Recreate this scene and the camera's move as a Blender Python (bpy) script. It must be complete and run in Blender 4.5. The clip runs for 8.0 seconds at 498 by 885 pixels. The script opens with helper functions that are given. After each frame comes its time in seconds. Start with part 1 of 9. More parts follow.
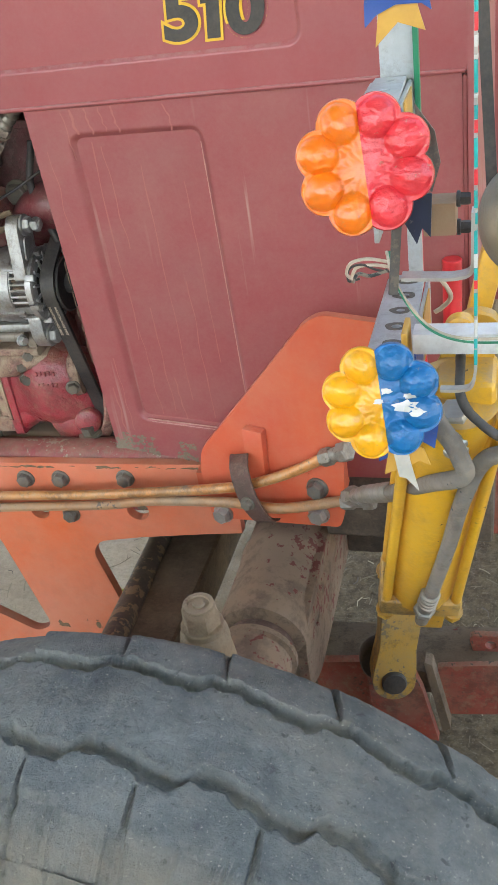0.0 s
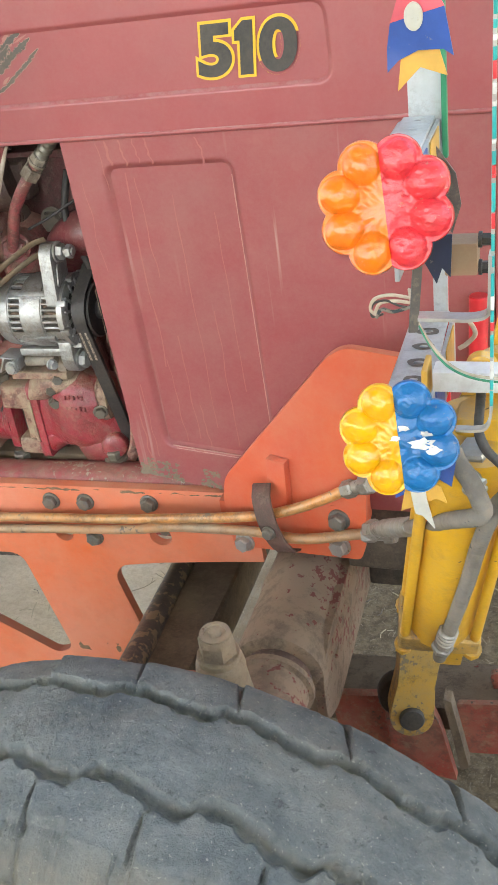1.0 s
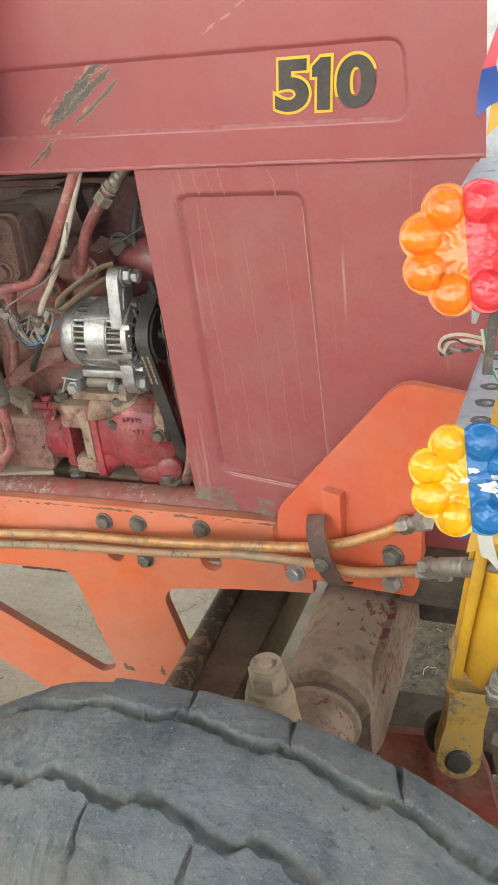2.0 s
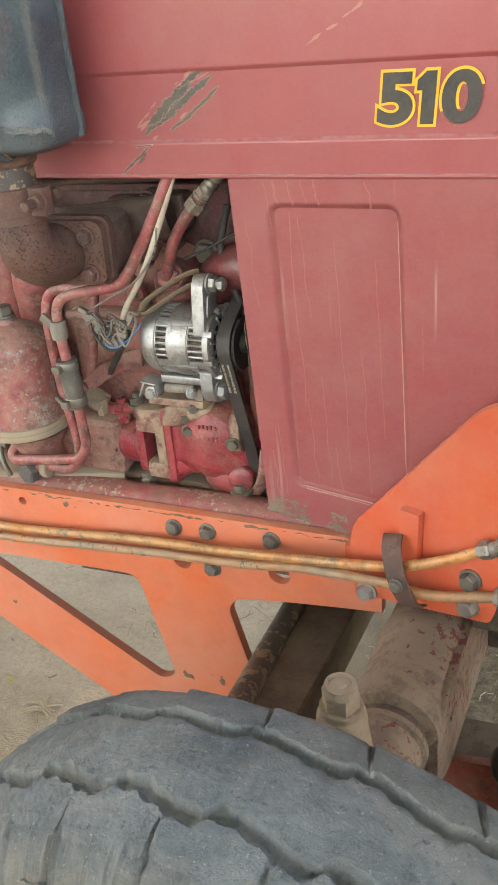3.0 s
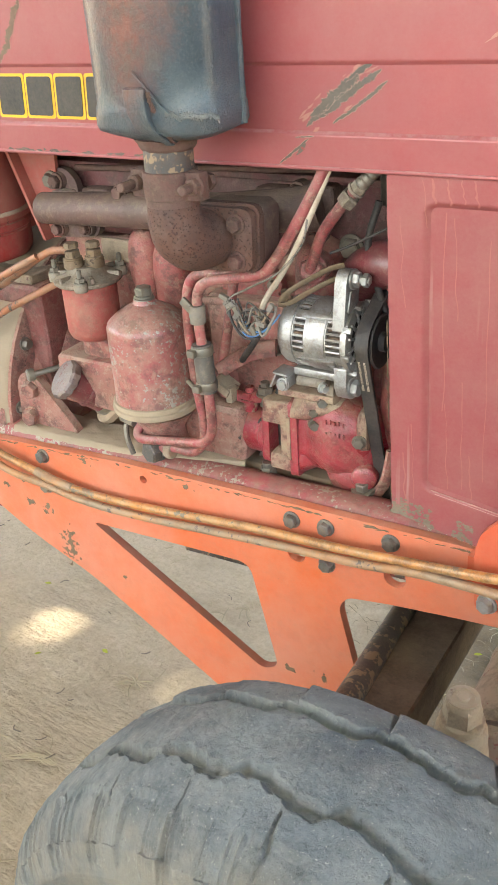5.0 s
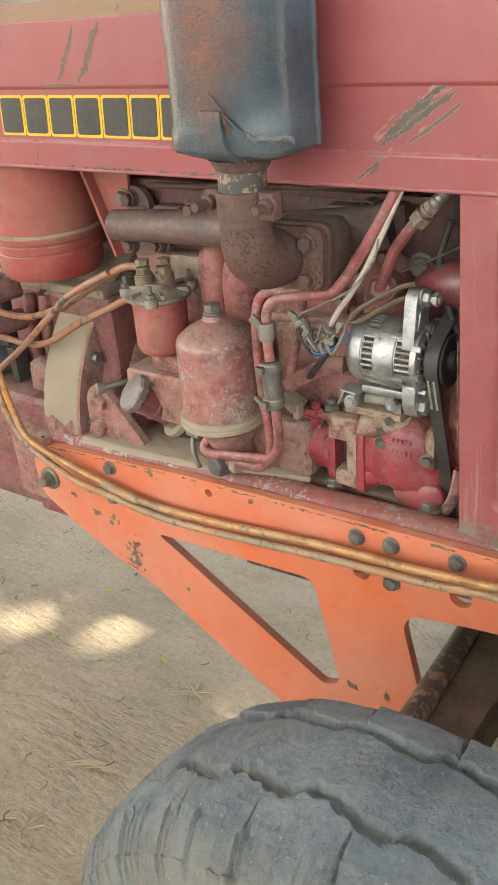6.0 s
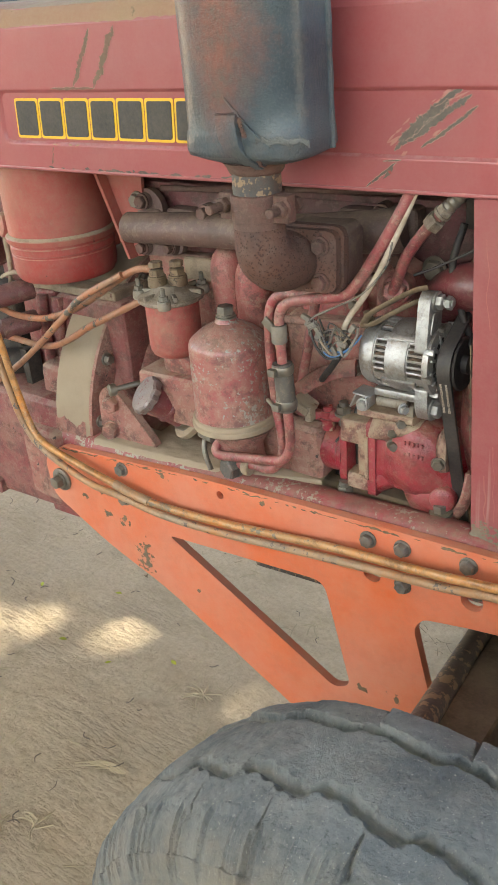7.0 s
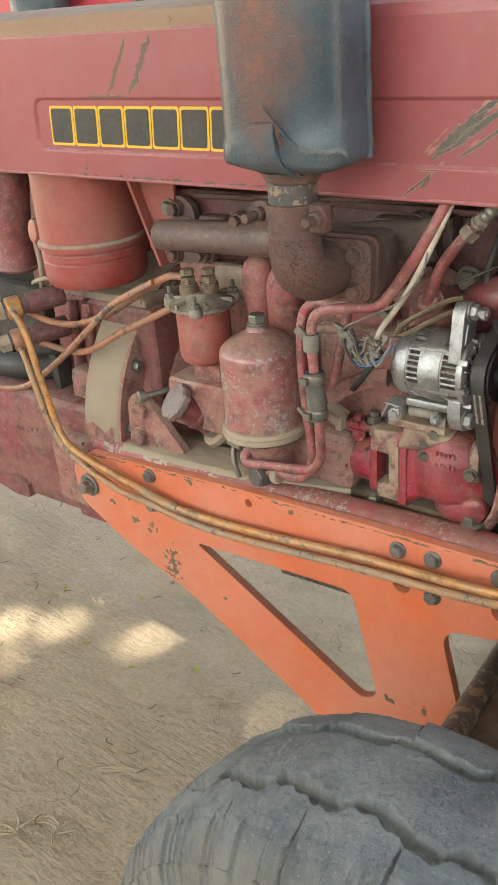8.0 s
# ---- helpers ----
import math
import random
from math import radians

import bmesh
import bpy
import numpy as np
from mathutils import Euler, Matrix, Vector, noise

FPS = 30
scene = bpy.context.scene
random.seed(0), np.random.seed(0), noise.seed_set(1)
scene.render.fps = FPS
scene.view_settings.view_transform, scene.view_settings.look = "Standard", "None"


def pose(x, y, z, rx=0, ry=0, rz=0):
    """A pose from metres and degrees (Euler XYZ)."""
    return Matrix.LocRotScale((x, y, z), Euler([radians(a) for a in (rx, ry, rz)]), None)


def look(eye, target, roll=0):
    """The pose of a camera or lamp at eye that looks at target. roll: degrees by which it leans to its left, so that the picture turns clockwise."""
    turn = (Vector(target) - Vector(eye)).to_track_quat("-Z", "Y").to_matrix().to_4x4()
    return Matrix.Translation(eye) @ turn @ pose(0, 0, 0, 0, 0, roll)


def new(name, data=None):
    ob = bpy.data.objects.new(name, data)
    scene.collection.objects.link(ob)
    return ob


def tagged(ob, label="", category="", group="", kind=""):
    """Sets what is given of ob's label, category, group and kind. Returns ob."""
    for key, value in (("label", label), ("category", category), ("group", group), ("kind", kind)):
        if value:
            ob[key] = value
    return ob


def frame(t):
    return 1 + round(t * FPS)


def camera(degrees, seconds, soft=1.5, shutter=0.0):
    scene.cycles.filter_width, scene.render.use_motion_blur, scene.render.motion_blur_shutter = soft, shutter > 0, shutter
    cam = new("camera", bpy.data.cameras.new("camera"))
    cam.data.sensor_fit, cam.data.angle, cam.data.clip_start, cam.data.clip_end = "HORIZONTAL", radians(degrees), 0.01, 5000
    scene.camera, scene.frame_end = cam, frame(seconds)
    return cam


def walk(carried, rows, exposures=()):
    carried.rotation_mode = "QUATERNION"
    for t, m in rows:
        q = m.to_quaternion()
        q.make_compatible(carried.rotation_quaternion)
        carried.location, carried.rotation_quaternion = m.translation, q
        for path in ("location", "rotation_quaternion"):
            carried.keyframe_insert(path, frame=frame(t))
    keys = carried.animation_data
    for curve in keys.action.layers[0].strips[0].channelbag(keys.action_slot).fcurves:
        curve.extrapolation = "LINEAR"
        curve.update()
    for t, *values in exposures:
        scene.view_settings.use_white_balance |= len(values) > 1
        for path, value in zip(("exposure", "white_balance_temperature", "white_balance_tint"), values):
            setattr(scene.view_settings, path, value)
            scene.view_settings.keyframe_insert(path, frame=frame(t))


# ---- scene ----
cam = camera(30.4, 8.0, soft=0.6)
PATH = [
    (0, (0.485, -0.862, 1.431), (-0.077, 0.726, 0.353), -9.5),
    (0.5, (0.488, -0.858, 1.433), (-0.132, 0.724, 0.378), -9.7),
    (1, (0.495, -0.86, 1.436), (-0.135, 0.739, 0.413), -8.9),
    (1.5, (0.488, -0.861, 1.439), (-0.189, 0.737, 0.446), -8.2),
    (2.8, (0.457, -0.867, 1.449), (-0.339, 0.71, 0.511), -6.7),
    (3, (0.447, -0.865, 1.446), (-0.377, 0.697, 0.508), -6.4),
    (3.5, (0.433, -0.869, 1.441), (-0.456, 0.654, 0.497), -5.6),
    (4, (0.422, -0.874, 1.444), (-0.497, 0.633, 0.502), -4.6),
    (4.5, (0.412, -0.878, 1.443), (-0.549, 0.603, 0.505), -4.3),
    (5, (0.406, -0.882, 1.449), (-0.591, 0.578, 0.514), -4.4),
    (5.2, (0.401, -0.886, 1.455), (-0.626, 0.555, 0.523), -4.7),
    (6.5, (0.396, -0.893, 1.461), (-0.72, 0.501, 0.561), -5.3),
    (7, (0.395, -0.897, 1.461), (-0.724, 0.496, 0.562), -5.2),
    (7.5, (0.396, -0.896, 1.459), (-0.727, 0.493, 0.558), -5.2),
    (8, (0.381, -0.903, 1.465), (-0.773, 0.469, 0.58), -5.1),
]
walk(cam, [(t, look(eye, target, roll)) for t, eye, target, roll in PATH],
     exposures=[(0, 2.86, 7100, 4), (0.5, 3.18, 7300, 4), (1.5, 3.09, 7700, 5), (3, 3.1, 7900, 5), (3.6, 3.42, 7700, 5), (4.5, 3.45, 7700, 5), (5.2, 3.35, 7800, 5), (6.5, 2.97, 7900, 5), (8, 2.91, 7900, 5)])

# ---- world, sun, exposure ----
SUN_EL, SUN_AZ = radians(58), radians(256)   # azimuth from +x towards +y
world = bpy.data.worlds.new("world")
scene.world = world
world.use_nodes = True
wn = world.node_tree.nodes
sky = wn.new("ShaderNodeTexSky")
sky.sky_type = "NISHITA"
sky.sun_disc = False
sky.sun_elevation = SUN_EL
sky.sun_rotation = radians(90) - SUN_AZ
sky.dust_density = 3.0
wn["Background"].inputs["Strength"].default_value = 0.15
world.node_tree.links.new(sky.outputs[0], wn["Background"].inputs["Color"])
SUN_DIR = Vector((math.cos(SUN_EL) * math.cos(SUN_AZ), math.cos(SUN_EL) * math.sin(SUN_AZ), math.sin(SUN_EL)))
sun_data = bpy.data.lights.new("sun", "SUN")
sun_data.energy, sun_data.angle, sun_data.color = 4.2, radians(1.0), (1.0, 0.985, 0.96)
sun = new("sun", sun_data)
sun.matrix_world = look(SUN_DIR * 20, (0, 0, 0))

# ---- materials ----


def node_mat(name):
    m = bpy.data.materials.new(name)
    m.use_nodes = True
    nt = m.node_tree
    return m, nt, nt.nodes["Principled BSDF"]


def tex_noise(nt, coord, scale, detail=6.0, rough=0.6, stretch=None):
    n = nt.nodes.new("ShaderNodeTexNoise")
    n.inputs["Scale"].default_value, n.inputs["Detail"].default_value = scale, detail
    n.inputs["Roughness"].default_value = rough
    if stretch:
        mp = nt.nodes.new("ShaderNodeMapping")
        mp.inputs["Scale"].default_value = stretch
        nt.links.new(coord, mp.inputs["Vector"])
        coord = mp.outputs[0]
    nt.links.new(coord, n.inputs["Vector"])
    return n.outputs["Fac"]


def ramp(nt, fac, a, b, ca=(0, 0, 0, 1), cb=(1, 1, 1, 1)):
    r = nt.nodes.new("ShaderNodeValToRGB")
    r.color_ramp.elements[0].position, r.color_ramp.elements[1].position = a, b
    r.color_ramp.elements[0].color, r.color_ramp.elements[1].color = ca, cb
    nt.links.new(fac, r.inputs[0])
    return r.outputs[0]


def mix(nt, fac, a, b):
    n = nt.nodes.new("ShaderNodeMix")
    n.data_type = "RGBA"
    if isinstance(fac, float):
        n.inputs[0].default_value = fac
    else:
        nt.links.new(fac, n.inputs[0])
    for sock, v in ((n.inputs[6], a), (n.inputs[7], b)):
        if isinstance(v, tuple):
            sock.default_value = (*v, 1)
        else:
            nt.links.new(v, sock)
    return n.outputs[2]


def math_node(nt, op, a, b=None):
    n = nt.nodes.new("ShaderNodeMath")
    n.operation = op
    for sock, v in ((n.inputs[0], a), (n.inputs[1], b)):
        if v is None:
            continue
        if isinstance(v, (int, float)):
            sock.default_value = v
        else:
            nt.links.new(v, sock)
    return n.outputs[0]


def bump(nt, bsdf, height, strength, distance):
    b = nt.nodes.new("ShaderNodeBump")
    b.inputs["Strength"].default_value, b.inputs["Distance"].default_value = strength, distance
    nt.links.new(height, b.inputs["Height"])
    nt.links.new(b.outputs[0], bsdf.inputs["Normal"])


DUST = (0.30, 0.23, 0.16)


def paint(name, colour, faded, rough=0.45, chip=0.0, chip_col=(0.06, 0.05, 0.045), dust=0.2, dust_col=DUST,
          up_dust=0.0, grain=0.15, streak=0.0, grime=0.0, metal=0.0, chip_scale=60.0, chip_spread=0.6, blotch=5.0, coat=0.0, bump_h=0.0006):
    """Weathered paint or metal: faded blotches, chips down to primer, dust and drip marks."""
    m, nt, bs = node_mat(name)
    co = nt.nodes.new("ShaderNodeTexCoord").outputs["Object"]
    big = ramp(nt, tex_noise(nt, co, blotch, 5, 0.6), 0.35, 0.68)
    col = mix(nt, big, colour, faded)
    fine = tex_noise(nt, co, 240, 4, 0.7)
    fine_c = ramp(nt, fine, 0.3, 0.75)
    col = mix(nt, math_node(nt, "MULTIPLY", fine_c, grain), col, dust_col)
    if dust > 0:
        d = ramp(nt, tex_noise(nt, co, 14, 11, 0.74), 0.40, 0.64)
        col = mix(nt, math_node(nt, "MULTIPLY", d, dust), col, dust_col)
    if streak > 0:
        s = tex_noise(nt, co, 1.0, 3, 0.5, (75, 75, 3.0))
        s = ramp(nt, s, 0.64, 0.70)
        gate = ramp(nt, tex_noise(nt, co, 5, 3, 0.5), 0.46, 0.60)
        col = mix(nt, math_node(nt, "MULTIPLY", math_node(nt, "MULTIPLY", s, gate), streak), col, (0.55, 0.42, 0.36))
    if grime > 0:
        gm = ramp(nt, tex_noise(nt, co, 30, 12, 0.80), 0.49, 0.575)
        col = mix(nt, math_node(nt, "MULTIPLY", gm, grime), col, (0.055, 0.038, 0.028))
        gm = ramp(nt, tex_noise(nt, co, 85, 10, 0.78), 0.525, 0.58)
        col = mix(nt, math_node(nt, "MULTIPLY", gm, grime * 0.8), col, dust_col)
    if up_dust > 0:
        geo = nt.nodes.new("ShaderNodeNewGeometry")
        sep = nt.nodes.new("ShaderNodeSeparateXYZ")
        nt.links.new(geo.outputs["Normal"], sep.inputs[0])
        u = ramp(nt, sep.outputs[2], 0.40, 0.80)
        n2 = ramp(nt, tex_noise(nt, co, 34, 12, 0.78), 0.40, 0.54)
        u = math_node(nt, "MULTIPLY", math_node(nt, "MULTIPLY", u, n2), up_dust)
        col = mix(nt, u, col, dust_col)
    if chip > 0:
        c1 = tex_noise(nt, co, chip_scale, 6, 0.65)
        c2 = tex_noise(nt, co, chip_scale * 0.12, 3, 0.5)
        c = math_node(nt, "ADD", math_node(nt, "MULTIPLY", c1, chip_spread), math_node(nt, "MULTIPLY", c2, 1 - chip_spread))
        e = 0.665 - 0.22 * chip
        c = ramp(nt, c, e, e + 0.012)
        col = mix(nt, c, col, chip_col)
    nt.links.new(col, bs.inputs["Base Color"])
    r = nt.nodes.new("ShaderNodeMapRange")
    r.inputs["To Min"].default_value, r.inputs["To Max"].default_value = rough - 0.08, min(1.0, rough + 0.2)
    nt.links.new(tex_noise(nt, co, 22, 6, 0.65), r.inputs["Value"])
    nt.links.new(r.outputs[0], bs.inputs["Roughness"])
    bs.inputs["Metallic"].default_value = metal
    bs.inputs["Coat Weight"].default_value = coat
    bs.inputs["Coat Roughness"].default_value = 0.25
    h = math_node(nt, "ADD", fine, math_node(nt, "MULTIPLY", tex_noise(nt, co, 45, 9, 0.68), 1.8))
    bump(nt, bs, h, 0.5, bump_h)
    return m


M = {
    "hood": paint("hood_red_paint", (0.312, 0.059, 0.063), (0.278, 0.067, 0.069), 0.32, 0.0, dust=0.14, up_dust=1.0, grain=0.10, blotch=3, coat=0.2, bump_h=0.00025,
                  dust_col=(0.36, 0.185, 0.175)),
    "panel": paint("panel_red_paint", (0.298, 0.054, 0.058), (0.270, 0.065, 0.067), 0.40, 0.0, dust=0.2, grain=0.12, blotch=3, streak=0.4, coat=0.1, bump_h=0.00025,
                   dust_col=(0.36, 0.21, 0.175)),
    "dust_trim": paint("dusty_red_rim", (0.26, 0.170, 0.105), (0.27, 0.080, 0.060), 0.85, 0.25, (0.15, 0.11, 0.065), dust=0.55, grain=0.3, blotch=14, dust_col=(0.31, 0.24, 0.15), chip_scale=40),
    "engine": paint("engine_red_paint", (0.315, 0.038, 0.045), (0.28, 0.072, 0.066), 0.46, 0.10, (0.065, 0.045, 0.035), dust=0.36, up_dust=0.7, grain=0.2, blotch=9, grime=0.62, chip_scale=90, bump_h=0.0022, dust_col=(0.33, 0.205, 0.150)),
    "head_brown": paint("oily_brown_head_paint", (0.145, 0.028, 0.034), (0.105, 0.042, 0.040), 0.5, 0.14, (0.04, 0.03, 0.026), dust=0.26, dust_col=(0.22, 0.13, 0.10), up_dust=0.45, grain=0.2, blotch=10, grime=0.65, chip_scale=110, bump_h=0.0022),
    # dull gearbox red, darkened to paint in the shade at the rear
    "gear_red_shaded": paint("dull_shaded_gearbox_paint", (0.235, 0.034, 0.038), (0.215, 0.058, 0.054), 0.5, 0.14, (0.06, 0.042, 0.034), dust=0.35, dust_col=(0.31, 0.20, 0.155), up_dust=0.8, grain=0.18, blotch=7, grime=0.5, chip_scale=70, bump_h=0.0018),
    "earth_caked": paint("earth_caked_beam", (0.145, 0.104, 0.070), (0.20, 0.145, 0.098), 0.95, 0.2, (0.17, 0.04, 0.03), dust=0.4, dust_col=(0.17, 0.125, 0.085), grain=0.3, blotch=14, grime=0.5, chip_scale=60, bump_h=0.003),
    "engine_dusty": paint("dusty_engine_casting", (0.29, 0.064, 0.060), (0.295, 0.132, 0.105), 0.7, 0.10, (0.06, 0.042, 0.034), dust=0.44, up_dust=0.95, grain=0.25, blotch=8, grime=0.62, chip_scale=90, bump_h=0.0022, dust_col=(0.38, 0.26, 0.19)),
    "red_shiny": paint("oily_red_paint", (0.36, 0.012, 0.036), (0.25, 0.022, 0.034), 0.24, 0.34, (0.42, 0.32, 0.20), dust=0.2, dust_col=(0.34, 0.25, 0.16), up_dust=0.35, grain=0.05, blotch=16, coat=0.35, chip_scale=38, grime=0.34, bump_h=0.003),
    "red_wet": paint("dark_crimson_paint", (0.17, 0.010, 0.024), (0.13, 0.018, 0.028), 0.34, 0.12, (0.10, 0.05, 0.04), dust=0.15, grain=0.08, blotch=14, coat=0.4, grime=0.3),
    "pump_tan": paint("caked_pump_casting", (0.36, 0.28, 0.18), (0.26, 0.040, 0.044), 0.55, 0.26, (0.26, 0.028, 0.036), dust=0.35, dust_col=(0.42, 0.34, 0.23), up_dust=0.5, grain=0.15, blotch=30, chip_scale=60, grime=0.6, bump_h=0.0030),
    "red_filter": paint("filter_red_paint", (0.32, 0.042, 0.050), (0.29, 0.080, 0.075), 0.30, 0.46, (0.30, 0.275, 0.23), dust=0.6, up_dust=0.35, grain=0.15, blotch=12, coat=0.35, chip_scale=150, chip_spread=0.72, grime=0.5, dust_col=(0.37, 0.265, 0.195), bump_h=0.0012),
    "fuel_red": paint("fuel_bowl_red_paint", (0.37, 0.036, 0.038), (0.33, 0.060, 0.052), 0.5, 0.0, dust=0.4, up_dust=0.6, grain=0.14, blotch=10, grime=0.28),
    "air_red": paint("air_cleaner_red_paint", (0.355, 0.042, 0.037), (0.31, 0.070, 0.056), 0.44, 0.02, dust=0.25, up_dust=0.8, grain=0.16, blotch=6, grime=0.10, coat=0.1),
    "air_cup": paint("deep_red_cup_paint", (0.33, 0.020, 0.022), (0.30, 0.040, 0.038), 0.40, 0.16, (0.10, 0.03, 0.025), dust=0.25, up_dust=0.7, grain=0.12, blotch=10, grime=0.12, coat=0.2, chip_scale=120),
    "dusty": paint("caked_dust", (0.27, 0.195, 0.135), (0.34, 0.26, 0.18), 0.95, 0.14, (0.14, 0.075, 0.058), dust=0.4, grain=0.3, blotch=14, bump_h=0.0022, grime=0.3, dust_col=(0.36, 0.285, 0.20)),
    "ledge": paint("worn_red_ledge", (0.36, 0.020, 0.045), (0.30, 0.055, 0.058), 0.45, 0.48, (0.36, 0.30, 0.225), dust=0.3, up_dust=0.35, grain=0.15, blotch=9, chip_scale=130, grime=0.35, coat=0.1),
    "orange": paint("orange_paint", (0.67, 0.118, 0.030), (0.63, 0.235, 0.155), 0.40, 0.05, (0.16, 0.11, 0.07), dust=0.22, dust_col=(0.60, 0.30, 0.19), up_dust=0.4, grain=0.10, blotch=4, chip_scale=75, coat=0.15, grime=0.06),
    "orange_red": paint("orange_red_paint", (0.63, 0.100, 0.030), (0.55, 0.095, 0.050), 0.40, 0.04, (0.2, 0.15, 0.1), dust=0.25, dust_col=(0.52, 0.26, 0.17), up_dust=0.4, grain=0.10, blotch=6, chip_scale=75, coat=0.15),
    "brass": paint("orange_painted_pipe", (0.60, 0.205, 0.030), (0.42, 0.190, 0.055), 0.28, 0.40, (0.20, 0.15, 0.10), dust=0.42, dust_col=(0.46, 0.33, 0.19), grain=0.2, blotch=20, metal=0.1, chip_scale=110, grime=0.5, coat=0.2),
    "pipe_dusty": paint("dusty_painted_pipe", (0.46, 0.200, 0.065), (0.34, 0.225, 0.130), 0.42, 0.42, (0.13, 0.10, 0.08), dust=0.5, grain=0.25, blotch=14, chip_scale=75, grime=0.3),
    "red_pipe": paint("red_steel_pipe", (0.31, 0.030, 0.044), (0.28, 0.062, 0.066), 0.36, 0.16, (0.10, 0.07, 0.055), dust=0.4, up_dust=0.4, grain=0.06, blotch=18, grime=0.6, chip_scale=150, coat=0.2, dust_col=(0.37, 0.265, 0.195), bump_h=0.0014),
    "rust": paint("rusty_cast_iron", (0.120, 0.046, 0.038), (0.085, 0.047, 0.040), 0.7, 0.2, (0.035, 0.024, 0.022), dust=0.3, dust_col=(0.18, 0.12, 0.085), grain=0.25, blotch=22, bump_h=0.003, chip_scale=140, grime=0.5),
    "manifold": paint("dull_manifold_iron", (0.120, 0.058, 0.053), (0.090, 0.054, 0.050), 0.45, 0.12, (0.04, 0.030, 0.027), dust=0.15, up_dust=0.3, grain=0.16, blotch=12, grime=0.35, bump_h=0.0014),
    "bolt": paint("bolt_steel", (0.16, 0.165, 0.15), (0.21, 0.19, 0.155), 0.40, 0.12, (0.24, 0.20, 0.15), dust=0.25, up_dust=0.25, grain=0.25, blotch=40, metal=0.6, grime=0.2, chip_scale=150),
    "bolt_blue": paint("blue_grey_bolt_steel", (0.13, 0.165, 0.17), (0.22, 0.21, 0.185), 0.42, 0.28, (0.36, 0.28, 0.19), dust=0.4, grain=0.25, blotch=50, metal=0.6, grime=0.3, chip_scale=150),
    "steel": paint("galvanised_steel", (0.44, 0.45, 0.44), (0.34, 0.34, 0.32), 0.36, 0.08, (0.2, 0.15, 0.1), dust=0.25, grain=0.12, blotch=25, metal=0.6, grime=0.1, chip_scale=150),
    "ferrule_steel": paint("dusty_zinc_ferrule", (0.30, 0.30, 0.285), (0.24, 0.225, 0.195), 0.42, 0.25, (0.14, 0.12, 0.09), dust=0.4, grain=0.2, blotch=40, metal=0.5, grime=0.35, chip_scale=150),
    "alu": paint("cast_aluminium", (0.50, 0.505, 0.50), (0.36, 0.36, 0.345), 0.32, 0.12, (0.25, 0.22, 0.18), dust=0.2, up_dust=0.25, grain=0.10, blotch=26, metal=0.75, grime=0.35, bump_h=0.0016, chip_scale=150),
    # near-black metal; also the painted shade of hollows and gaps
    "dark": paint("near_black_metal_and_shade", (0.018, 0.017, 0.016), (0.03, 0.026, 0.024), 0.8, 0.0, dust=0.15, grain=0.1),
    "copper_wire": paint("sooty_copper_wire", (0.10, 0.055, 0.035), (0.16, 0.11, 0.08), 0.5, 0.0, dust=0.3, grain=0.1, blotch=60, metal=0.3),
    "rubber": paint("black_rubber", (0.010, 0.011, 0.014), (0.020, 0.021, 0.024), 0.5, 0.0, dust=0.1, grain=0.12, blotch=20),
    "hose": paint("grey_dusty_hose", (0.105, 0.105, 0.100), (0.185, 0.168, 0.145), 0.8, 0.34, (0.04, 0.048, 0.05), dust=0.4, grain=0.25, blotch=24, grime=0.3, chip_scale=90),
    "yellow": paint("yellow_paint", (0.70, 0.37, 0.008), (0.60, 0.31, 0.015), 0.34, 0.20, (0.12, 0.08, 0.05), dust=0.16, up_dust=0.5, grain=0.10, blotch=10, coat=0.25, chip_scale=95, grime=0.12),
    "yellow_greasy": paint("greasy_yellow_paint", (0.56, 0.29, 0.02), (0.40, 0.25, 0.075), 0.4, 0.40, (0.20, 0.15, 0.10), dust=0.5, dust_col=(0.36, 0.25, 0.12), up_dust=0.5, grain=0.15, blotch=22, coat=0.2, chip_scale=120, grime=0.5),
    "red_beam": paint("worn_red_beam", (0.36, 0.042, 0.026), (0.26, 0.055, 0.040), 0.5, 0.34, (0.10, 0.072, 0.055), dust=0.35, up_dust=0.35, grain=0.15, blotch=10, grime=0.45, chip_scale=80),
    "axle": paint("dusty_red_axle", (0.215, 0.135, 0.095), (0.265, 0.185, 0.130), 0.85, 0.52, (0.165, 0.052, 0.042), dust=0.4, up_dust=0.35, grain=0.3, blotch=9, chip_scale=85, grime=0.5, dust_col=(0.25, 0.18, 0.125)),
    "black_rod": paint("worn_black_rod", (0.024, 0.027, 0.031), (0.060, 0.050, 0.042), 0.4, 0.56, (0.20, 0.145, 0.09), dust=0.1, up_dust=0.0, grain=0.05, blotch=16, grime=0.2, chip_scale=60, chip_spread=0.8),
    "brown_channel": paint("dark_brown_channel", (0.036, 0.028, 0.023), (0.058, 0.043, 0.033), 0.7, 0.1, (0.030, 0.026, 0.022), dust=0.3, up_dust=0.1, grain=0.2, blotch=8, grime=0.15),
    "white_wire": paint("dirty_white_loom", (0.56, 0.49, 0.39), (0.42, 0.33, 0.24), 0.8, 0.15, (0.2, 0.15, 0.1), dust=0.3, grain=0.15, blotch=30, grime=0.1, chip_scale=120),
    "blue_wire": paint("blue_wire", (0.02, 0.12, 0.30), (0.03, 0.14, 0.30), 0.5, 0, dust=0.1, grain=0.1),
    "black": paint("black_decal", (0.018, 0.017, 0.018), (0.03, 0.027, 0.026), 0.5, 0.0, (0.30, 0.06, 0.055), dust=0.1, grain=0.1),
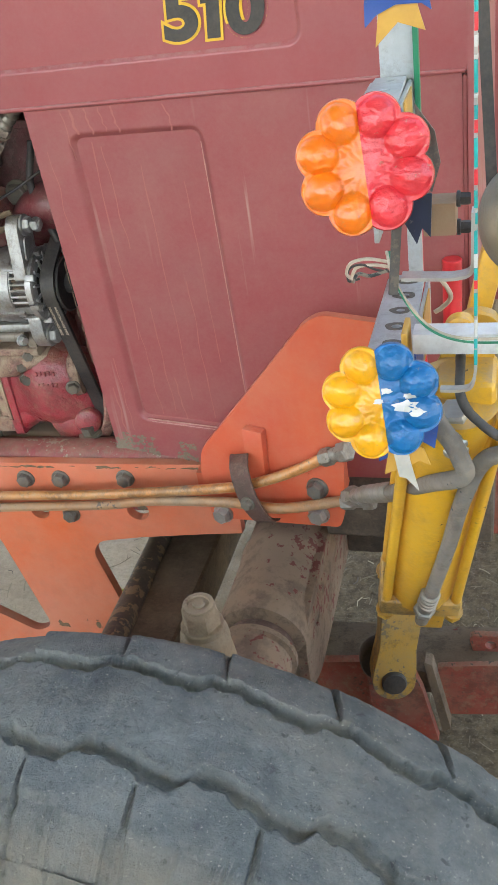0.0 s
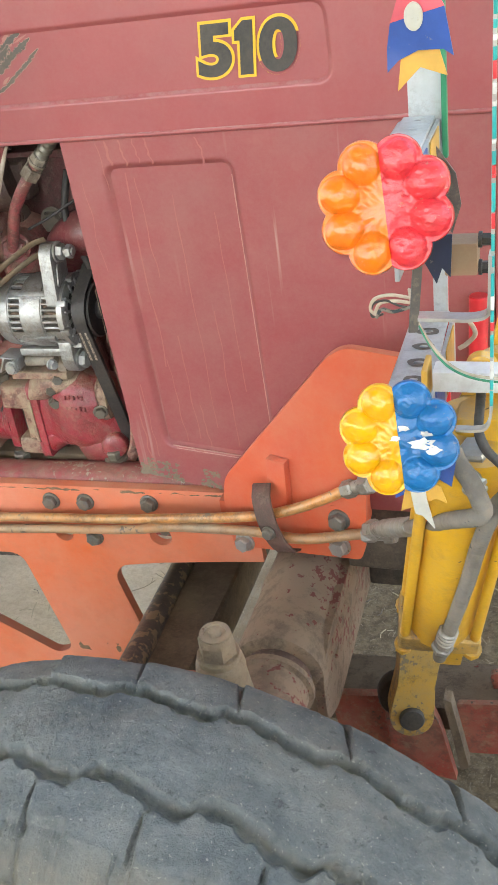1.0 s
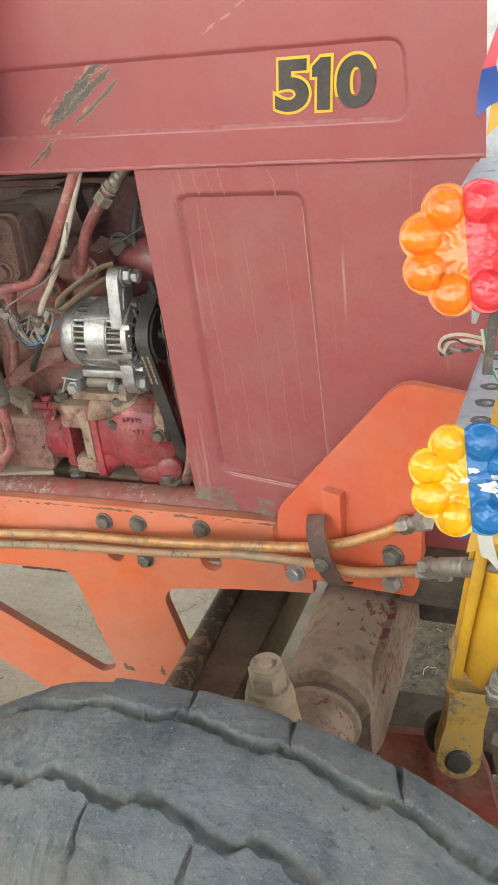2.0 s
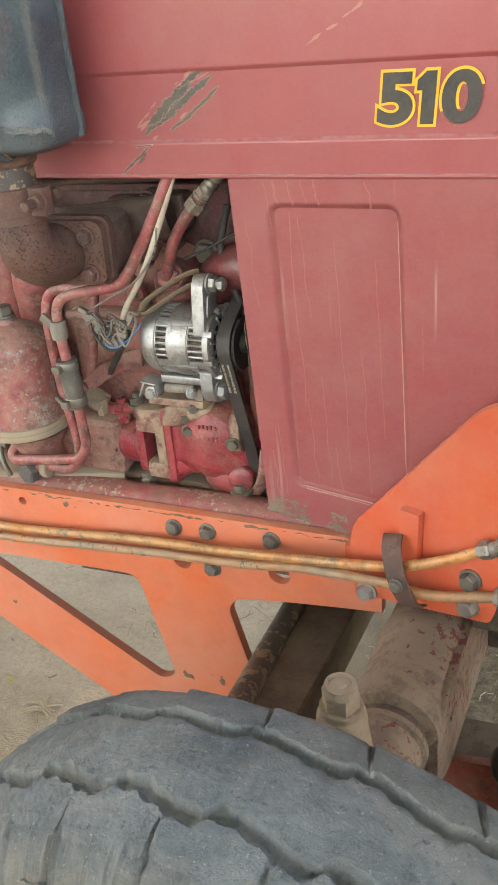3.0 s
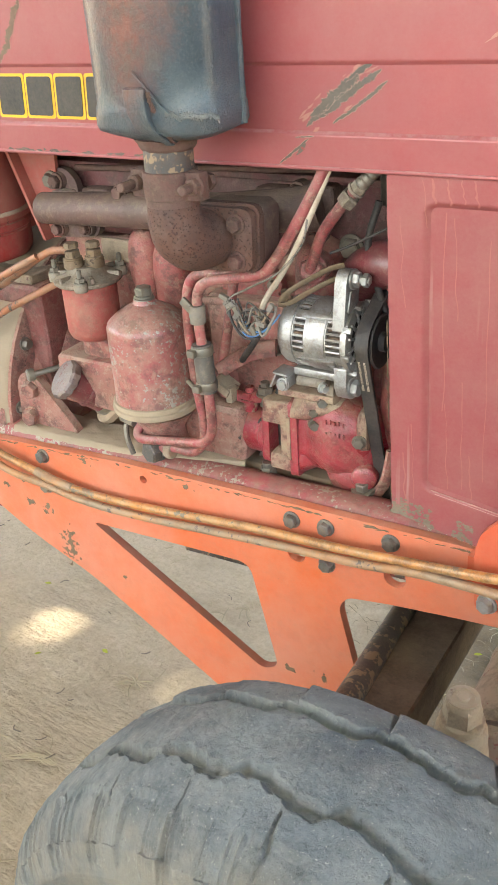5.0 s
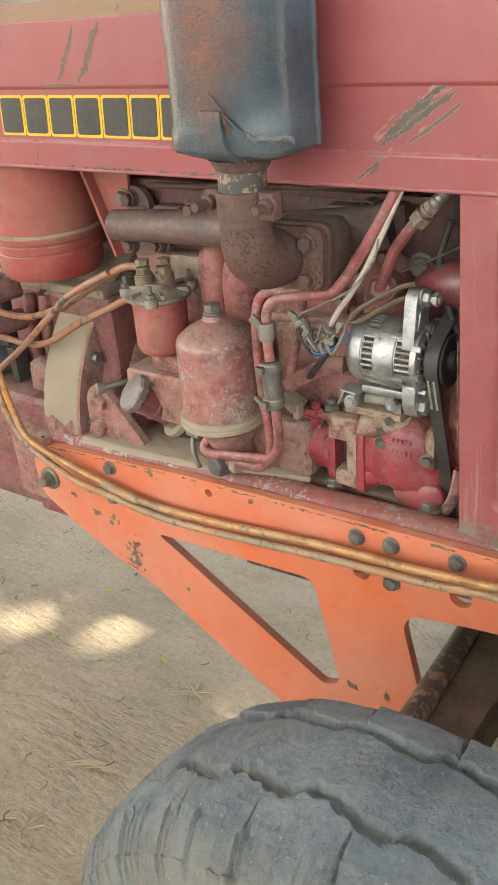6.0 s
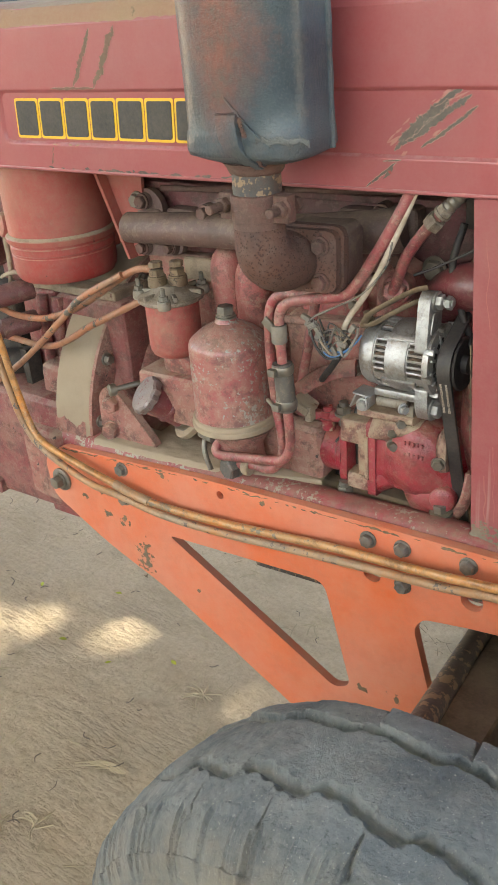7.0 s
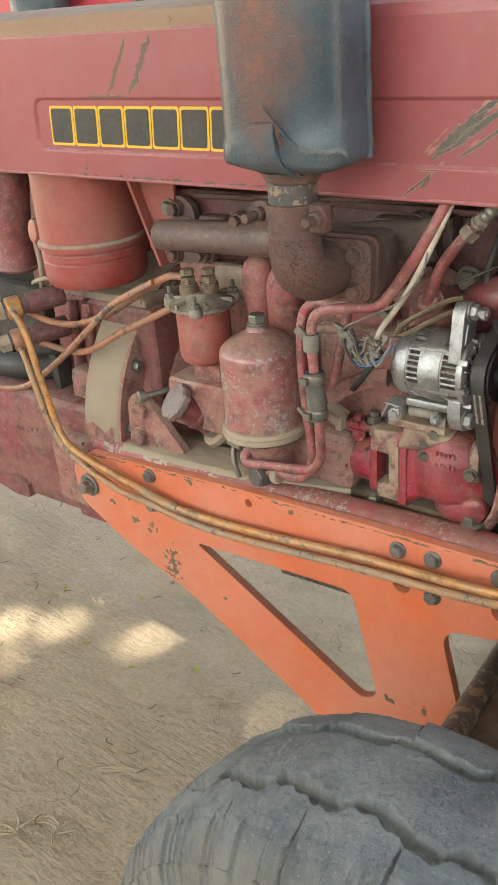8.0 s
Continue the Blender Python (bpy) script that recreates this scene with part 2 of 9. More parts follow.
    "decal_yellow": paint("yellow_decal", (0.76, 0.43, 0.02), (0.70, 0.39, 0.03), 0.5, 0.0, (0.30, 0.06, 0.055), dust=0.06, grain=0.06),
    "scrape": paint("bare_scraped_metal", (0.080, 0.074, 0.068), (0.055, 0.048, 0.044), 0.7, 0.22, (0.28, 0.055, 0.05), dust=0.2, grain=0.2, blotch=40, chip_scale=120),
    "scrape_dust": paint("dusty_bare_metal", (0.120, 0.090, 0.062), (0.165, 0.075, 0.060), 0.8, 0.0, dust=0.4, dust_col=(0.20, 0.155, 0.105), grain=0.25, blotch=30),
    "rim_pale": paint("pale_red_edge", (0.52, 0.25, 0.215), (0.46, 0.19, 0.165), 0.6, 0, dust=0.2, grain=0.15, blotch=40),
    "scrape_rim": paint("pale_feathered_primer", (0.42, 0.27, 0.225), (0.36, 0.20, 0.165), 0.7, 0, dust=0.3, grain=0.2, blotch=60),
    "weld_grey": paint("scaly_blue_grey_weld", (0.030, 0.048, 0.058), (0.085, 0.105, 0.115), 0.42, 0.2, (0.05, 0.03, 0.025), dust=0.2, grain=0.2, blotch=80, coat=0.3, chip_scale=200, bump_h=0.002),
    "muffler_pipe": paint("scorched_inlet_pipe", (0.030, 0.040, 0.046), (0.060, 0.056, 0.050), 0.45, 0.72, (0.24, 0.16, 0.095), chip_spread=0.85, dust=0.12, dust_col=(0.13, 0.06, 0.04), grain=0.2, blotch=24, chip_scale=70, grime=0.3, bump_h=0.002),
    "scrape_light": paint("scraped_primer", (0.43, 0.175, 0.150), (0.38, 0.135, 0.115), 0.7, 0, dust=0.2, grain=0.2, blotch=40),
    "drip": paint("faint_dried_run", (0.385, 0.110, 0.100), (0.36, 0.095, 0.088), 0.6, 0, dust=0.15, grain=0.1, blotch=40),
    "mud": paint("dried_mud", (0.15, 0.115, 0.085), (0.20, 0.16, 0.12), 0.95, 0.1, (0.24, 0.07, 0.055), dust=0.4, grain=0.4, blotch=30, bump_h=0.002),
    "chrome": paint("scuffed_chrome", (0.28, 0.25, 0.245), (0.25, 0.18, 0.17), 0.42, 0.40, (0.24, 0.08, 0.075), dust=0.3, grain=0.15, blotch=30, metal=0.45, chip_scale=190, bump_h=0.0016),
    "zinc": paint("pale_zinc_plate", (0.50, 0.53, 0.55), (0.38, 0.41, 0.43), 0.38, 0.12, (0.62, 0.63, 0.62), dust=0.2, grain=0.1, blotch=22, metal=0.25, grime=0.2, chip_scale=90),
    "white_paint": paint("white_painted_steel", (0.78, 0.79, 0.78), (0.62, 0.62, 0.60), 0.42, 0.12, (0.25, 0.2, 0.15), dust=0.25, grain=0.12, blotch=14, metal=0.2, grime=0.08, chip_scale=120),
    "leather": paint("grey_rubber_strap", (0.045, 0.047, 0.050), (0.075, 0.072, 0.068), 0.5, 0, dust=0.2, grime=0.3, grain=0.15),
    "rust_chip": paint("brown_rust_chip", (0.085, 0.060, 0.036), (0.17, 0.105, 0.055), 0.85, 0, dust=0.3, grain=0.3, blotch=60),
    "cut_edge": paint("rusty_cut_edge", (0.44, 0.110, 0.068), (0.32, 0.125, 0.085), 0.7, 0.1, (0.40, 0.10, 0.04), dust=0.3, grain=0.2, blotch=12, grime=0.05),
    "fender": paint("pink_red_fender_paint", (0.58, 0.035, 0.062), (0.50, 0.045, 0.066), 0.4, 0.0, dust=0.1, grain=0.08, blotch=3),
    "lid_alloy": paint("dusty_alloy", (0.28, 0.255, 0.22), (0.22, 0.17, 0.125), 0.55, 0.2, (0.17, 0.12, 0.09), dust=0.55, up_dust=0.3, grain=0.2, blotch=30, metal=0.25, grime=0.5, chip_scale=120),
    "brass_nut": paint("dirty_brass_nut", (0.20, 0.125, 0.065), (0.15, 0.10, 0.065), 0.5, 0.2, (0.07, 0.05, 0.035), dust=0.35, up_dust=0.4, grain=0.2, blotch=40, metal=0.3, grime=0.3, chip_scale=120),
    "dust_smooth": paint("settled_tan_dust", (0.31, 0.235, 0.160), (0.36, 0.28, 0.195), 0.95, 0.0, dust=0.25, dust_col=(0.38, 0.30, 0.21), grain=0.2, blotch=10, bump_h=0.0008, grime=0.05),
    "hood_top": paint("dusty_hood_top", (0.21, 0.135, 0.080), (0.22, 0.075, 0.055), 0.9, 0.2, (0.15, 0.11, 0.07), dust=0.6, dust_col=(0.27, 0.205, 0.13), grain=0.25, blotch=12, chip_scale=40),
    "old_pipe": paint("worn_orange_pipe", (0.44, 0.130, 0.048), (0.29, 0.145, 0.088), 0.42, 0.44, (0.085, 0.075, 0.06), dust=0.5, dust_col=(0.30, 0.19, 0.125), grain=0.2, blotch=22, chip_scale=60, chip_spread=0.7, grime=0.4),
    "blocker_wall": paint("mud_plaster", (0.26, 0.21, 0.15), (0.21, 0.17, 0.125), 0.95, 0.0, dust=0.3, grain=0.2, blotch=1.2),
    "pale_scrap": paint("pale_cream_scrap", (0.66, 0.58, 0.46), (0.50, 0.42, 0.32), 0.7, 0.0, dust=0.2, grain=0.15, blotch=9),
    "green_scrap": paint("green_scrap_paint", (0.08, 0.30, 0.16), (0.12, 0.28, 0.18), 0.6, 0.0, dust=0.2, grain=0.15, blotch=9),
    "pink_scrap": paint("pink_scrap_plastic", (0.55, 0.18, 0.26), (0.45, 0.2, 0.24), 0.5, 0.0, dust=0.2, grain=0.1, blotch=9),
}


def plastic(name, colour, rough=0.34, foil=0.0, coat=0.32, crinkle=0.0013, fold=60, sheen=0.0):
    m, nt, bs = node_mat(name)
    co = nt.nodes.new("ShaderNodeTexCoord").outputs["Object"]
    n = tex_noise(nt, co, 45, 6, 0.6)
    dark = tuple(c * 0.72 for c in colour)
    col = mix(nt, ramp(nt, n, 0.35, 0.7), colour, dark)
    col = mix(nt, math_node(nt, "MULTIPLY", ramp(nt, tex_noise(nt, co, 160, 6, 0.7), 0.62, 0.70), 0.5), col, (0.30, 0.22, 0.15))
    nt.links.new(col, bs.inputs["Base Color"])
    bs.inputs["Roughness"].default_value = rough
    bs.inputs["Coat Weight"].default_value = coat
    bs.inputs["Coat Roughness"].default_value = 0.08
    bs.inputs["Metallic"].default_value = foil
    bs.inputs["Subsurface Weight"].default_value = sheen
    bs.inputs["Subsurface Radius"].default_value = colour
    bs.inputs["Subsurface Scale"].default_value = 0.012
    bump(nt, bs, tex_noise(nt, co, fold, 4, 0.5, (1, 1, 1.6)), 0.6, crinkle)
    return m


M["orange_plastic"] = plastic("orange_plastic", (0.80, 0.170, 0.008), 0.30, 0, 0.3, 0.0022, 85, 0.2)
M["red_plastic"] = plastic("red_plastic", (0.74, 0.036, 0.050), 0.26, 0, 0.3, 0.0042, 120, 0.2)
M["yellow_plastic"] = plastic("yellow_plastic", (0.80, 0.37, 0.006), 0.30, 0, 0.3, 0.0022, 85, 0.2)
M["blue_plastic"] = plastic("blue_plastic", (0.0, 0.125, 0.34), 0.30, 0, 0.12, 0.0030, 110)
M["navy"] = plastic("dark_navy_vinyl", (0.010, 0.018, 0.045), 0.4, 0, 0.1)
M["white_plastic"] = plastic("bare_white_plastic", (0.60, 0.60, 0.57), 0.4, 0, 0.1)
M["pen_blue"] = plastic("blue_vinyl", (0.022, 0.075, 0.30), 0.4, 0, 0.1)
M["pen_red"] = plastic("pink_red_vinyl", (0.62, 0.07, 0.10), 0.4, 0, 0.1)
M["pen_yellow"] = plastic("ochre_vinyl", (0.60, 0.33, 0.06), 0.45, 0, 0.1)
M["pen_white"] = plastic("white_vinyl", (0.46, 0.44, 0.38), 0.45, 0, 0.1)
M["green"] = plastic("green_tape", (0.02, 0.22, 0.11), 0.4, 0, 0.1)
M["teal"] = plastic("teal_tape", (0.01, 0.34, 0.33), 0.35, 0, 0.2)
M["red_tape"] = plastic("red_tape", (0.66, 0.03, 0.04), 0.4, 0, 0.1)


def muffler_mat():
    m, nt, bs = node_mat("scorched_blue_black_muffler")
    co = nt.nodes.new("ShaderNodeTexCoord").outputs["Object"]
    base = mix(nt, ramp(nt, tex_noise(nt, co, 9, 6, 0.6), 0.4, 0.62), (0.016, 0.032, 0.046), (0.056, 0.082, 0.098))
    # rust patch high on the face that looks away from the machine
    geo = nt.nodes.new("ShaderNodeSeparateXYZ")
    nt.links.new(co, geo.inputs[0])
    dx = math_node(nt, "ABSOLUTE", math_node(nt, "ADD", geo.outputs[0], 0.228))
    dx = math_node(nt, "ADD", dx, math_node(nt, "MULTIPLY", tex_noise(nt, co, 22, 10, 0.78), 0.11))
    hz = math_node(nt, "MULTIPLY", math_node(nt, "SUBTRACT", 1.40, geo.outputs[2]), 0.55)
    hz = math_node(nt, "MAXIMUM", hz, 0.0)
    rustf = ramp(nt, math_node(nt, "ADD", dx, hz), 0.068, 0.125, (1, 1, 1, 1), (0, 0, 0, 1))
    rust = mix(nt, ramp(nt, tex_noise(nt, co, 60, 6, 0.7), 0.4, 0.65), (0.215, 0.064, 0.040), (0.105, 0.046, 0.036))
    col = mix(nt, math_node(nt, "MULTIPLY", rustf, 0.9), base, rust)
    spk = ramp(nt, tex_noise(nt, co, 420, 4, 0.7), 0.52, 0.64)
    col = mix(nt, math_node(nt, "MULTIPLY", spk, 0.22), col, (0.15, 0.155, 0.155))
    d = ramp(nt, tex_noise(nt, co, 30, 10, 0.74), 0.52, 0.66)
    col = mix(nt, math_node(nt, "MULTIPLY", d, 0.25), col, (0.17, 0.125, 0.09))
    nt.links.new(col, bs.inputs["Base Color"])
    bs.inputs["Metallic"].default_value = 0.1
    bs.inputs["Coat Weight"].default_value = 0.45
    bs.inputs["Coat Roughness"].default_value = 0.22
    bs.inputs["Roughness"].default_value = 0.34
    bump(nt, bs, math_node(nt, "ADD", math_node(nt, "MULTIPLY", tex_noise(nt, co, 300, 5, 0.7), 1.1), math_node(nt, "MULTIPLY", tex_noise(nt, co, 34, 6, 0.6), 1.2)), 1.0, 0.0030)
    return m


def pitted_mat():
    """Cast iron eaten by rust: small separate pits in a brown skin."""
    m, nt, bs = node_mat("pitted_rust_brown_iron")
    co = nt.nodes.new("ShaderNodeTexCoord").outputs["Object"]
    base = mix(nt, ramp(nt, tex_noise(nt, co, 22, 6, 0.65), 0.35, 0.65), (0.125, 0.052, 0.034), (0.078, 0.043, 0.036))
    base = mix(nt, math_node(nt, "MULTIPLY", ramp(nt, tex_noise(nt, co, 30, 8, 0.7), 0.5, 0.62), 0.4), base, (0.15, 0.10, 0.078))
    v = nt.nodes.new("ShaderNodeTexVoronoi")
    v.inputs["Scale"].default_value = 270
    warp = nt.nodes.new("ShaderNodeVectorMath")
    nz = nt.nodes.new("ShaderNodeTexNoise")
    nz.inputs["Scale"].default_value = 120
    nt.links.new(co, nz.inputs["Vector"])
    sc = nt.nodes.new("ShaderNodeVectorMath")
    sc.operation = "SCALE"
    sc.inputs["Scale"].default_value = 0.006
    nt.links.new(nz.outputs["Color"], sc.inputs[0])
    nt.links.new(co, warp.inputs[0])
    nt.links.new(sc.outputs[0], warp.inputs[1])
    nt.links.new(warp.outputs[0], v.inputs["Vector"])
    gate = math_node(nt, "MULTIPLY", tex_noise(nt, co, 45, 3, 0.5), 0.42)
    pit = ramp(nt, math_node(nt, "SUBTRACT", v.outputs["Distance"], gate), 0.02, 0.14, (1, 1, 1, 1), (0, 0, 0, 1))
    col = mix(nt, math_node(nt, "MULTIPLY", pit, 0.6), base, (0.035, 0.016, 0.012))
    nt.links.new(col, bs.inputs["Base Color"])
    bs.inputs["Roughness"].default_value = 0.8
    h = math_node(nt, "SUBTRACT", math_node(nt, "MULTIPLY", tex_noise(nt, co, 260, 4, 0.6), 0.25), pit)
    bump(nt, bs, h, 0.8, 0.002)
    return m


def tyre_mat():
    m, nt, bs = node_mat("worn_grey_tyre_rubber")
    co = nt.nodes.new("ShaderNodeTexCoord").outputs["Object"]
    base = mix(nt, ramp(nt, tex_noise(nt, co, 14, 12, 0.74), 0.40, 0.62), (0.082, 0.096, 0.100), (0.196, 0.205, 0.196))
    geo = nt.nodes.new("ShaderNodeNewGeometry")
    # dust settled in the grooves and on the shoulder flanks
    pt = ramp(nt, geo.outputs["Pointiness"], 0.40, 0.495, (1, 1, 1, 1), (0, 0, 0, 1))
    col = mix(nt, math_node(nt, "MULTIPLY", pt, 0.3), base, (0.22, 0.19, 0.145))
    d = ramp(nt, tex_noise(nt, co, 18, 11, 0.72), 0.47, 0.64)
    col = mix(nt, math_node(nt, "MULTIPLY", d, 0.5), col, (0.23, 0.215, 0.185))
    s = ramp(nt, tex_noise(nt, co, 330, 5, 0.7), 0.62, 0.66)
    col = mix(nt, math_node(nt, "MULTIPLY", s, 0.8), col, (0.40, 0.38, 0.33))
    dk = ramp(nt, tex_noise(nt, co, 120, 6, 0.7), 0.60, 0.66)
    col = mix(nt, math_node(nt, "MULTIPLY", dk, 0.6), col, (0.03, 0.032, 0.036))
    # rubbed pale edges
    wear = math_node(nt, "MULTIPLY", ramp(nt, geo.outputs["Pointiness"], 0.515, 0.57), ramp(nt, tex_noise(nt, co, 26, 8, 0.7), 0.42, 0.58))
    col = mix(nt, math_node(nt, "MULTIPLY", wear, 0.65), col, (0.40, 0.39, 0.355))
    # earth packed in the bottom of the grooves
    at = nt.nodes.new("ShaderNodeAttribute")
    at.attribute_name = "groove"
    gr = math_node(nt, "MULTIPLY", ramp(nt, at.outputs["Fac"], 0.25, 0.8), ramp(nt, tex_noise(nt, co, 20, 8, 0.7), 0.34, 0.58))
    col = mix(nt, math_node(nt, "MULTIPLY", gr, 0.75), col, (0.25, 0.225, 0.18))
    # dry mud wiped over the flank
    aw = nt.nodes.new("ShaderNodeAttribute")
    aw.attribute_name = "flank"
    fl = math_node(nt, "MULTIPLY", aw.outputs["Fac"], ramp(nt, tex_noise(nt, co, 13, 10, 0.72), 0.36, 0.60))
    col = mix(nt, math_node(nt, "MULTIPLY", fl, 0.8), col, (0.25, 0.215, 0.165))
    nt.links.new(col, bs.inputs["Base Color"])
    bs.inputs["Roughness"].default_value = 0.66
    bump(nt, bs, math_node(nt, "ADD", math_node(nt, "MULTIPLY", tex_noise(nt, co, 42, 12, 0.76), 1.3), math_node(nt, "MULTIPLY", tex_noise(nt, co, 420, 4, 0.7), 0.6)), 1.0, 0.004)
    return m


def ground_mat():
    m, nt, bs = node_mat("dry_trodden_earth")
    co = nt.nodes.new("ShaderNodeTexCoord").outputs["Object"]
    base = mix(nt, ramp(nt, tex_noise(nt, co, 1.4, 8, 0.6), 0.35, 0.68), (0.575, 0.465, 0.328), (0.495, 0.395, 0.277))
    col = mix(nt, math_node(nt, "MULTIPLY", ramp(nt, tex_noise(nt, co, 13, 10, 0.72), 0.45, 0.60), 0.45), base, (0.50, 0.395, 0.262))
    # damp darker soil with dung under the nose; shade there painted in too
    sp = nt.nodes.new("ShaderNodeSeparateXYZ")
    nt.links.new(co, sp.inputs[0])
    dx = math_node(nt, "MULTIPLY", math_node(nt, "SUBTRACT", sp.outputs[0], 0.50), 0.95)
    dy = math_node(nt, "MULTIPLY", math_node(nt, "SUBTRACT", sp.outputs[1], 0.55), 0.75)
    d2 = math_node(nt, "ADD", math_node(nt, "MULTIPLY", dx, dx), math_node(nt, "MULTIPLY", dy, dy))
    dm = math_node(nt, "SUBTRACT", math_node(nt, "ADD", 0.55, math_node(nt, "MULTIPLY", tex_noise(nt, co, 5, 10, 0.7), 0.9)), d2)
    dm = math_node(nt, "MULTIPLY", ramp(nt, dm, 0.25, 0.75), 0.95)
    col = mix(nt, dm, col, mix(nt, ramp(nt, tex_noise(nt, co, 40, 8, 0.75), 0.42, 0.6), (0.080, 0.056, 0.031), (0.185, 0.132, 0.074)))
    g = ramp(nt, tex_noise(nt, co, 70, 12, 0.8), 0.44, 0.66)
    col = mix(nt, math_node(nt, "MULTIPLY", g, 0.40), col, (0.22, 0.172, 0.115))
    g = ramp(nt, tex_noise(nt, co, 5, 9, 0.68, (1.0, 2.2, 1)), 0.48, 0.62)
    col = mix(nt, math_node(nt, "MULTIPLY", g, 0.22), col, (0.27, 0.21, 0.14))
    g = ramp(nt, tex_noise(nt, co, 230, 5, 0.75), 0.58, 0.64)
    col = mix(nt, math_node(nt, "MULTIPLY", g, 0.35), col, (0.52, 0.43, 0.31))
    g = ramp(nt, tex_noise(nt, co, 320, 6, 0.8), 0.56, 0.62)
    col = mix(nt, math_node(nt, "MULTIPLY", g, 0.25), col, (0.20, 0.155, 0.105))
    nt.links.new(col, bs.inputs["Base Color"])
    bs.inputs["Roughness"].default_value = 0.95
    bs.inputs["Specular IOR Level"].default_value = 0.2
    # broom and tread marks that run one way, over crumbs
    tilt = nt.nodes.new("ShaderNodeMapping")
    tilt.inputs["Rotation"].default_value = (0, 0, 0.02)
    nt.links.new(co, tilt.inputs["Vector"])
    marks = tex_noise(nt, tilt.outputs[0], 1.0, 6, 0.65, (11, 40, 1))
    h = math_node(nt, "ADD", math_node(nt, "MULTIPLY", math_node(nt, "MULTIPLY", marks, ramp(nt, tex_noise(nt, co, 3, 3, 0.5), 0.42, 0.58)), 1.25), math_node(nt, "MULTIPLY", tex_noise(nt, co, 130, 8, 0.8), 0.24))
    h = math_node(nt, "ADD", h, math_node(nt, "MULTIPLY", tex_noise(nt, co, 22, 8, 0.7), 1.0))
    bump(nt, bs, h, 1.0, 0.028)
    return m


def leaf_mat(name, c):
    m, nt, bs = node_mat(name)
    co = nt.nodes.new("ShaderNodeTexCoord").outputs["Object"]
    col = mix(nt, ramp(nt, tex_noise(nt, co, 6, 4, 0.6), 0.35, 0.65), c, tuple(v * 0.7 for v in c))
    nt.links.new(col, bs.inputs["Base Color"])
    bs.inputs["Roughness"].default_value = 0.6
    return m


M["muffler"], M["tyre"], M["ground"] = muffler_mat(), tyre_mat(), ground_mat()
M["pitted"] = pitted_mat()
M["leaf"] = leaf_mat("green_leaf", (0.06, 0.11, 0.025))
M["leaf_yellow"] = leaf_mat("yellow_green_leaf", (0.36, 0.38, 0.02))
M["straw"] = leaf_mat("dry_straw", (0.46, 0.37, 0.23))
M["darker_straw"] = leaf_mat("dull_straw", (0.27, 0.205, 0.12))
M["twig"] = leaf_mat("brown_twig", (0.16, 0.12, 0.085))
M["bark"] = leaf_mat("rough_bark", (0.14, 0.105, 0.075))

# ---- building helpers ----


def finish(bm, smooth=35):
    bmesh.ops.recalc_face_normals(bm, faces=bm.faces)
    me = bpy.data.meshes.new("mesh")
    bm.to_mesh(me)
    bm.free()
    if smooth:
        me.polygons.foreach_set("use_smooth", [True] * len(me.polygons))
        me.set_sharp_from_angle(angle=radians(smooth))
    return me


def part(name, bm, material, parent=None, label="", smooth=35, bevel=0.0):
    ob = new(name, finish(bm, smooth))
    ob.data.materials.append(M[material])
    if parent is not None:
        ob.parent = parent
    if label:
        ob["label"] = label
    if bevel:
        b = ob.modifiers.new("bevel", "BEVEL")
        b.width, b.segments, b.limit_method, b.angle_limit = bevel, 2, "ANGLE", radians(40)
        b.harden_normals = False
    return ob


def empty(name, at=(0, 0, 0), parent=None):
    ob = new(name)
    ob.empty_display_size = 0.1
    if parent is not None:
        ob.parent = parent
    ob.location = at
    return ob


def B():
    return bmesh.new()


def basis(axis):
    a = Vector(axis).normalized()
    u = a.orthogonal().normalized()
    if abs(a.z) < 0.9:
        u = Vector((0, 0, 1)).cross(a).normalized()
    return a, u, a.cross(u)


def lathe(bm, origin, axis, profile, seg=32, squash=(1, 1), u_dir=None, cap=True):
    """Turns (radius, height) pairs round an axis."""
    o = Vector(origin)
    a, u, v = basis(axis)
    if u_dir is not None:
        u = (Vector(u_dir) - a * Vector(u_dir).dot(a)).normalized()
        v = a.cross(u)
    rings = []
    for r, h in profile:
        rings.append([bm.verts.new(o + a * h + (u * math.cos(t) * squash[0] + v * math.sin(t) * squash[1]) * r)
                      for t in (2 * math.pi * k / seg for k in range(seg))])
    for r0, r1 in zip(rings, rings[1:]):
        for k in range(seg):
            bm.faces.new((r0[k], r0[(k + 1) % seg], r1[(k + 1) % seg], r1[k]))
    if cap:
        bm.faces.new(rings[0][::-1])
        bm.faces.new(rings[-1])
    return rings


def cyl(bm, p0, p1, r, r1=None, seg=24, bev=0.0):
    p0, p1 = Vector(p0), Vector(p1)
    length = (p1 - p0).length
    r1 = r if r1 is None else r1
    prof = [(r, 0), (r1, length)]
    if bev:
        prof = [(r - bev, 0), (r, bev), (r1, length - bev), (r1 - bev, length)]
    lathe(bm, p0, p1 - p0, prof, seg)


def box(bm, centre, size, rot=None, bev=0.0, seg=2):
    m = Matrix.Translation(centre) @ (rot.to_4x4() if rot is not None else Matrix.Identity(4)) @ Matrix.Diagonal((*size, 1))
    r = bmesh.ops.create_cube(bm, size=1.0, matrix=m)
    if bev:
        edges = list({e for v in r["verts"] for e in v.link_edges})
        bmesh.ops.bevel(bm, geom=edges, offset=bev, segments=seg, affect="EDGES", profile=0.6)


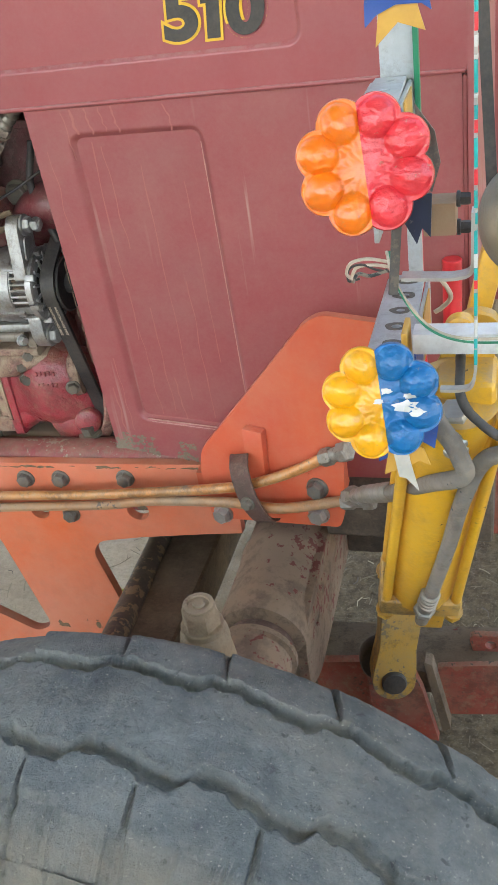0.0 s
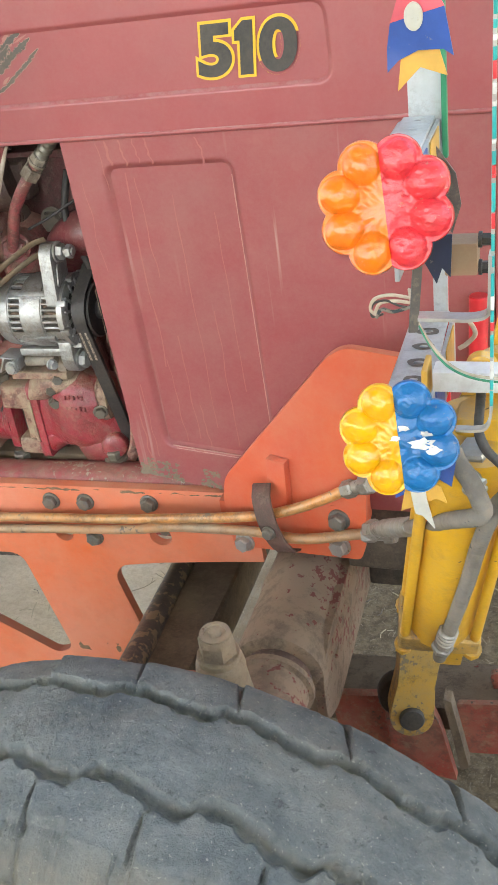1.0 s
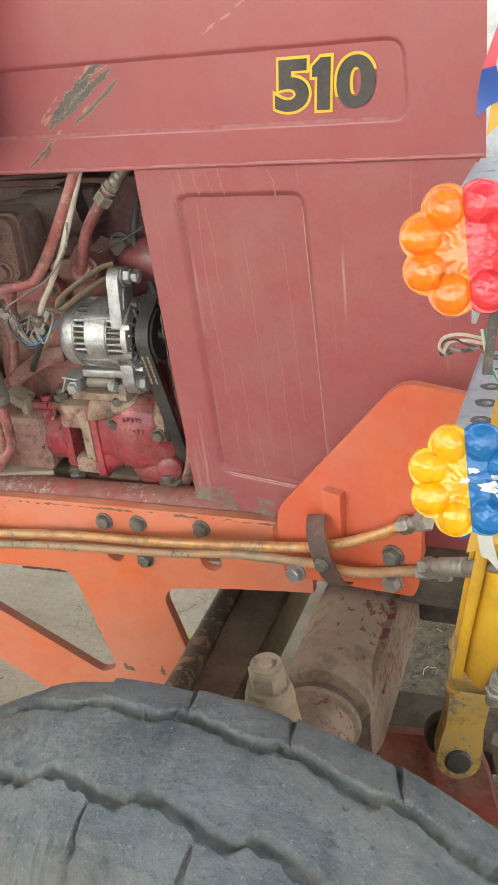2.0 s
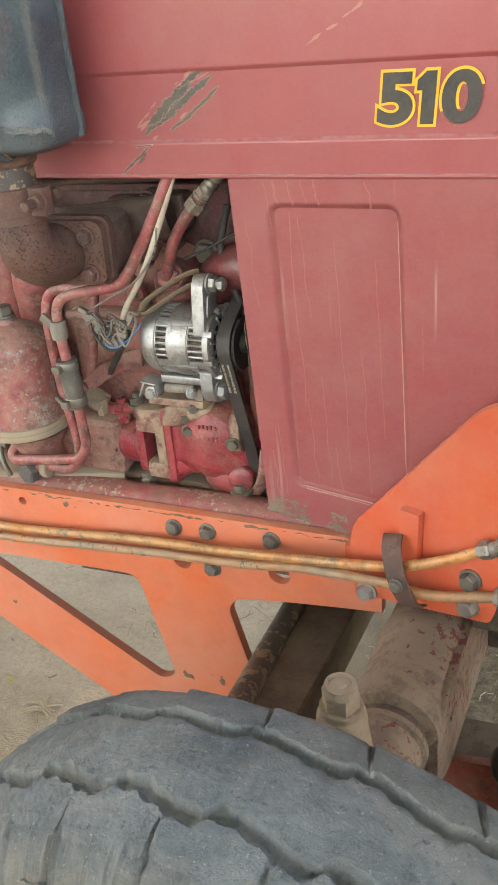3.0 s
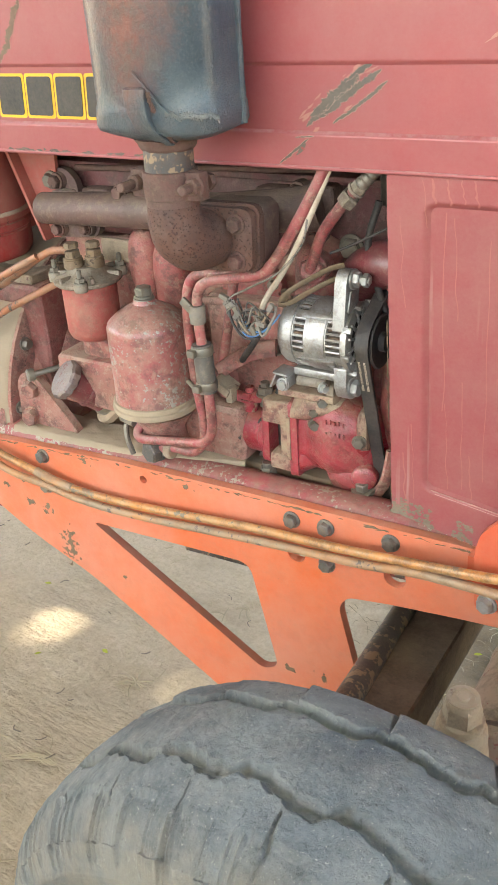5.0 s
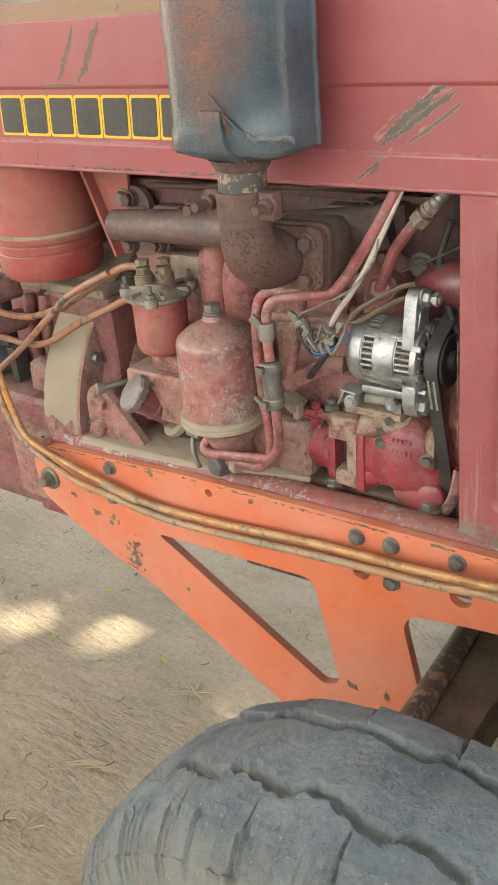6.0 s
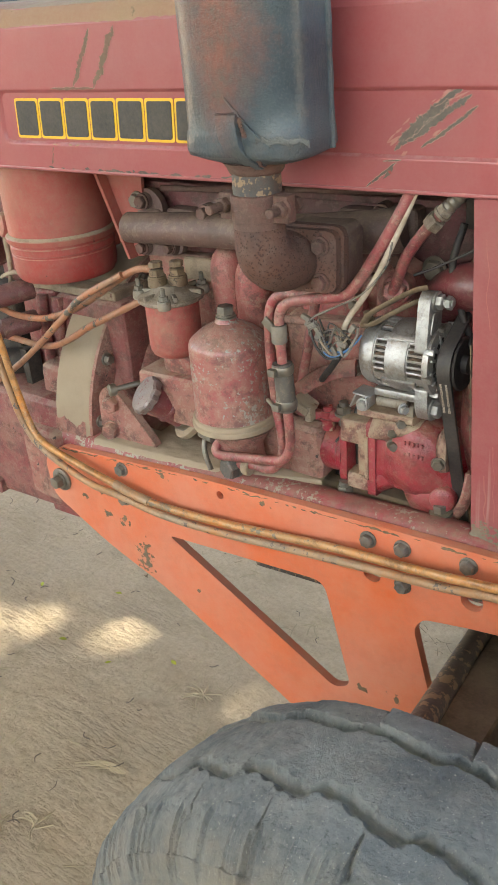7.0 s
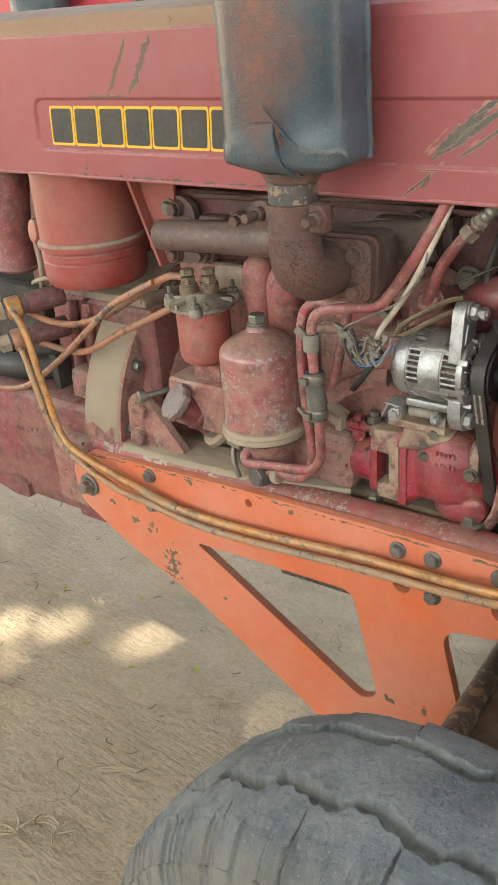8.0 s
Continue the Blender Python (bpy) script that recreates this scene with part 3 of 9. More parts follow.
def smooth_path(pts, n=6):
    p = [Vector(q) for q in pts]
    p = [2 * p[0] - p[1]] + p + [2 * p[-1] - p[-2]]
    out = []
    for i in range(1, len(p) - 2):
        for k in range(n):
            t = k / n
            out.append(0.5 * ((2 * p[i]) + (p[i + 1] - p[i - 1]) * t + (2 * p[i - 1] - 5 * p[i] + 4 * p[i + 1] - p[i + 2]) * t * t
                              + (3 * p[i] - p[i - 1] - 3 * p[i + 1] + p[i + 2]) * t ** 3))
    out.append(p[-2])
    return out


def tube(bm, pts, r, seg=12, n=6, wobble=0.0, flat=(1, 1), radii=None):
    path = smooth_path(pts, n)
    rings, prev = [], None
    for i, q in enumerate(path):
        d = (path[min(i + 1, len(path) - 1)] - path[max(i - 1, 0)]).normalized()
        if prev is None:
            u = d.orthogonal().normalized()
        else:
            u = (prev - d * prev.dot(d)).normalized()
        prev = u
        v = d.cross(u)
        rr = r if radii is None else radii(i / (len(path) - 1))
        rr *= 1 + wobble * (noise.noise(q * 60))
        rings.append([bm.verts.new(q + (u * math.cos(t) * flat[0] + v * math.sin(t) * flat[1]) * rr) for t in (2 * math.pi * k / seg for k in range(seg))])
    for r0, r1 in zip(rings, rings[1:]):
        for k in range(seg):
            bm.faces.new((r0[k], r0[(k + 1) % seg], r1[(k + 1) % seg], r1[k]))
    bm.faces.new(rings[0][::-1])
    bm.faces.new(rings[-1])


def rounded(pts, r, n=5):
    """Rounds the corners of a closed outline; r may be one radius or one for each corner."""
    out, k = [], len(pts)
    for i in range(k):
        p, a, b = Vector(pts[i]), Vector(pts[i - 1]), Vector(pts[(i + 1) % k])
        ri = r[i] if isinstance(r, (list, tuple)) else r
        if ri <= 0:
            out.append(p)
            continue
        da, db = (a - p), (b - p)
        ri = min(ri, da.length * 0.45, db.length * 0.45)
        s, e = p + da.normalized() * ri, p + db.normalized() * ri
        for j in range(n + 1):
            t = j / n
            out.append(s * (1 - t) ** 2 + p * 2 * t * (1 - t) + e * t * t)
    return out


def slab(bm, outline, holes, place, depth):
    """Extrudes a flat outline with holes. place(a, b, d) gives the point at a, b in the plane and d through the thickness."""
    edges = []
    for loop in [outline] + list(holes):
        vs = [bm.verts.new(place(p[0], p[1], 0.0)) for p in loop]
        edges += [bm.edges.new((vs[i], vs[(i + 1) % len(vs)])) for i in range(len(vs))]
    fill = bmesh.ops.triangle_fill(bm, use_beauty=True, use_dissolve=False, edges=edges)
    faces = [f for f in fill["geom"] if isinstance(f, bmesh.types.BMFace)]
    ext = bmesh.ops.extrude_face_region(bm, geom=faces)
    off = Vector(place(0, 0, depth)) - Vector(place(0, 0, 0))
    bmesh.ops.translate(bm, vec=off, verts=[v for v in ext["geom"] if isinstance(v, bmesh.types.BMVert)])


def circle(cx, cz, r, n=16):
    return [(cx + r * math.cos(2 * math.pi * k / n), cz + r * math.sin(2 * math.pi * k / n)) for k in range(n)]


def xz(y0):
    return lambda a, b, d: (a, y0 + d, b)


def hexbolt(bm, at, axis, af=0.022, h=0.012, washer=1.25, turn=0.3):
    """A hexagon head with its chamfer and washer, standing out of a face along axis."""
    o = Vector(at)
    a, u, v = basis(axis)
    r = af / math.sqrt(3)
    if washer:
        lathe(bm, o, a, [(r * washer, 0), (r * washer, h * 0.22), (r * washer * 0.96, h * 0.26)], 20)
    rings = []
    for rr, hh in ((r, h * 0.2), (r, h * 0.86), (r * 0.86, h)):
        rings.append([bm.verts.new(o + a * hh + (u * math.cos(t) + v * math.sin(t)) * rr) for t in (turn + math.pi / 3 * k for k in range(6))])
    for r0, r1 in zip(rings, rings[1:]):
        for k in range(6):
            bm.faces.new((r0[k], r0[(k + 1) % 6], r1[(k + 1) % 6], r1[k]))
    bm.faces.new(rings[-1])
    bm.faces.new(rings[0][::-1])


def rough_up(bm, amount, scale):
    """Uneven cast surface: pushes the vertices about."""
    for v in bm.verts:
        n = noise.noise_vector(v.co * scale)
        v.co += n * amount


def bolt_part(parent, at, axis=(0, -1, 0), af=0.022, h=0.012, mat="bolt", turn=None, washer=1.25):
    b = B()
    hexbolt(b, at, axis, af * 0.78, h * 0.85, washer, random.uniform(0, 1) if turn is None else turn)
    return part("bolt", b, mat, parent, smooth=25)


def ellipsoid(bm, centre, radii, seg=20, rot=None):
    m = Matrix.Translation(centre) @ (rot.to_4x4() if rot is not None else Matrix.Identity(4)) @ Matrix.Diagonal((*radii, 1))
    bmesh.ops.create_uvsphere(bm, u_segments=seg, v_segments=seg // 2, radius=1.0, matrix=m)

# ---- ground ----


def build_ground():
    n = 90
    xs = [-1.9 + 3.4 * i / n for i in range(n + 1)]
    ys = [-1.6 + 3.8 * i / n for i in range(n + 1)]
    xs = [-600, -120, -30, -8, -3.5] + xs + [2.6, 6, 25, 120, 600]
    ys = [-600, -120, -30, -8, -3] + ys + [3.4, 7, 25, 120, 600]
    b = B()
    grid = []
    for x in xs:
        row = []
        for y in ys:
            near = max(0.0, 1 - math.hypot(x + 0.2, y - 0.3) / 3.5)
            h = near * (0.006 * noise.noise(Vector((x * 3.1, y * 3.1, 0))) + 0.003 * noise.noise(Vector((x * 11, y * 14, 4))))
            d = math.hypot((x - 0.218) / 0.30, (y + 0.474) / 0.20)
            h += 0.069 * math.exp(-d * d)
            row.append(b.verts.new((x, y, h)))
        grid.append(row)
    for i in range(len(xs) - 1):
        for j in range(len(ys) - 1):
            b.faces.new((grid[i][j], grid[i + 1][j], grid[i + 1][j + 1], grid[i][j + 1]))
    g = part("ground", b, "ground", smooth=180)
    tagged(g, "dry trodden earth yard with dust and scuff marks", "ground", kind="structure")
    return g


ground = build_ground()

# ---- tractor ----
tractor = tagged(empty("tractor"), "weathered dusty red farm tractor with open engine side", "tractor")


def pressed_sheet(bm, outline, recess, y0, depth, slope=0.004):
    """A sheet in the xz plane with one pressed-in field; the wall round it rolls in softly and ends in a crease."""
    cx = sum(p[0] for p in recess) / len(recess)
    cz = sum(p[1] for p in recess) / len(recess)
    k = len(recess)

    def shifted(d):
        out = []
        for i in range(k):
            p, a, c = Vector(recess[i]), Vector(recess[i - 1]), Vector(recess[(i + 1) % k])
            t = (c - a).normalized()
            nrm = Vector((-t.y, t.x))
            if nrm.dot(Vector((cx, cz)) - p) < 0:
                nrm = -nrm
            out.append(p + nrm * d)
        return out

    loops = []
    for f, h in ((-1.25, 0.0), (-1.0, 0.0), (-0.7, 0.08), (-0.35, 0.36), (0.0, 0.80), (0.25, 1.0), (0.5, 1.0)):
        loops.append([bm.verts.new((p[0], y0 + depth * h, p[1])) for p in shifted(slope * f)])
    ou = [bm.verts.new((p[0], y0, p[1])) for p in outline]
    for a, c in zip(loops, loops[1:]):
        for i in range(k):
            bm.faces.new((a[i], a[(i + 1) % k], c[(i + 1) % k], c[i]))
    edges = []
    for loop in (ou, loops[0]):
        for i in range(len(loop)):
            edges.append(bm.edges.get((loop[i], loop[(i + 1) % len(loop)])) or bm.edges.new((loop[i], loop[(i + 1) % len(loop)])))
    bmesh.ops.triangle_fill(bm, use_beauty=True, edges=edges)
    bmesh.ops.triangle_fill(bm, use_beauty=True, edges=[bm.edges.get((loops[-1][i], loops[-1][(i + 1) % k])) for i in range(k)])
    return ou


def build_hood():
    x0, x1 = -1.35, 0.436
    zb, zt = 1.2445, 1.428
    b = B()
    rec = rounded([(-0.722, 1.2815), (0.291, 1.2815), (0.288, 1.3475), (-0.718, 1.3475)], 0.014)
    pressed_sheet(b, [(x0, zb), (x1, zb), (x1, zt), (x0, zt)], rec, -0.003, 0.0034, 0.0040)
    # lower return flange and rolled top
    prof = [(-0.003, zt), (0.0, 1.440), (0.010, 1.451), (0.028, 1.4555), (0.06, 1.4580), (0.30, 1.4610), (0.56, 1.4580), (0.60, 1.44), (0.612, 1.40), (0.612, zb)]
    low = [(-0.003, zb), (0.002, zb - 0.002), (0.022, zb - 0.002)]
    def strip(bm, pr):
        rows = [[bm.verts.new((x, y, z)) for x in (x0, x1)] for y, z in pr]
        for r0, r1 in zip(rows, rows[1:]):
            bm.faces.new((r0[0], r0[1], r1[1], r1[0]))

    strip(b, prof[:3])
    strip(b, low)
    hood = part("hood", b, "hood", tractor, "faded red sheet-metal engine hood", smooth=28)
    b = B()
    strip(b, prof[2:])
    part("hood_top", b, "hood_top", hood, "hood top coated with brown dust", smooth=28)
    # rolled hem along the lower edge
    b = B()
    tube(b, [(x0, -0.0020, zb), (-0.6, -0.0022, zb), (-0.2, -0.0020, zb), (0.2, -0.0022, zb), (x1 - 0.002, -0.0020, zb)], 0.0024, 12, 8)
    part("hem", b, "hood", hood, smooth=60)
    # front face that closes the nose
    b = B()
    slab(b, rounded([(-0.003, 0.80), (0.612, 0.80), (0.612, 1.43), (0.56, 1.455), (0.06, 1.455), (-0.003, 1.43)], 0.01), [], lambda a, c, d: (0.4362 + d, a, c), 0.006)
    part("nose_panel", b, "panel", tractor, "red front grille frame")
    b = B()
    box(b, (0.4335, 0.0042, 1.02), (0.0050, 0.006, 0.44), None, 0.001, 1)
    part("nose_edge", b, "panel", tractor)
    # seam shadow strip under the field and worn top edge
    b = B()
    pts = [(-1.3 + i * 0.005, 1.4300 + 0.0032 * noise.noise(Vector((i * 0.07, 2, 0))) + 0.0022 * noise.noise(Vector((i * 0.43, 5, 0)))) for i in range(189)]
    top = [(p[0], 1.4505 + 0.0025 * noise.noise(Vector((p[0] * 25, 7, 0)))) for p in pts]
    vs0 = [b.verts.new((p[0], -0.0031, p[1])) for p in pts]
    vs1 = [b.verts.new((p[0], -0.0006, 1.4410)) for p in pts]
    vs2 = [b.verts.new((p[0], 0.0088, q[1] + 0.0008)) for p, q in zip(pts, top)]
    for a, c in ((vs0, vs1), (vs1, vs2)):
        for i in range(len(a) - 1):
            b.faces.new((a[i], a[i + 1], c[i + 1], c[i]))
    part("worn_edge", b, "dust_trim", hood, "dusty worn top edge of the hood")
    return hood


hood = build_hood()


def flake(parent, spine, width, material, y, seed, name="paint_scrape", gaps=0.35):
    """Ragged thin slivers of lost paint along a line on the sheet."""
    rnd = random.Random(seed)
    b = B()
    (xa, za), (xb, zb) = spine
    length = math.hypot(xb - xa, zb - za)
    dx, dz = (xb - xa) / length, (zb - za) / length
    n = int(length / 0.0042 * max(1.0, width / 0.006))
    for _ in range(n):
        if rnd.random() < gaps:
            continue
        s, o = rnd.uniform(0, length), rnd.gauss(0, 0.30) * width
        l, w = rnd.uniform(0.003, 0.011), rnd.uniform(0.0005, 0.0020)
        k = 9
        lean = rnd.gauss(0, 0.12)
        ring = []
        for q in range(k):
            t = 2 * math.pi * q / k
            p, r = math.cos(t) * l * rnd.uniform(0.5, 1.1), math.sin(t) * w * rnd.uniform(0.4, 1.3)
            r += p * lean
            ring.append(b.verts.new((xa + dx * (s + p) - dz * (o + r), y - rnd.uniform(0, 0.0002), za + dz * (s + p) + dx * (o + r))))
        b.faces.new(ring)
    ob = part(name, b, material, parent)
    ob["kind"] = "stuff"
    return ob


def scrape_patch(spine, width, y, seed, rim=0.00045, bare="scrape"):
    """One ragged stroke of paint scraped to the metal, with a pale feathered rim under it."""
    (xa, za), (xb, zb) = spine
    length = math.hypot(xb - xa, zb - za)
    dx, dz = (xb - xa) / length, (zb - za) / length
    n = max(14, int(length / 0.0006))
    for extra, mat, dy in ((rim, "scrape_rim", 0.00015), (0.0, bare, 0.0)):
        b = B()
        prev = None
        for i in range(n + 1):
            s = i / n
            body = min(1.0, s * 5, (1 - s) * 5) ** 0.6
            wander = width * 0.35 * noise.noise(Vector((s * length * 55, seed * 3.1, 0)))
            sides = []
            for side in (-1, 1):
                rag = 0.9 * noise.noise(Vector((s * length * 190, seed * 7.7, side * 4))) + 1.0 * noise.noise(Vector((s * length * 640, seed, side * 9)))
                w = max(0.0001, width * 0.5 * body * (0.85 + 0.75 * rag)) + extra * (1.0 + 0.9 * noise.noise(Vector((s * length * 300, side, seed))))
                o = wander + side * w
                sides.append(b.verts.new((xa + dx * s * length - dz * o, y + dy, za + dz * s * length + dx * o)))
            if prev:
                b.faces.new((prev[0], prev[1], sides[1], sides[0]))
            prev = sides
        ob = part("paint_scrape", b, mat, hood)
        ob["kind"] = "stuff"


def build_scrapes():
    y = -0.0034
    yr = -0.0006
    scrape_patch(((-0.092, 1.287), (-0.016, 1.350)), 0.0105, yr, 1)
    scrape_patch(((-0.087, 1.298), (-0.030, 1.338)), 0.0100, yr - 0.0004, 2)
    scrape_patch(((-0.070, 1.299), (-0.006, 1.344)), 0.0075, yr - 0.0002, 3)
    scrape_patch(((-0.060, 1.290), (0.002, 1.332)), 0.0040, yr, 4)
    flake(hood, ((-0.098, 1.287), (-0.02, 1.346)), 0.026, "scrape_light", yr + 0.0003, 4, gaps=0.75)
    scrape_patch(((-0.125, 1.247), (-0.088, 1.275)), 0.0028, y, 5)
    scrape_patch(((-0.104, 1.2755), (-0.082, 1.2775)), 0.0014, y, 6)
    flake(hood, ((-0.128, 1.248), (-0.09, 1.27)), 0.012, "scrape", y + 0.0001, 33, gaps=0.6)
    scrape_patch(((-0.5643, 1.3533), (-0.52, 1.423)), 0.0072, y, 7, 0.0002, "scrape_dust")
    scrape_patch(((-0.5258, 1.3516), (-0.4764, 1.4238)), 0.0102, y, 8, 0.0002, "scrape_dust")
    scrape_patch(((-0.6095, 1.3522), (-0.5258, 1.3516)), 0.0034, y, 9, 0.0002, "scrape_dust")
    flake(hood, ((-0.632, 1.247), (-0.622, 1.278)), 0.0016, "scrape_dust", y, 10, gaps=0.55)
    flake(hood, ((-0.622, 1.279), (-0.57, 1.279)), 0.0012, "dust_trim", y, 14, gaps=0.5)
    flake(hood, ((-0.66, 1.2475), (-0.28, 1.248)), 0.002, "scrape", y, 11, gaps=0.6)
    flake(hood, ((0.10, 1.366), (0.16, 1.40)), 0.002, "scrape_light", y, 12, gaps=0.6)


build_scrapes()


def text_mesh(body, size, offset, extrude):
    cu = bpy.data.curves.new("text", "FONT")
    cu.body, cu.size, cu.offset, cu.extrude = body, size, offset, extrude
    cu.space_character = 1.05
    tmp = new("text_tmp", cu)
    bpy.context.view_layer.update()
    me = bpy.data.meshes.new_from_object(tmp.evaluated_get(bpy.context.evaluated_depsgraph_get()))
    bpy.data.objects.remove(tmp)
    return me


def build_number():
    """The number 510 in black with a yellow outline."""
    z0, h = 1.2915, 0.046

    def slant(x, z):
        return x + (z - z0 - h / 2) * 0.10

    for mat, pad, y, nm in (("decal_yellow", 0.0026, -0.0012, "number_outline"), ("black", 0.0, -0.0020, "number")):
        for ch, xa, xb in (("5", 0.1665, 0.2000), ("0", 0.2265, 0.2625)):
            me = text_mesh(ch, 0.066, 0.0028 + pad, 0.0002)
            co = np.array([v.co for v in me.vertices])
            lo, hi = co.min(0), co.max(0)
            for v in me.vertices:
                fx = (v.co.x - lo[0]) / (hi[0] - lo[0])
                fz = (v.co.y - lo[1]) / (hi[1] - lo[1])
                z = z0 - pad + fz * (h + 2 * pad)
                v.co = Vector((slant(xa - pad + fx * (xb - xa + 2 * pad), z), y - v.co.z, z))
            me.materials.append(M[mat])
            ob = new(nm, me)
            ob.parent = hood
        # the figure one with its flag
        b = B()
        p = pad
        pts = [(0.2080 - p, z0 - p), (0.2205 + p, z0 - p), (0.2205 + p, z0 + h + p), (0.2110 - p * 0.4, z0 + h + p), (0.2030 - p, z0 + h - 0.0075 + p * 0.4), (0.2030 - p, z0 + h - 0.0165 - p), (0.2080 - p, z0 + h - 0.0165 - p)]
        slab(b, [(slant(x, z), z) for x, z in pts], [], xz(y - 0.0002), 0.0006)
        part(nm, b, mat, hood)


build_number()


def build_name_band():
    """Seven plain bars in the colours of the maker's name."""
    x, n = -0.687, 7
    pitch = 0.0495
    for k in range(n):
        xa, xb = x + k * pitch, x + k * pitch + 0.041
        lean = 0.004
        for mat, pad, y, nm in (("decal_yellow", 0.0035, -0.0010, "bar_outline"), ("black", 0.0, -0.0018, "bar")):
            b = B()
            slab(b, rounded([(xa - pad - lean, 1.290 - pad), (xb + pad - lean, 1.290 - pad), (xb + pad, 1.336 + pad), (xa - pad, 1.336 + pad)], 0.004), [],
                 xz(y), 0.0006)
            part(nm, b, mat, hood)


build_name_band()


def build_side_panel():
    b = B()
    rec = rounded([(0.050, 0.879), (0.185, 0.862), (0.181, 1.2115), (0.045, 1.2115)], 0.012)
    outline = [(0.008, 0.834), (0.112, 0.8155), (0.30, 0.80), (0.4315, 0.80), (0.4315, 1.2435), (0.0, 1.2435)]
    pressed_sheet(b, outline, rec, 0.0005, 0.0068, 0.0060)
    # folded edge towards the engine bay
    rows = [[b.verts.new((x, y, z)) for x, z in ((0.008, 0.834), (0.0, 1.2435))] for y in (0.0005, 0.020)]
    b.faces.new((rows[0][0], rows[0][1], rows[1][1], rows[1][0]))
    b.faces.new([b.verts.new(p) for p in ((0.008, 0.020, 0.834), (0.0, 0.020, 1.2435), (0.05, 0.02, 1.2435), (0.05, 0.02, 0.834))])
    panel = part("side_panel", b, "panel", tractor, "faded red radiator side panel with pale drip marks", smooth=28)
    b = B()
    rnd = random.Random(3)
    zz = [0.955 + i * 0.006 for i in range(22)]
    vs = [(b.verts.new((0.0055 - (z - 0.84) * 0.018, 0.0015, z)), b.verts.new((0.004 - (z - 0.84) * 0.018 - rnd.uniform(0.0005, 0.0028), 0.006, z))) for z in zz]
    for a, c in zip(vs, vs[1:]):
        b.faces.new((a[0], c[0], c[1], a[1]))
    part("edge_trim", b, "rust_chip", panel, "perished edge sealing strip")
    # crumbled mud along the foot of the panel
    rnd = random.Random(9)
    b = B()
    for i in range(190):
        x = rnd.uniform(0.008, 0.062) if i < 140 else rnd.uniform(0.088, 0.112)
        z = 0.836 - (x - 0.008) * 0.178 + rnd.random() ** 2.2 * 0.024
        r = rnd.uniform(0.0008, 0.0030)
        b.faces.new([b.verts.new((x + r * 1.3 * rnd.uniform(0.5, 1.2) * math.cos(a), -0.0002 - 0.0006 * rnd.random(), z + r * rnd.uniform(0.5, 1.2) * math.sin(a))) for a in (2 * math.pi * q / 8 for q in range(8))])
    part("mud_patch", b, "mud", panel, "dried mud stuck on the panel foot")["kind"] = "stuff"
    # thin pale lines along the right and lower edge of the pressed field
    for (xa, za), (xb, zb_), w in (((0.1862, 0.866), (0.1822, 1.200), 0.0007), ((0.058, 0.8775), (0.178, 0.8620), 0.0011), ((0.062, 0.8735), (0.174, 0.8590), 0.0006)):
        b = B()
        prev = None
        for i in range(61):
            t = i / 60
            ww = w * (0.55 + 0.8 * abs(noise.noise(Vector((t * 22, xa * 90, 3)))))
            nx_, nz_ = (1, 0) if abs(za - zb_) > 0.1 else (0.1, 1)
            x, z = xa + (xb - xa) * t, za + (zb_ - za) * t
            pair = (b.verts.new((x - nx_ * ww, 0.0001, z - nz_ * ww)), b.verts.new((x + nx_ * ww, 0.0001, z + nz_ * ww)))
            if prev:
                b.faces.new((prev[0], prev[1], pair[1], pair[0]))
            prev = pair
        part("pale_rim", b, "rim_pale", panel)
    # pale runs of dried water
    rnd = random.Random(21)
    for x0, z0, z1, w in ((0.062, 1.205, 0.98, 0.0008), (0.074, 1.20, 1.09, 0.0006), (0.088, 1.02, 0.884, 0.0006), (0.137, 1.05, 0.875, 0.0005), (0.050, 1.24, 1.215, 0.0016),
                          (0.066, 1.24, 1.214, 0.0014), (0.094, 1.24, 1.214, 0.0012), (0.032, 0.96, 0.86, 0.0006), (0.100, 0.93, 0.872, 0.0008), (0.022, 0.92, 0.842, 0.0012), (0.081, 1.24, 1.216, 0.0008), (0.040, 1.238, 1.19, 0.0005), (0.150, 1.238, 1.212, 0.0010),
                          (0.112, 1.18, 0.90, 0.0005), (0.070, 0.99, 0.880, 0.0005), (0.155, 1.16, 0.95, 0.0004), (0.016, 1.20, 1.10, 0.0004)):
        b = B()
        y = 0.0070 if 0.052 < x0 < 0.172 and z0 < 1.213 else 0.0002
        n = 26
        vs = []
        for i in range(n + 1):
            t = i / n
            x = x0 + 0.003 * noise.noise(Vector((x0 * 90, t * 4.0, 1))) + 0.005 * t
            ww = w * (0.55 + 0.6 * noise.noise(Vector((x0 * 50, t * 9, 5)))) + 0.0002
            z = z0 + (z1 - z0) * t
            vs.append((b.verts.new((x - ww, y, z)), b.verts.new((x + ww, y, z))))
        for a, c in zip(vs, vs[1:]):
            b.faces.new((a[0], a[1], c[1], c[0]))
        part("drip_mark", b, "drip", panel)
    return panel


side_panel = build_side_panel()

# ---- loader frame of orange plate ----
loader = tagged(empty("front_loader_frame"), "orange steel loader frame bolted along the tractor side", "loader frame")


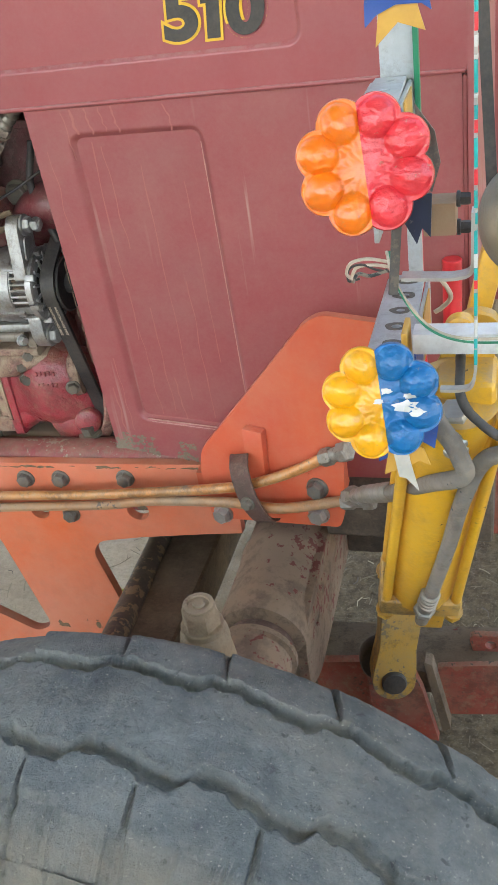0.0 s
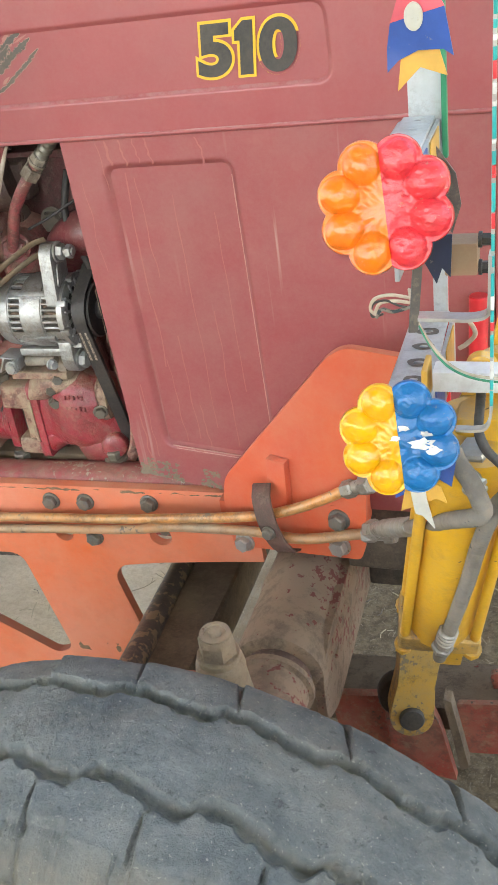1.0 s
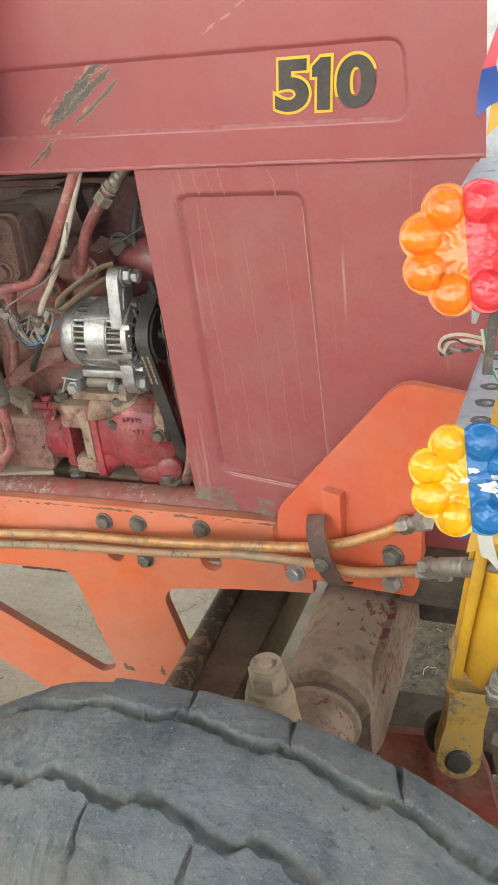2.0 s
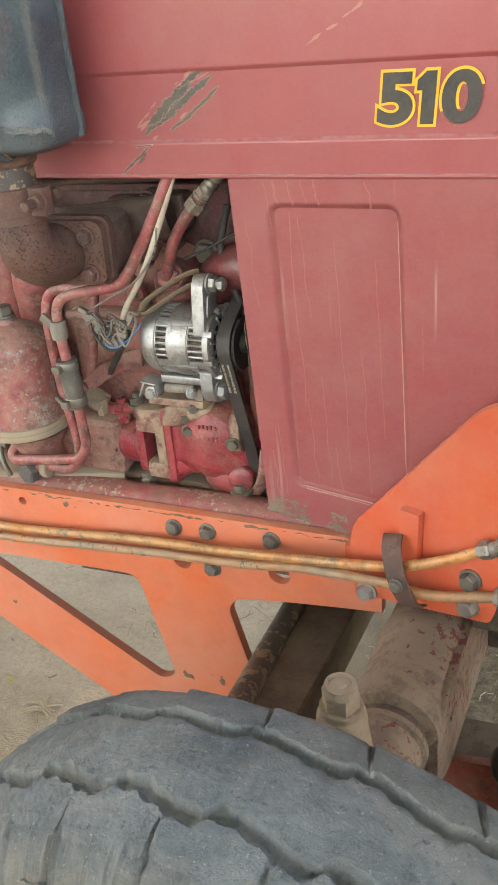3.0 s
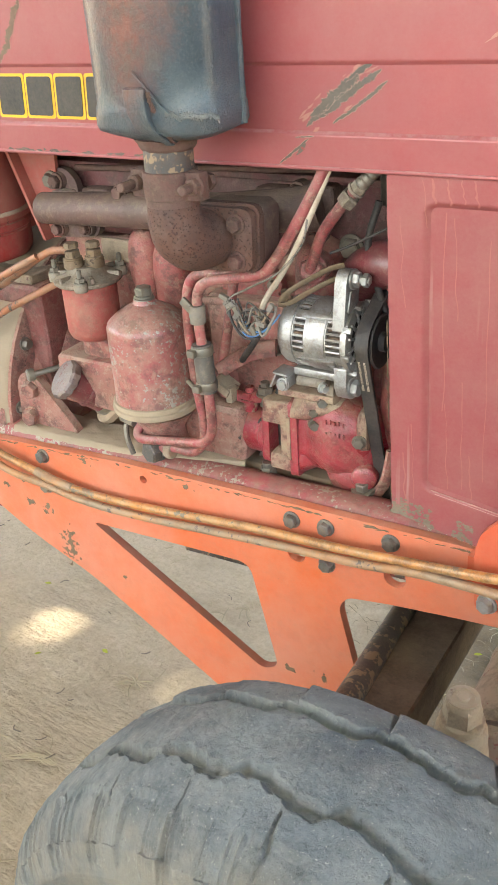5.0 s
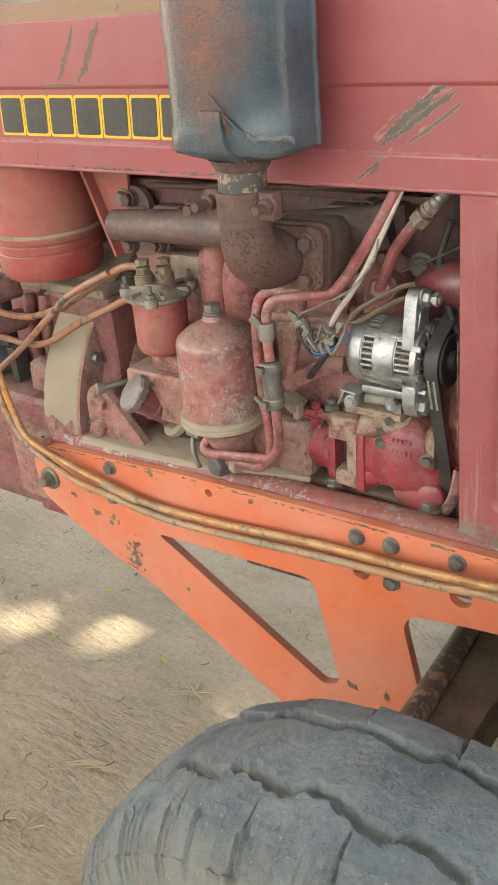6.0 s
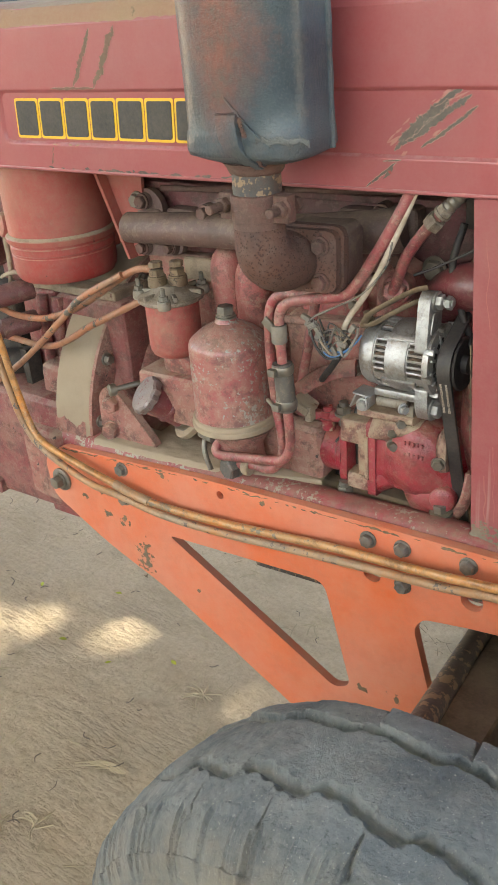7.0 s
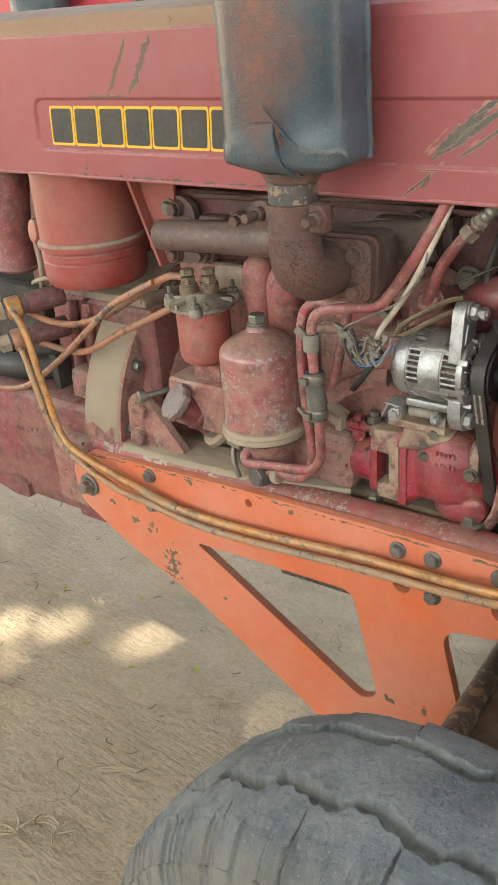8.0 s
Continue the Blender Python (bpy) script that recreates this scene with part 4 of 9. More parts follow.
def build_rail():
    b = B()
    out = [(-0.79, 0.742), (-0.740, 0.776), (-0.434, 0.795), (-0.2, 0.802), (0.15, 0.809), (0.15, 0.703), (0.106, 0.699), (0.006, 0.687), (-0.058, 0.676),
           (-0.071, 0.655), (-0.052, 0.57), (-0.030, 0.47), (-0.02, 0.36), (-0.19, 0.36), (-0.285, 0.413), (-0.536, 0.556), (-0.66, 0.603), (-0.783, 0.672)]
    radii = [0.02, 0.01, 0, 0, 0, 0, 0.01, 0, 0.018, 0.018, 0, 0.02, 0.02, 0.02, 0.03, 0.05, 0.05, 0.02]
    win = rounded([(-0.512, 0.667), (-0.214, 0.6825), (-0.176, 0.505), (-0.205, 0.490)], [0.012, 0.022, 0.022, 0.012])
    slab(b, rounded(out, radii), [win, circle(-0.393, 0.776, 0.0065), circle(0.0115, 0.7325, 0.0155, 20), circle(-0.134, 0.7245, 0.0135, 18)], xz(0.003), 0.014)
    rail = part("frame_plate", b, "orange", loader, "orange painted steel plate with triangular openings", smooth=30, bevel=0.0012)
    # flame-cut inner edge of the opening, rusted
    b = B()
    cx, cz = -0.29, 0.60
    rows = []
    for p in win:
        v = Vector((cx - p[0], cz - p[1])).normalized() * 0.0006
        rows.append((b.verts.new((p[0] + v.x, 0.0036, p[1] + v.y)), b.verts.new((p[0] + v.x, 0.0168, p[1] + v.y))))
    for k in range(len(rows)):
        a, c = rows[k], rows[(k + 1) % len(rows)]
        b.faces.new((a[0], c[0], c[1], a[1]))
    part("cut_edge", b, "cut_edge", rail, "rusty flame-cut inner edge")
    for x, z in ((-0.138, 0.779), (-0.0865, 0.781), (0.006, 0.785), (-0.0865, 0.7225), (-0.597, 0.768), (-0.600, 0.712)):
        bolt_part(rail, (x, 0.003, z), mat="bolt_blue")
    # fixing bolts that show inside the two larger holes
    for x, z in ((0.013, 0.733), (-0.133, 0.7255)):
        bolt_part(rail, (x, 0.020, z), af=0.018, h=0.010)
    b = B()
    lathe(b, (-0.752, 0.003, 0.709), (0, -1, 0), [(0.021, 0), (0.021, 0.004), (0.0195, 0.005)], 28)
    part("washer", b, "bolt", rail)
    bolt_part(rail, (-0.752, -0.001, 0.709), af=0.026, h=0.020)
    # chipped upper edge
    flake(rail, ((-0.74, 0.773), (-0.434, 0.791)), 0.0030, "rust_chip", 0.0024, 21, gaps=0.55)
    flake(rail, ((-0.434, 0.791), (0.12, 0.804)), 0.0026, "rust_chip", 0.0024, 22, gaps=0.65)
    # patches of lost paint
    rnd = random.Random(5)
    for cx, cz, w, h, seed in ((-0.574, 0.605, 0.026, 0.050, 3), (-0.612, 0.664, 0.016, 0.018, 4), (-0.700, 0.690, 0.010, 0.009, 5), (-0.648, 0.672, 0.016, 0.012, 6), (-0.505, 0.777, 0.018, 0.010, 7), (-0.459, 0.577, 0.006, 0.007, 8),
                               (-0.095, 0.515, 0.012, 0.012, 9), (-0.155, 0.512, 0.014, 0.010, 10), (-0.655, 0.705, 0.014, 0.006, 11), (-0.31, 0.783, 0.016, 0.007, 12)):
        b = B()
        step, grid = 0.0011, {}

        def corner(i, j):
            if (i, j) not in grid:
                grid[(i, j)] = b.verts.new((cx + (i + rnd.uniform(-0.35, 0.35)) * step, 0.0020, cz + (j + rnd.uniform(-0.35, 0.35)) * step))
            return grid[(i, j)]

        for i in range(-int(w / step), int(w / step)):
            for j in range(-int(h / step), int(h / step)):
                d = (i * step / w) ** 2 + (j * step / h) ** 2
                f = noise.noise(Vector((i * step * 105, j * step * 105, seed))) + 0.5 * noise.noise(Vector((i * step * 290, j * step * 290, seed + 9)))
                if f - 0.75 * d > -0.12:
                    b.faces.new((corner(i, j), corner(i + 1, j), corner(i + 1, j + 1), corner(i, j + 1)))
        if b.faces:
            part("paint_loss", b, "rust_chip", rail)
    return rail


rail = build_rail()


def gus_y(x):
    return -0.030 - 0.25 * (x - 0.13)


def build_gusset():
    b = B()
    out = [(0.124, 0.826), (0.131, 0.855), (0.279, 1.034), (0.298, 1.046), (0.372, 1.043), (0.352, 0.93), (0.309, 0.885), (0.303, 0.80), (0.296, 0.782), (0.148, 0.757), (0.128, 0.752)]
    slab(b, rounded(out, [0.012, 0.01, 0.02, 0.012, 0, 0.02, 0.01, 0.012, 0.006, 0.004, 0.004]), [], lambda a, c, d: (a, gus_y(a) + d, c), 0.010)
    g = part("gusset_plate", b, "orange_red", loader, "orange-red gusset plate", smooth=30, bevel=0.0012)
    b = B()
    box(b, (0.14, -0.009, 0.79), (0.05, 0.026, 0.05))
    part("spacer", b, "orange_red", g)
    b = B()
    box(b, (0.28, -0.02, 0.82), (0.03, 0.09, 0.06))
    part("spacer", b, "orange_red", g)
    nrm = (-0.24, -0.97, 0)
    for x, z in ((0.1455, 0.7655), (0.2725, 0.7965), (0.2745, 0.833)):
        bolt_part(g, (x, gus_y(x), z), nrm, af=0.023, h=0.014, mat="steel" if z < 0.80 else "bolt_blue")
    b = B()
    rot = Matrix.Rotation(-0.245, 3, "Z") @ Matrix.Rotation(0.05, 3, "Y")
    box(b, (0.206, gus_y(0.206) - 0.006, 0.872), (0.024, 0.012, 0.060), rot, 0.002)
    part("tab", b, "orange_red", g, "orange welded tab")
    return g


gusset = build_gusset()


def build_hydraulic_lines():
    upper = [(-0.842, -0.022, 1.022), (-0.821, -0.02, 0.987), (-0.802, -0.02, 0.899), (-0.780, -0.02, 0.820), (-0.748, -0.024, 0.793), (-0.681, -0.022, 0.772), (-0.594, -0.02, 0.752), (-0.522, -0.02, 0.740),
             (-0.388, -0.02, 0.744), (-0.189, -0.02, 0.764), (-0.051, -0.028, 0.778), (0.066, -0.052, 0.806), (0.176, -0.072, 0.833), (0.226, -0.078, 0.851), (0.262, -0.08, 0.868), (0.289, -0.085, 0.886)]
    lower = [(-0.868, -0.008, 0.952), (-0.852, -0.010, 0.945), (-0.827, -0.014, 0.880), (-0.800, -0.018, 0.817), (-0.757, -0.02, 0.776), (-0.661, -0.02, 0.739), (-0.585, -0.018, 0.730), (-0.502, -0.018, 0.721),
             (-0.391, -0.018, 0.724), (-0.191, -0.018, 0.743), (-0.02, -0.026, 0.762), (0.063, -0.048, 0.790), (0.171, -0.072, 0.811), (0.232, -0.080, 0.812), (0.304, -0.080, 0.826)]
    for pts, lab, mat in ((upper, "orange painted steel hydraulic pipe", "brass"), (lower, "dusty steel hydraulic pipe", "pipe_dusty")):
        b = B()
        tube(b, pts, 0.0061, 12, 8, wobble=0.04)
        pipe = part("hydraulic_pipe", b, mat, loader, lab, smooth=60)
        if mat == "brass":
            b = B()
            tube(b, [upper[6], (-0.56, -0.021, 0.7455), upper[7]], 0.0074, 12, 6)
            part("bare_section", b, "pipe_dusty", pipe)
    # clamp strap over both pipes
    b = B()
    a, c = Vector((0.188, gus_y(0.188) - 0.020, 0.872)), Vector((0.2155, gus_y(0.2155) - 0.018, 0.786))
    n = 12
    side = Vector((0.012, -0.003, 0.003))
    prev = None
    for i in range(n + 1):
        t = i / n
        q = a.lerp(c, t) + Vector((0, -0.027 * math.sin(math.pi * t) ** 0.5, 0))
        ring = [b.verts.new(q + side * s + Vector((0, d, 0))) for s, d in ((-1, 0), (1, 0), (1, 0.004), (-1, 0.004))]
        if prev:
            for k in range(4):
                b.faces.new((prev[k], prev[(k + 1) % 4], ring[(k + 1) % 4], ring[k]))
        else:
            b.faces.new(ring)
        prev = ring
    b.faces.new(prev[::-1])
    clamp = part("pipe_clamp", b, "rust", loader, "dark bent steel pipe clamp", bevel=0.0008)
    bolt_part(clamp, (0.2005, gus_y(0.2005) - 0.047, 0.829), (-0.24, -0.97, 0), af=0.015, h=0.008)
    # unions at the pipe ends
    for end, d in (((0.289, -0.085, 0.886), (0.035, -0.012, 0.020)), ((0.304, -0.080, 0.826), (0.045, -0.006, 0.008))):
        e, d = Vector(end), Vector(d).normalized()
        b = B()
        hexbolt(b, e - d * 0.004, d, 0.0175, 0.018, 0, 0.2)
        cyl(b, e + d * 0.012, e + d * 0.024, 0.0078, seg=18)
        hexbolt(b, e + d * 0.022, d, 0.0195, 0.015, 0, 0.5)
        part("union", b, "ferrule_steel", loader, "steel hydraulic hose union", smooth=25)


build_hydraulic_lines()

# ---- front wheel ----
WC, WR, WYAW = Vector((0.218, -0.474, 0.497)), 0.430, -0.12


def build_wheel():
    # closer spacing on the upper half, where the tread is passed close by
    th = np.concatenate([np.arange(-80, 66, 0.13), np.arange(66, 280, 1.2)]) * np.pi / 180
    nt_ = len(th)
    pitch = 12.0
    us = np.concatenate([np.linspace(-0.100, -0.060, 41)[:-1], np.linspace(-0.060, 0.070, 118), np.linspace(0.070, 0.104, 24)[1:]])
    T, U = np.meshgrid(th, us, indexing="ij")
    deg = np.degrees(T)

    def wave(p):
        # lobes with a steep side, as worn into the rib edges
        f = 2 * np.pi * p
        return np.tanh(2.2 * np.sin(f) + 0.9 * np.sin(2 * f)) + 0.22 * np.sin(4 * f + 0.6)

    def fine(k, seed):
        return np.array([noise.noise(Vector((a * k, seed, 0.3))) for a in th])[:, None]

    jag = 0.0016 * fine(40, 1) + 0.0012 * fine(110, 2)
    jag2 = 0.0016 * fine(40, 5) + 0.0012 * fine(110, 7)
    rib_in = 0.0440 + 0.0048 * wave((deg + 6.0) / pitch) + jag
    blk_in = 0.0545 + 0.0036 * wave((deg + 6.6) / pitch) + jag2
    rib_out = -0.0235 + 0.0050 * wave((deg + 3.3) / pitch) - jag
    blk_out = -0.0365 + 0.0052 * wave((deg + 3.6) / pitch) - jag2
    r = WR - 0.0155 * (U / 0.09) ** 2

    def between(lo, hi, soft):
        return np.clip((U - lo) / soft, 0, 1) * np.clip((hi - U) / soft, 0, 1)

    depth = 0.0096 * between(rib_in - 0.001, blk_in + 0.002, 0.0054)
    depth = np.maximum(depth, 0.0098 * between(blk_out, rib_out + 0.003, 0.0060))
    # slits that part the shoulder blocks, opening towards the edge of the tread
    slit_in = ((deg + 5.4 + (U - 0.08) * 55) / pitch + 0.5) % 1.0
    slit_out = ((deg + 7.2 + (U + 0.06) * 25) / pitch + 0.5) % 1.0
    arc = radians(pitch) * WR
    w_in = (0.0004 + 0.0022 * np.clip((U - 0.062) / 0.040, 0, 1)) * (0.6 + 0.9 * np.abs(fine(6, 41)))
    w_out = (0.0004 + 0.0026 * np.clip((-0.045 - U) / 0.05, 0, 1)) * (0.7 + 0.9 * np.abs(fine(6, 21)))
    d_in = np.abs(slit_in - 0.5) * arc
    d_out = np.abs(slit_out - 0.5) * arc
    cut = lambda d, w: np.clip((w + 0.0016 - d) / 0.0016, 0, 1)
    inner = np.clip((U - blk_in) / 0.003, 0, 1)
    outer = np.clip((blk_out - U) / 0.003, 0, 1)
    depth = np.maximum(depth, 0.0095 * cut(d_in, w_in) * inner * (0.12 + 0.88 * np.clip((U - 0.066) / 0.022, 0, 1)))
    d_out = d_out + 0.0012 * fine(60, 23)
    depth = np.maximum(depth, (0.0040 + 0.003 * np.abs(fine(5, 31))) * cut(d_out, w_out) * outer * np.clip((U + 0.080) / 0.012, 0, 1))
    # blocks worn lower towards their trailing end, the edges rounded and broken
    r = r + inner * 0.0025 + inner * (0.0026 + 0.004 * np.abs(fine(4, 51))) * (0.5 - (slit_in - 0.5) % 1.0) + outer * 0.0022 * (0.5 - (slit_out - 0.5) % 1.0)
    lob = np.array([[noise.noise(Vector((a * 9, u * 22, 3.0))) for u in us[::6]] for a in th[::6]])
    lob = np.repeat(np.repeat(lob, 6, 0)[:nt_], 6, 1)[:, :len(us)]
    ker = np.ones(9) / 9
    lob = np.apply_along_axis(lambda q: np.convolve(q, ker, "same"), 1, np.apply_along_axis(lambda q: np.convolve(q, ker, "same"), 0, lob))
    r = r - depth + 0.0022 * lob
    # rounded inner shoulder
    e = np.clip((U - 0.086) / 0.018, 0, 1)
    r = r - 0.016 * e ** 1.6
    # outer shoulder: the tread turns down into torn, fluted rubber
    eo = np.clip((-0.074 - U) / 0.026, 0, 1)
    r = r - 0.0150 * eo ** 1.5
    rnd = random.Random(77)
    flute, start = np.zeros(nt_), np.zeros(nt_)
    at_, i_ = -82.0, np.degrees(th)
    while at_ < 282:
        wide = rnd.choice((rnd.uniform(0.5, 1.6), rnd.uniform(1.5, 3.0), rnd.uniform(2.5, 5.5)))
        deep, lip = rnd.uniform(0.15, 1.0), rnd.uniform(0.25, 0.7)
        f = (i_ - at_) / wide
        inside = (f >= 0) & (f < 1)
        side_ = np.clip(np.minimum(f * wide / 0.30, (1 - f) * wide / lip), 0, 1)
        flute = np.where(inside, deep * side_, flute)
        start = np.where(inside, rnd.uniform(-0.004, 0.008), start)
        at_ += wide
    flute, start = flute[:, None], start[:, None]
    torn = np.clip((-0.0715 + start + 0.002 * fine(90, 4) - U) / 0.0045, 0, 1)
    r = r - (0.0062 * flute + 0.0010 * np.abs(fine(190, 13))) * torn
    cy, sy = math.cos(WYAW), math.sin(WYAW)
    outer_side = [(0.1030, 0.3960), (0.1055, 0.3905), (0.1075, 0.3850), (0.1090, 0.3795), (0.1100, 0.3745), (0.1120, 0.3725), (0.1125, 0.3690), (0.1110, 0.3660), (0.1135, 0.352), (0.114, 0.335), (0.110, 0.305), (0.100, 0.275), (0.086, 0.250), (0.078, 0.236)]
    inner_side = [(0.108, 0.392), (0.1105, 0.386), (0.109, 0.382), (0.113, 0.362), (0.114, 0.335), (0.110, 0.305), (0.100, 0.275), (0.086, 0.250), (0.078, 0.236)]
    R, Uc, flank = [], [], []
    streak = (0.8 * fine(34, 11) + 0.6 * fine(75, 12) + 0.4 * fine(190, 13))[:, 0]
    for s, rr in reversed(outer_side):
        f = np.clip((rr - 0.376) / 0.014, 0, 1)
        R.append(rr - 0.0045 * f * flute[:, 0])
        Uc.append(-s + f * (0.0012 * streak + 0.0032 * flute[:, 0]))
        flank.append(1.0)
    n0 = len(R)
    for j in range(len(us)):
        R.append(r[:, j])
        Uc.append(U[:, j] + 0.0020 * eo[:, j] * streak)
        flank.append(float(np.clip((-0.070 - us[j]) / 0.02, 0, 1)) * 0.9)
    for s, rr in inner_side:
        R.append(np.full(nt_, rr))
        Uc.append(np.full(nt_, s))
        flank.append(0.6)
    R, Uc = np.array(R).T, np.array(Uc).T
    lx, lz = R * np.sin(th)[:, None], R * np.cos(th)[:, None]
    # torn and scuffed skin
    flat_r = R.reshape(-1)
    pts = np.stack([lx.reshape(-1), Uc.reshape(-1), lz.reshape(-1)], -1)
    rag = np.array([noise.noise(Vector(q) * 60) + 0.8 * noise.noise(Vector(q) * 170) for q in pts])
    k = 1 + (0.0010 * np.maximum(rag, -1.0) / flat_r).reshape(R.shape)
    lx, lz = lx * k, lz * k
    X = WC.x + lx * cy - Uc * sy
    Y = WC.y + lx * sy + Uc * cy
    Z = WC.z + lz
    m = R.shape[1]
    verts = np.stack([X, Y, Z], -1).reshape(-1, 3)
    i = np.arange(nt_)[:, None]
    j = np.arange(m - 1)[None, :]
    a = i * m + j
    c = ((i + 1) % nt_) * m + j
    faces = np.stack([a, a + 1, c + 1, c], -1).reshape(-1, 4)
    me = bpy.data.meshes.new("tyre")
    me.from_pydata(verts.tolist(), [], faces.tolist())
    me.polygons.foreach_set("use_smooth", [True] * len(me.polygons))
    me.set_sharp_from_angle(angle=radians(40))
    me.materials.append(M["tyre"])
    wheel = empty("front_wheel", (0, 0, 0), tractor)
    wheel["label"] = "front wheel with worn block-tread tyre"
    gv = np.zeros(R.shape)
    gv[:, n0:n0 + len(us)] = depth / 0.0115
    me.attributes.new("groove", "FLOAT", "POINT").data.foreach_set("value", gv.reshape(-1).astype(np.float32))
    fw = np.tile(np.array(flank), (nt_, 1))
    me.attributes.new("flank", "FLOAT", "POINT").data.foreach_set("value", fw.reshape(-1).astype(np.float32))
    ty = new("tyre", me)
    ty.parent = wheel
    ty["label"] = "worn grey block-tread tyre with dusty grooves"
    ax = Vector((-sy, cy, 0))
    b = B()
    lathe(b, WC - ax * 0.084, ax, [(0.243, 0.0), (0.246, 0.006), (0.236, 0.012), (0.222, 0.02), (0.215, 0.06), (0.215, 0.11), (0.236, 0.156), (0.246, 0.162), (0.243, 0.168)], 64, cap=False)
    part("rim", b, "dusty", wheel, "dusty steel rim")
    b = B()
    lathe(b, WC - ax * 0.03, ax, [(0.216, 0.0), (0.20, -0.004), (0.12, -0.02), (0.09, -0.04), (0.05, -0.045)], 48)
    part("disc", b, "red_beam", wheel, "red steel wheel disc")
    b = B()
    lathe(b, WC - ax * 0.075, ax, [(0.02, -0.02), (0.042, -0.014), (0.05, 0.0), (0.05, 0.16), (0.04, 0.20)], 32)
    part("hub", b, "axle", wheel, "dusty wheel hub")
    return wheel


front_wheel = build_wheel()

# ---- engine bay ----


def bumpy_box(centre, size, bev, rough=0.0, scale=14, cuts=0, rot=None):
    b = B()
    box(b, centre, size, rot, bev, 3)
    if cuts:
        bmesh.ops.subdivide_edges(b, edges=b.edges, cuts=cuts, use_grid_fill=True)
    if rough:
        rough_up(b, rough, scale)
    return b


def build_chassis():
    # half-frame beam behind the orange plate, with its dusty rounded top
    b = B()
    prof = [(0.018, 0.725), (0.018, 0.795), (0.022, 0.808), (0.032, 0.815), (0.052, 0.816), (0.070, 0.808), (0.076, 0.790), (0.076, 0.725)]
    xs = [-0.80 + i * 0.03 for i in range(42)]
    rows = []
    for x in xs:
        dz = -0.024 + 0.030 * (x + 0.80) / 1.2
        rows.append([b.verts.new((x, y, z + dz + 0.0012 * noise.noise(Vector((x * 30, y * 60, z * 30))))) for y, z in prof])
    for r0, r1 in zip(rows, rows[1:]):
        for k in range(len(prof)):
            b.faces.new((r0[k], r0[(k + 1) % len(prof)], r1[(k + 1) % len(prof)], r1[k]))
    b.faces.new(rows[0])
    b.faces.new(rows[-1][::-1])
    part("chassis_beam", b, "ledge", tractor, "worn red chassis beam caked with dust", smooth=50)
    b = bumpy_box((0.36, 0.05, 0.79), (0.20, 0.09, 0.17), 0.006)
    part("front_bolster", b, "brown_channel", tractor, "dark brown front bolster casting")


build_chassis()


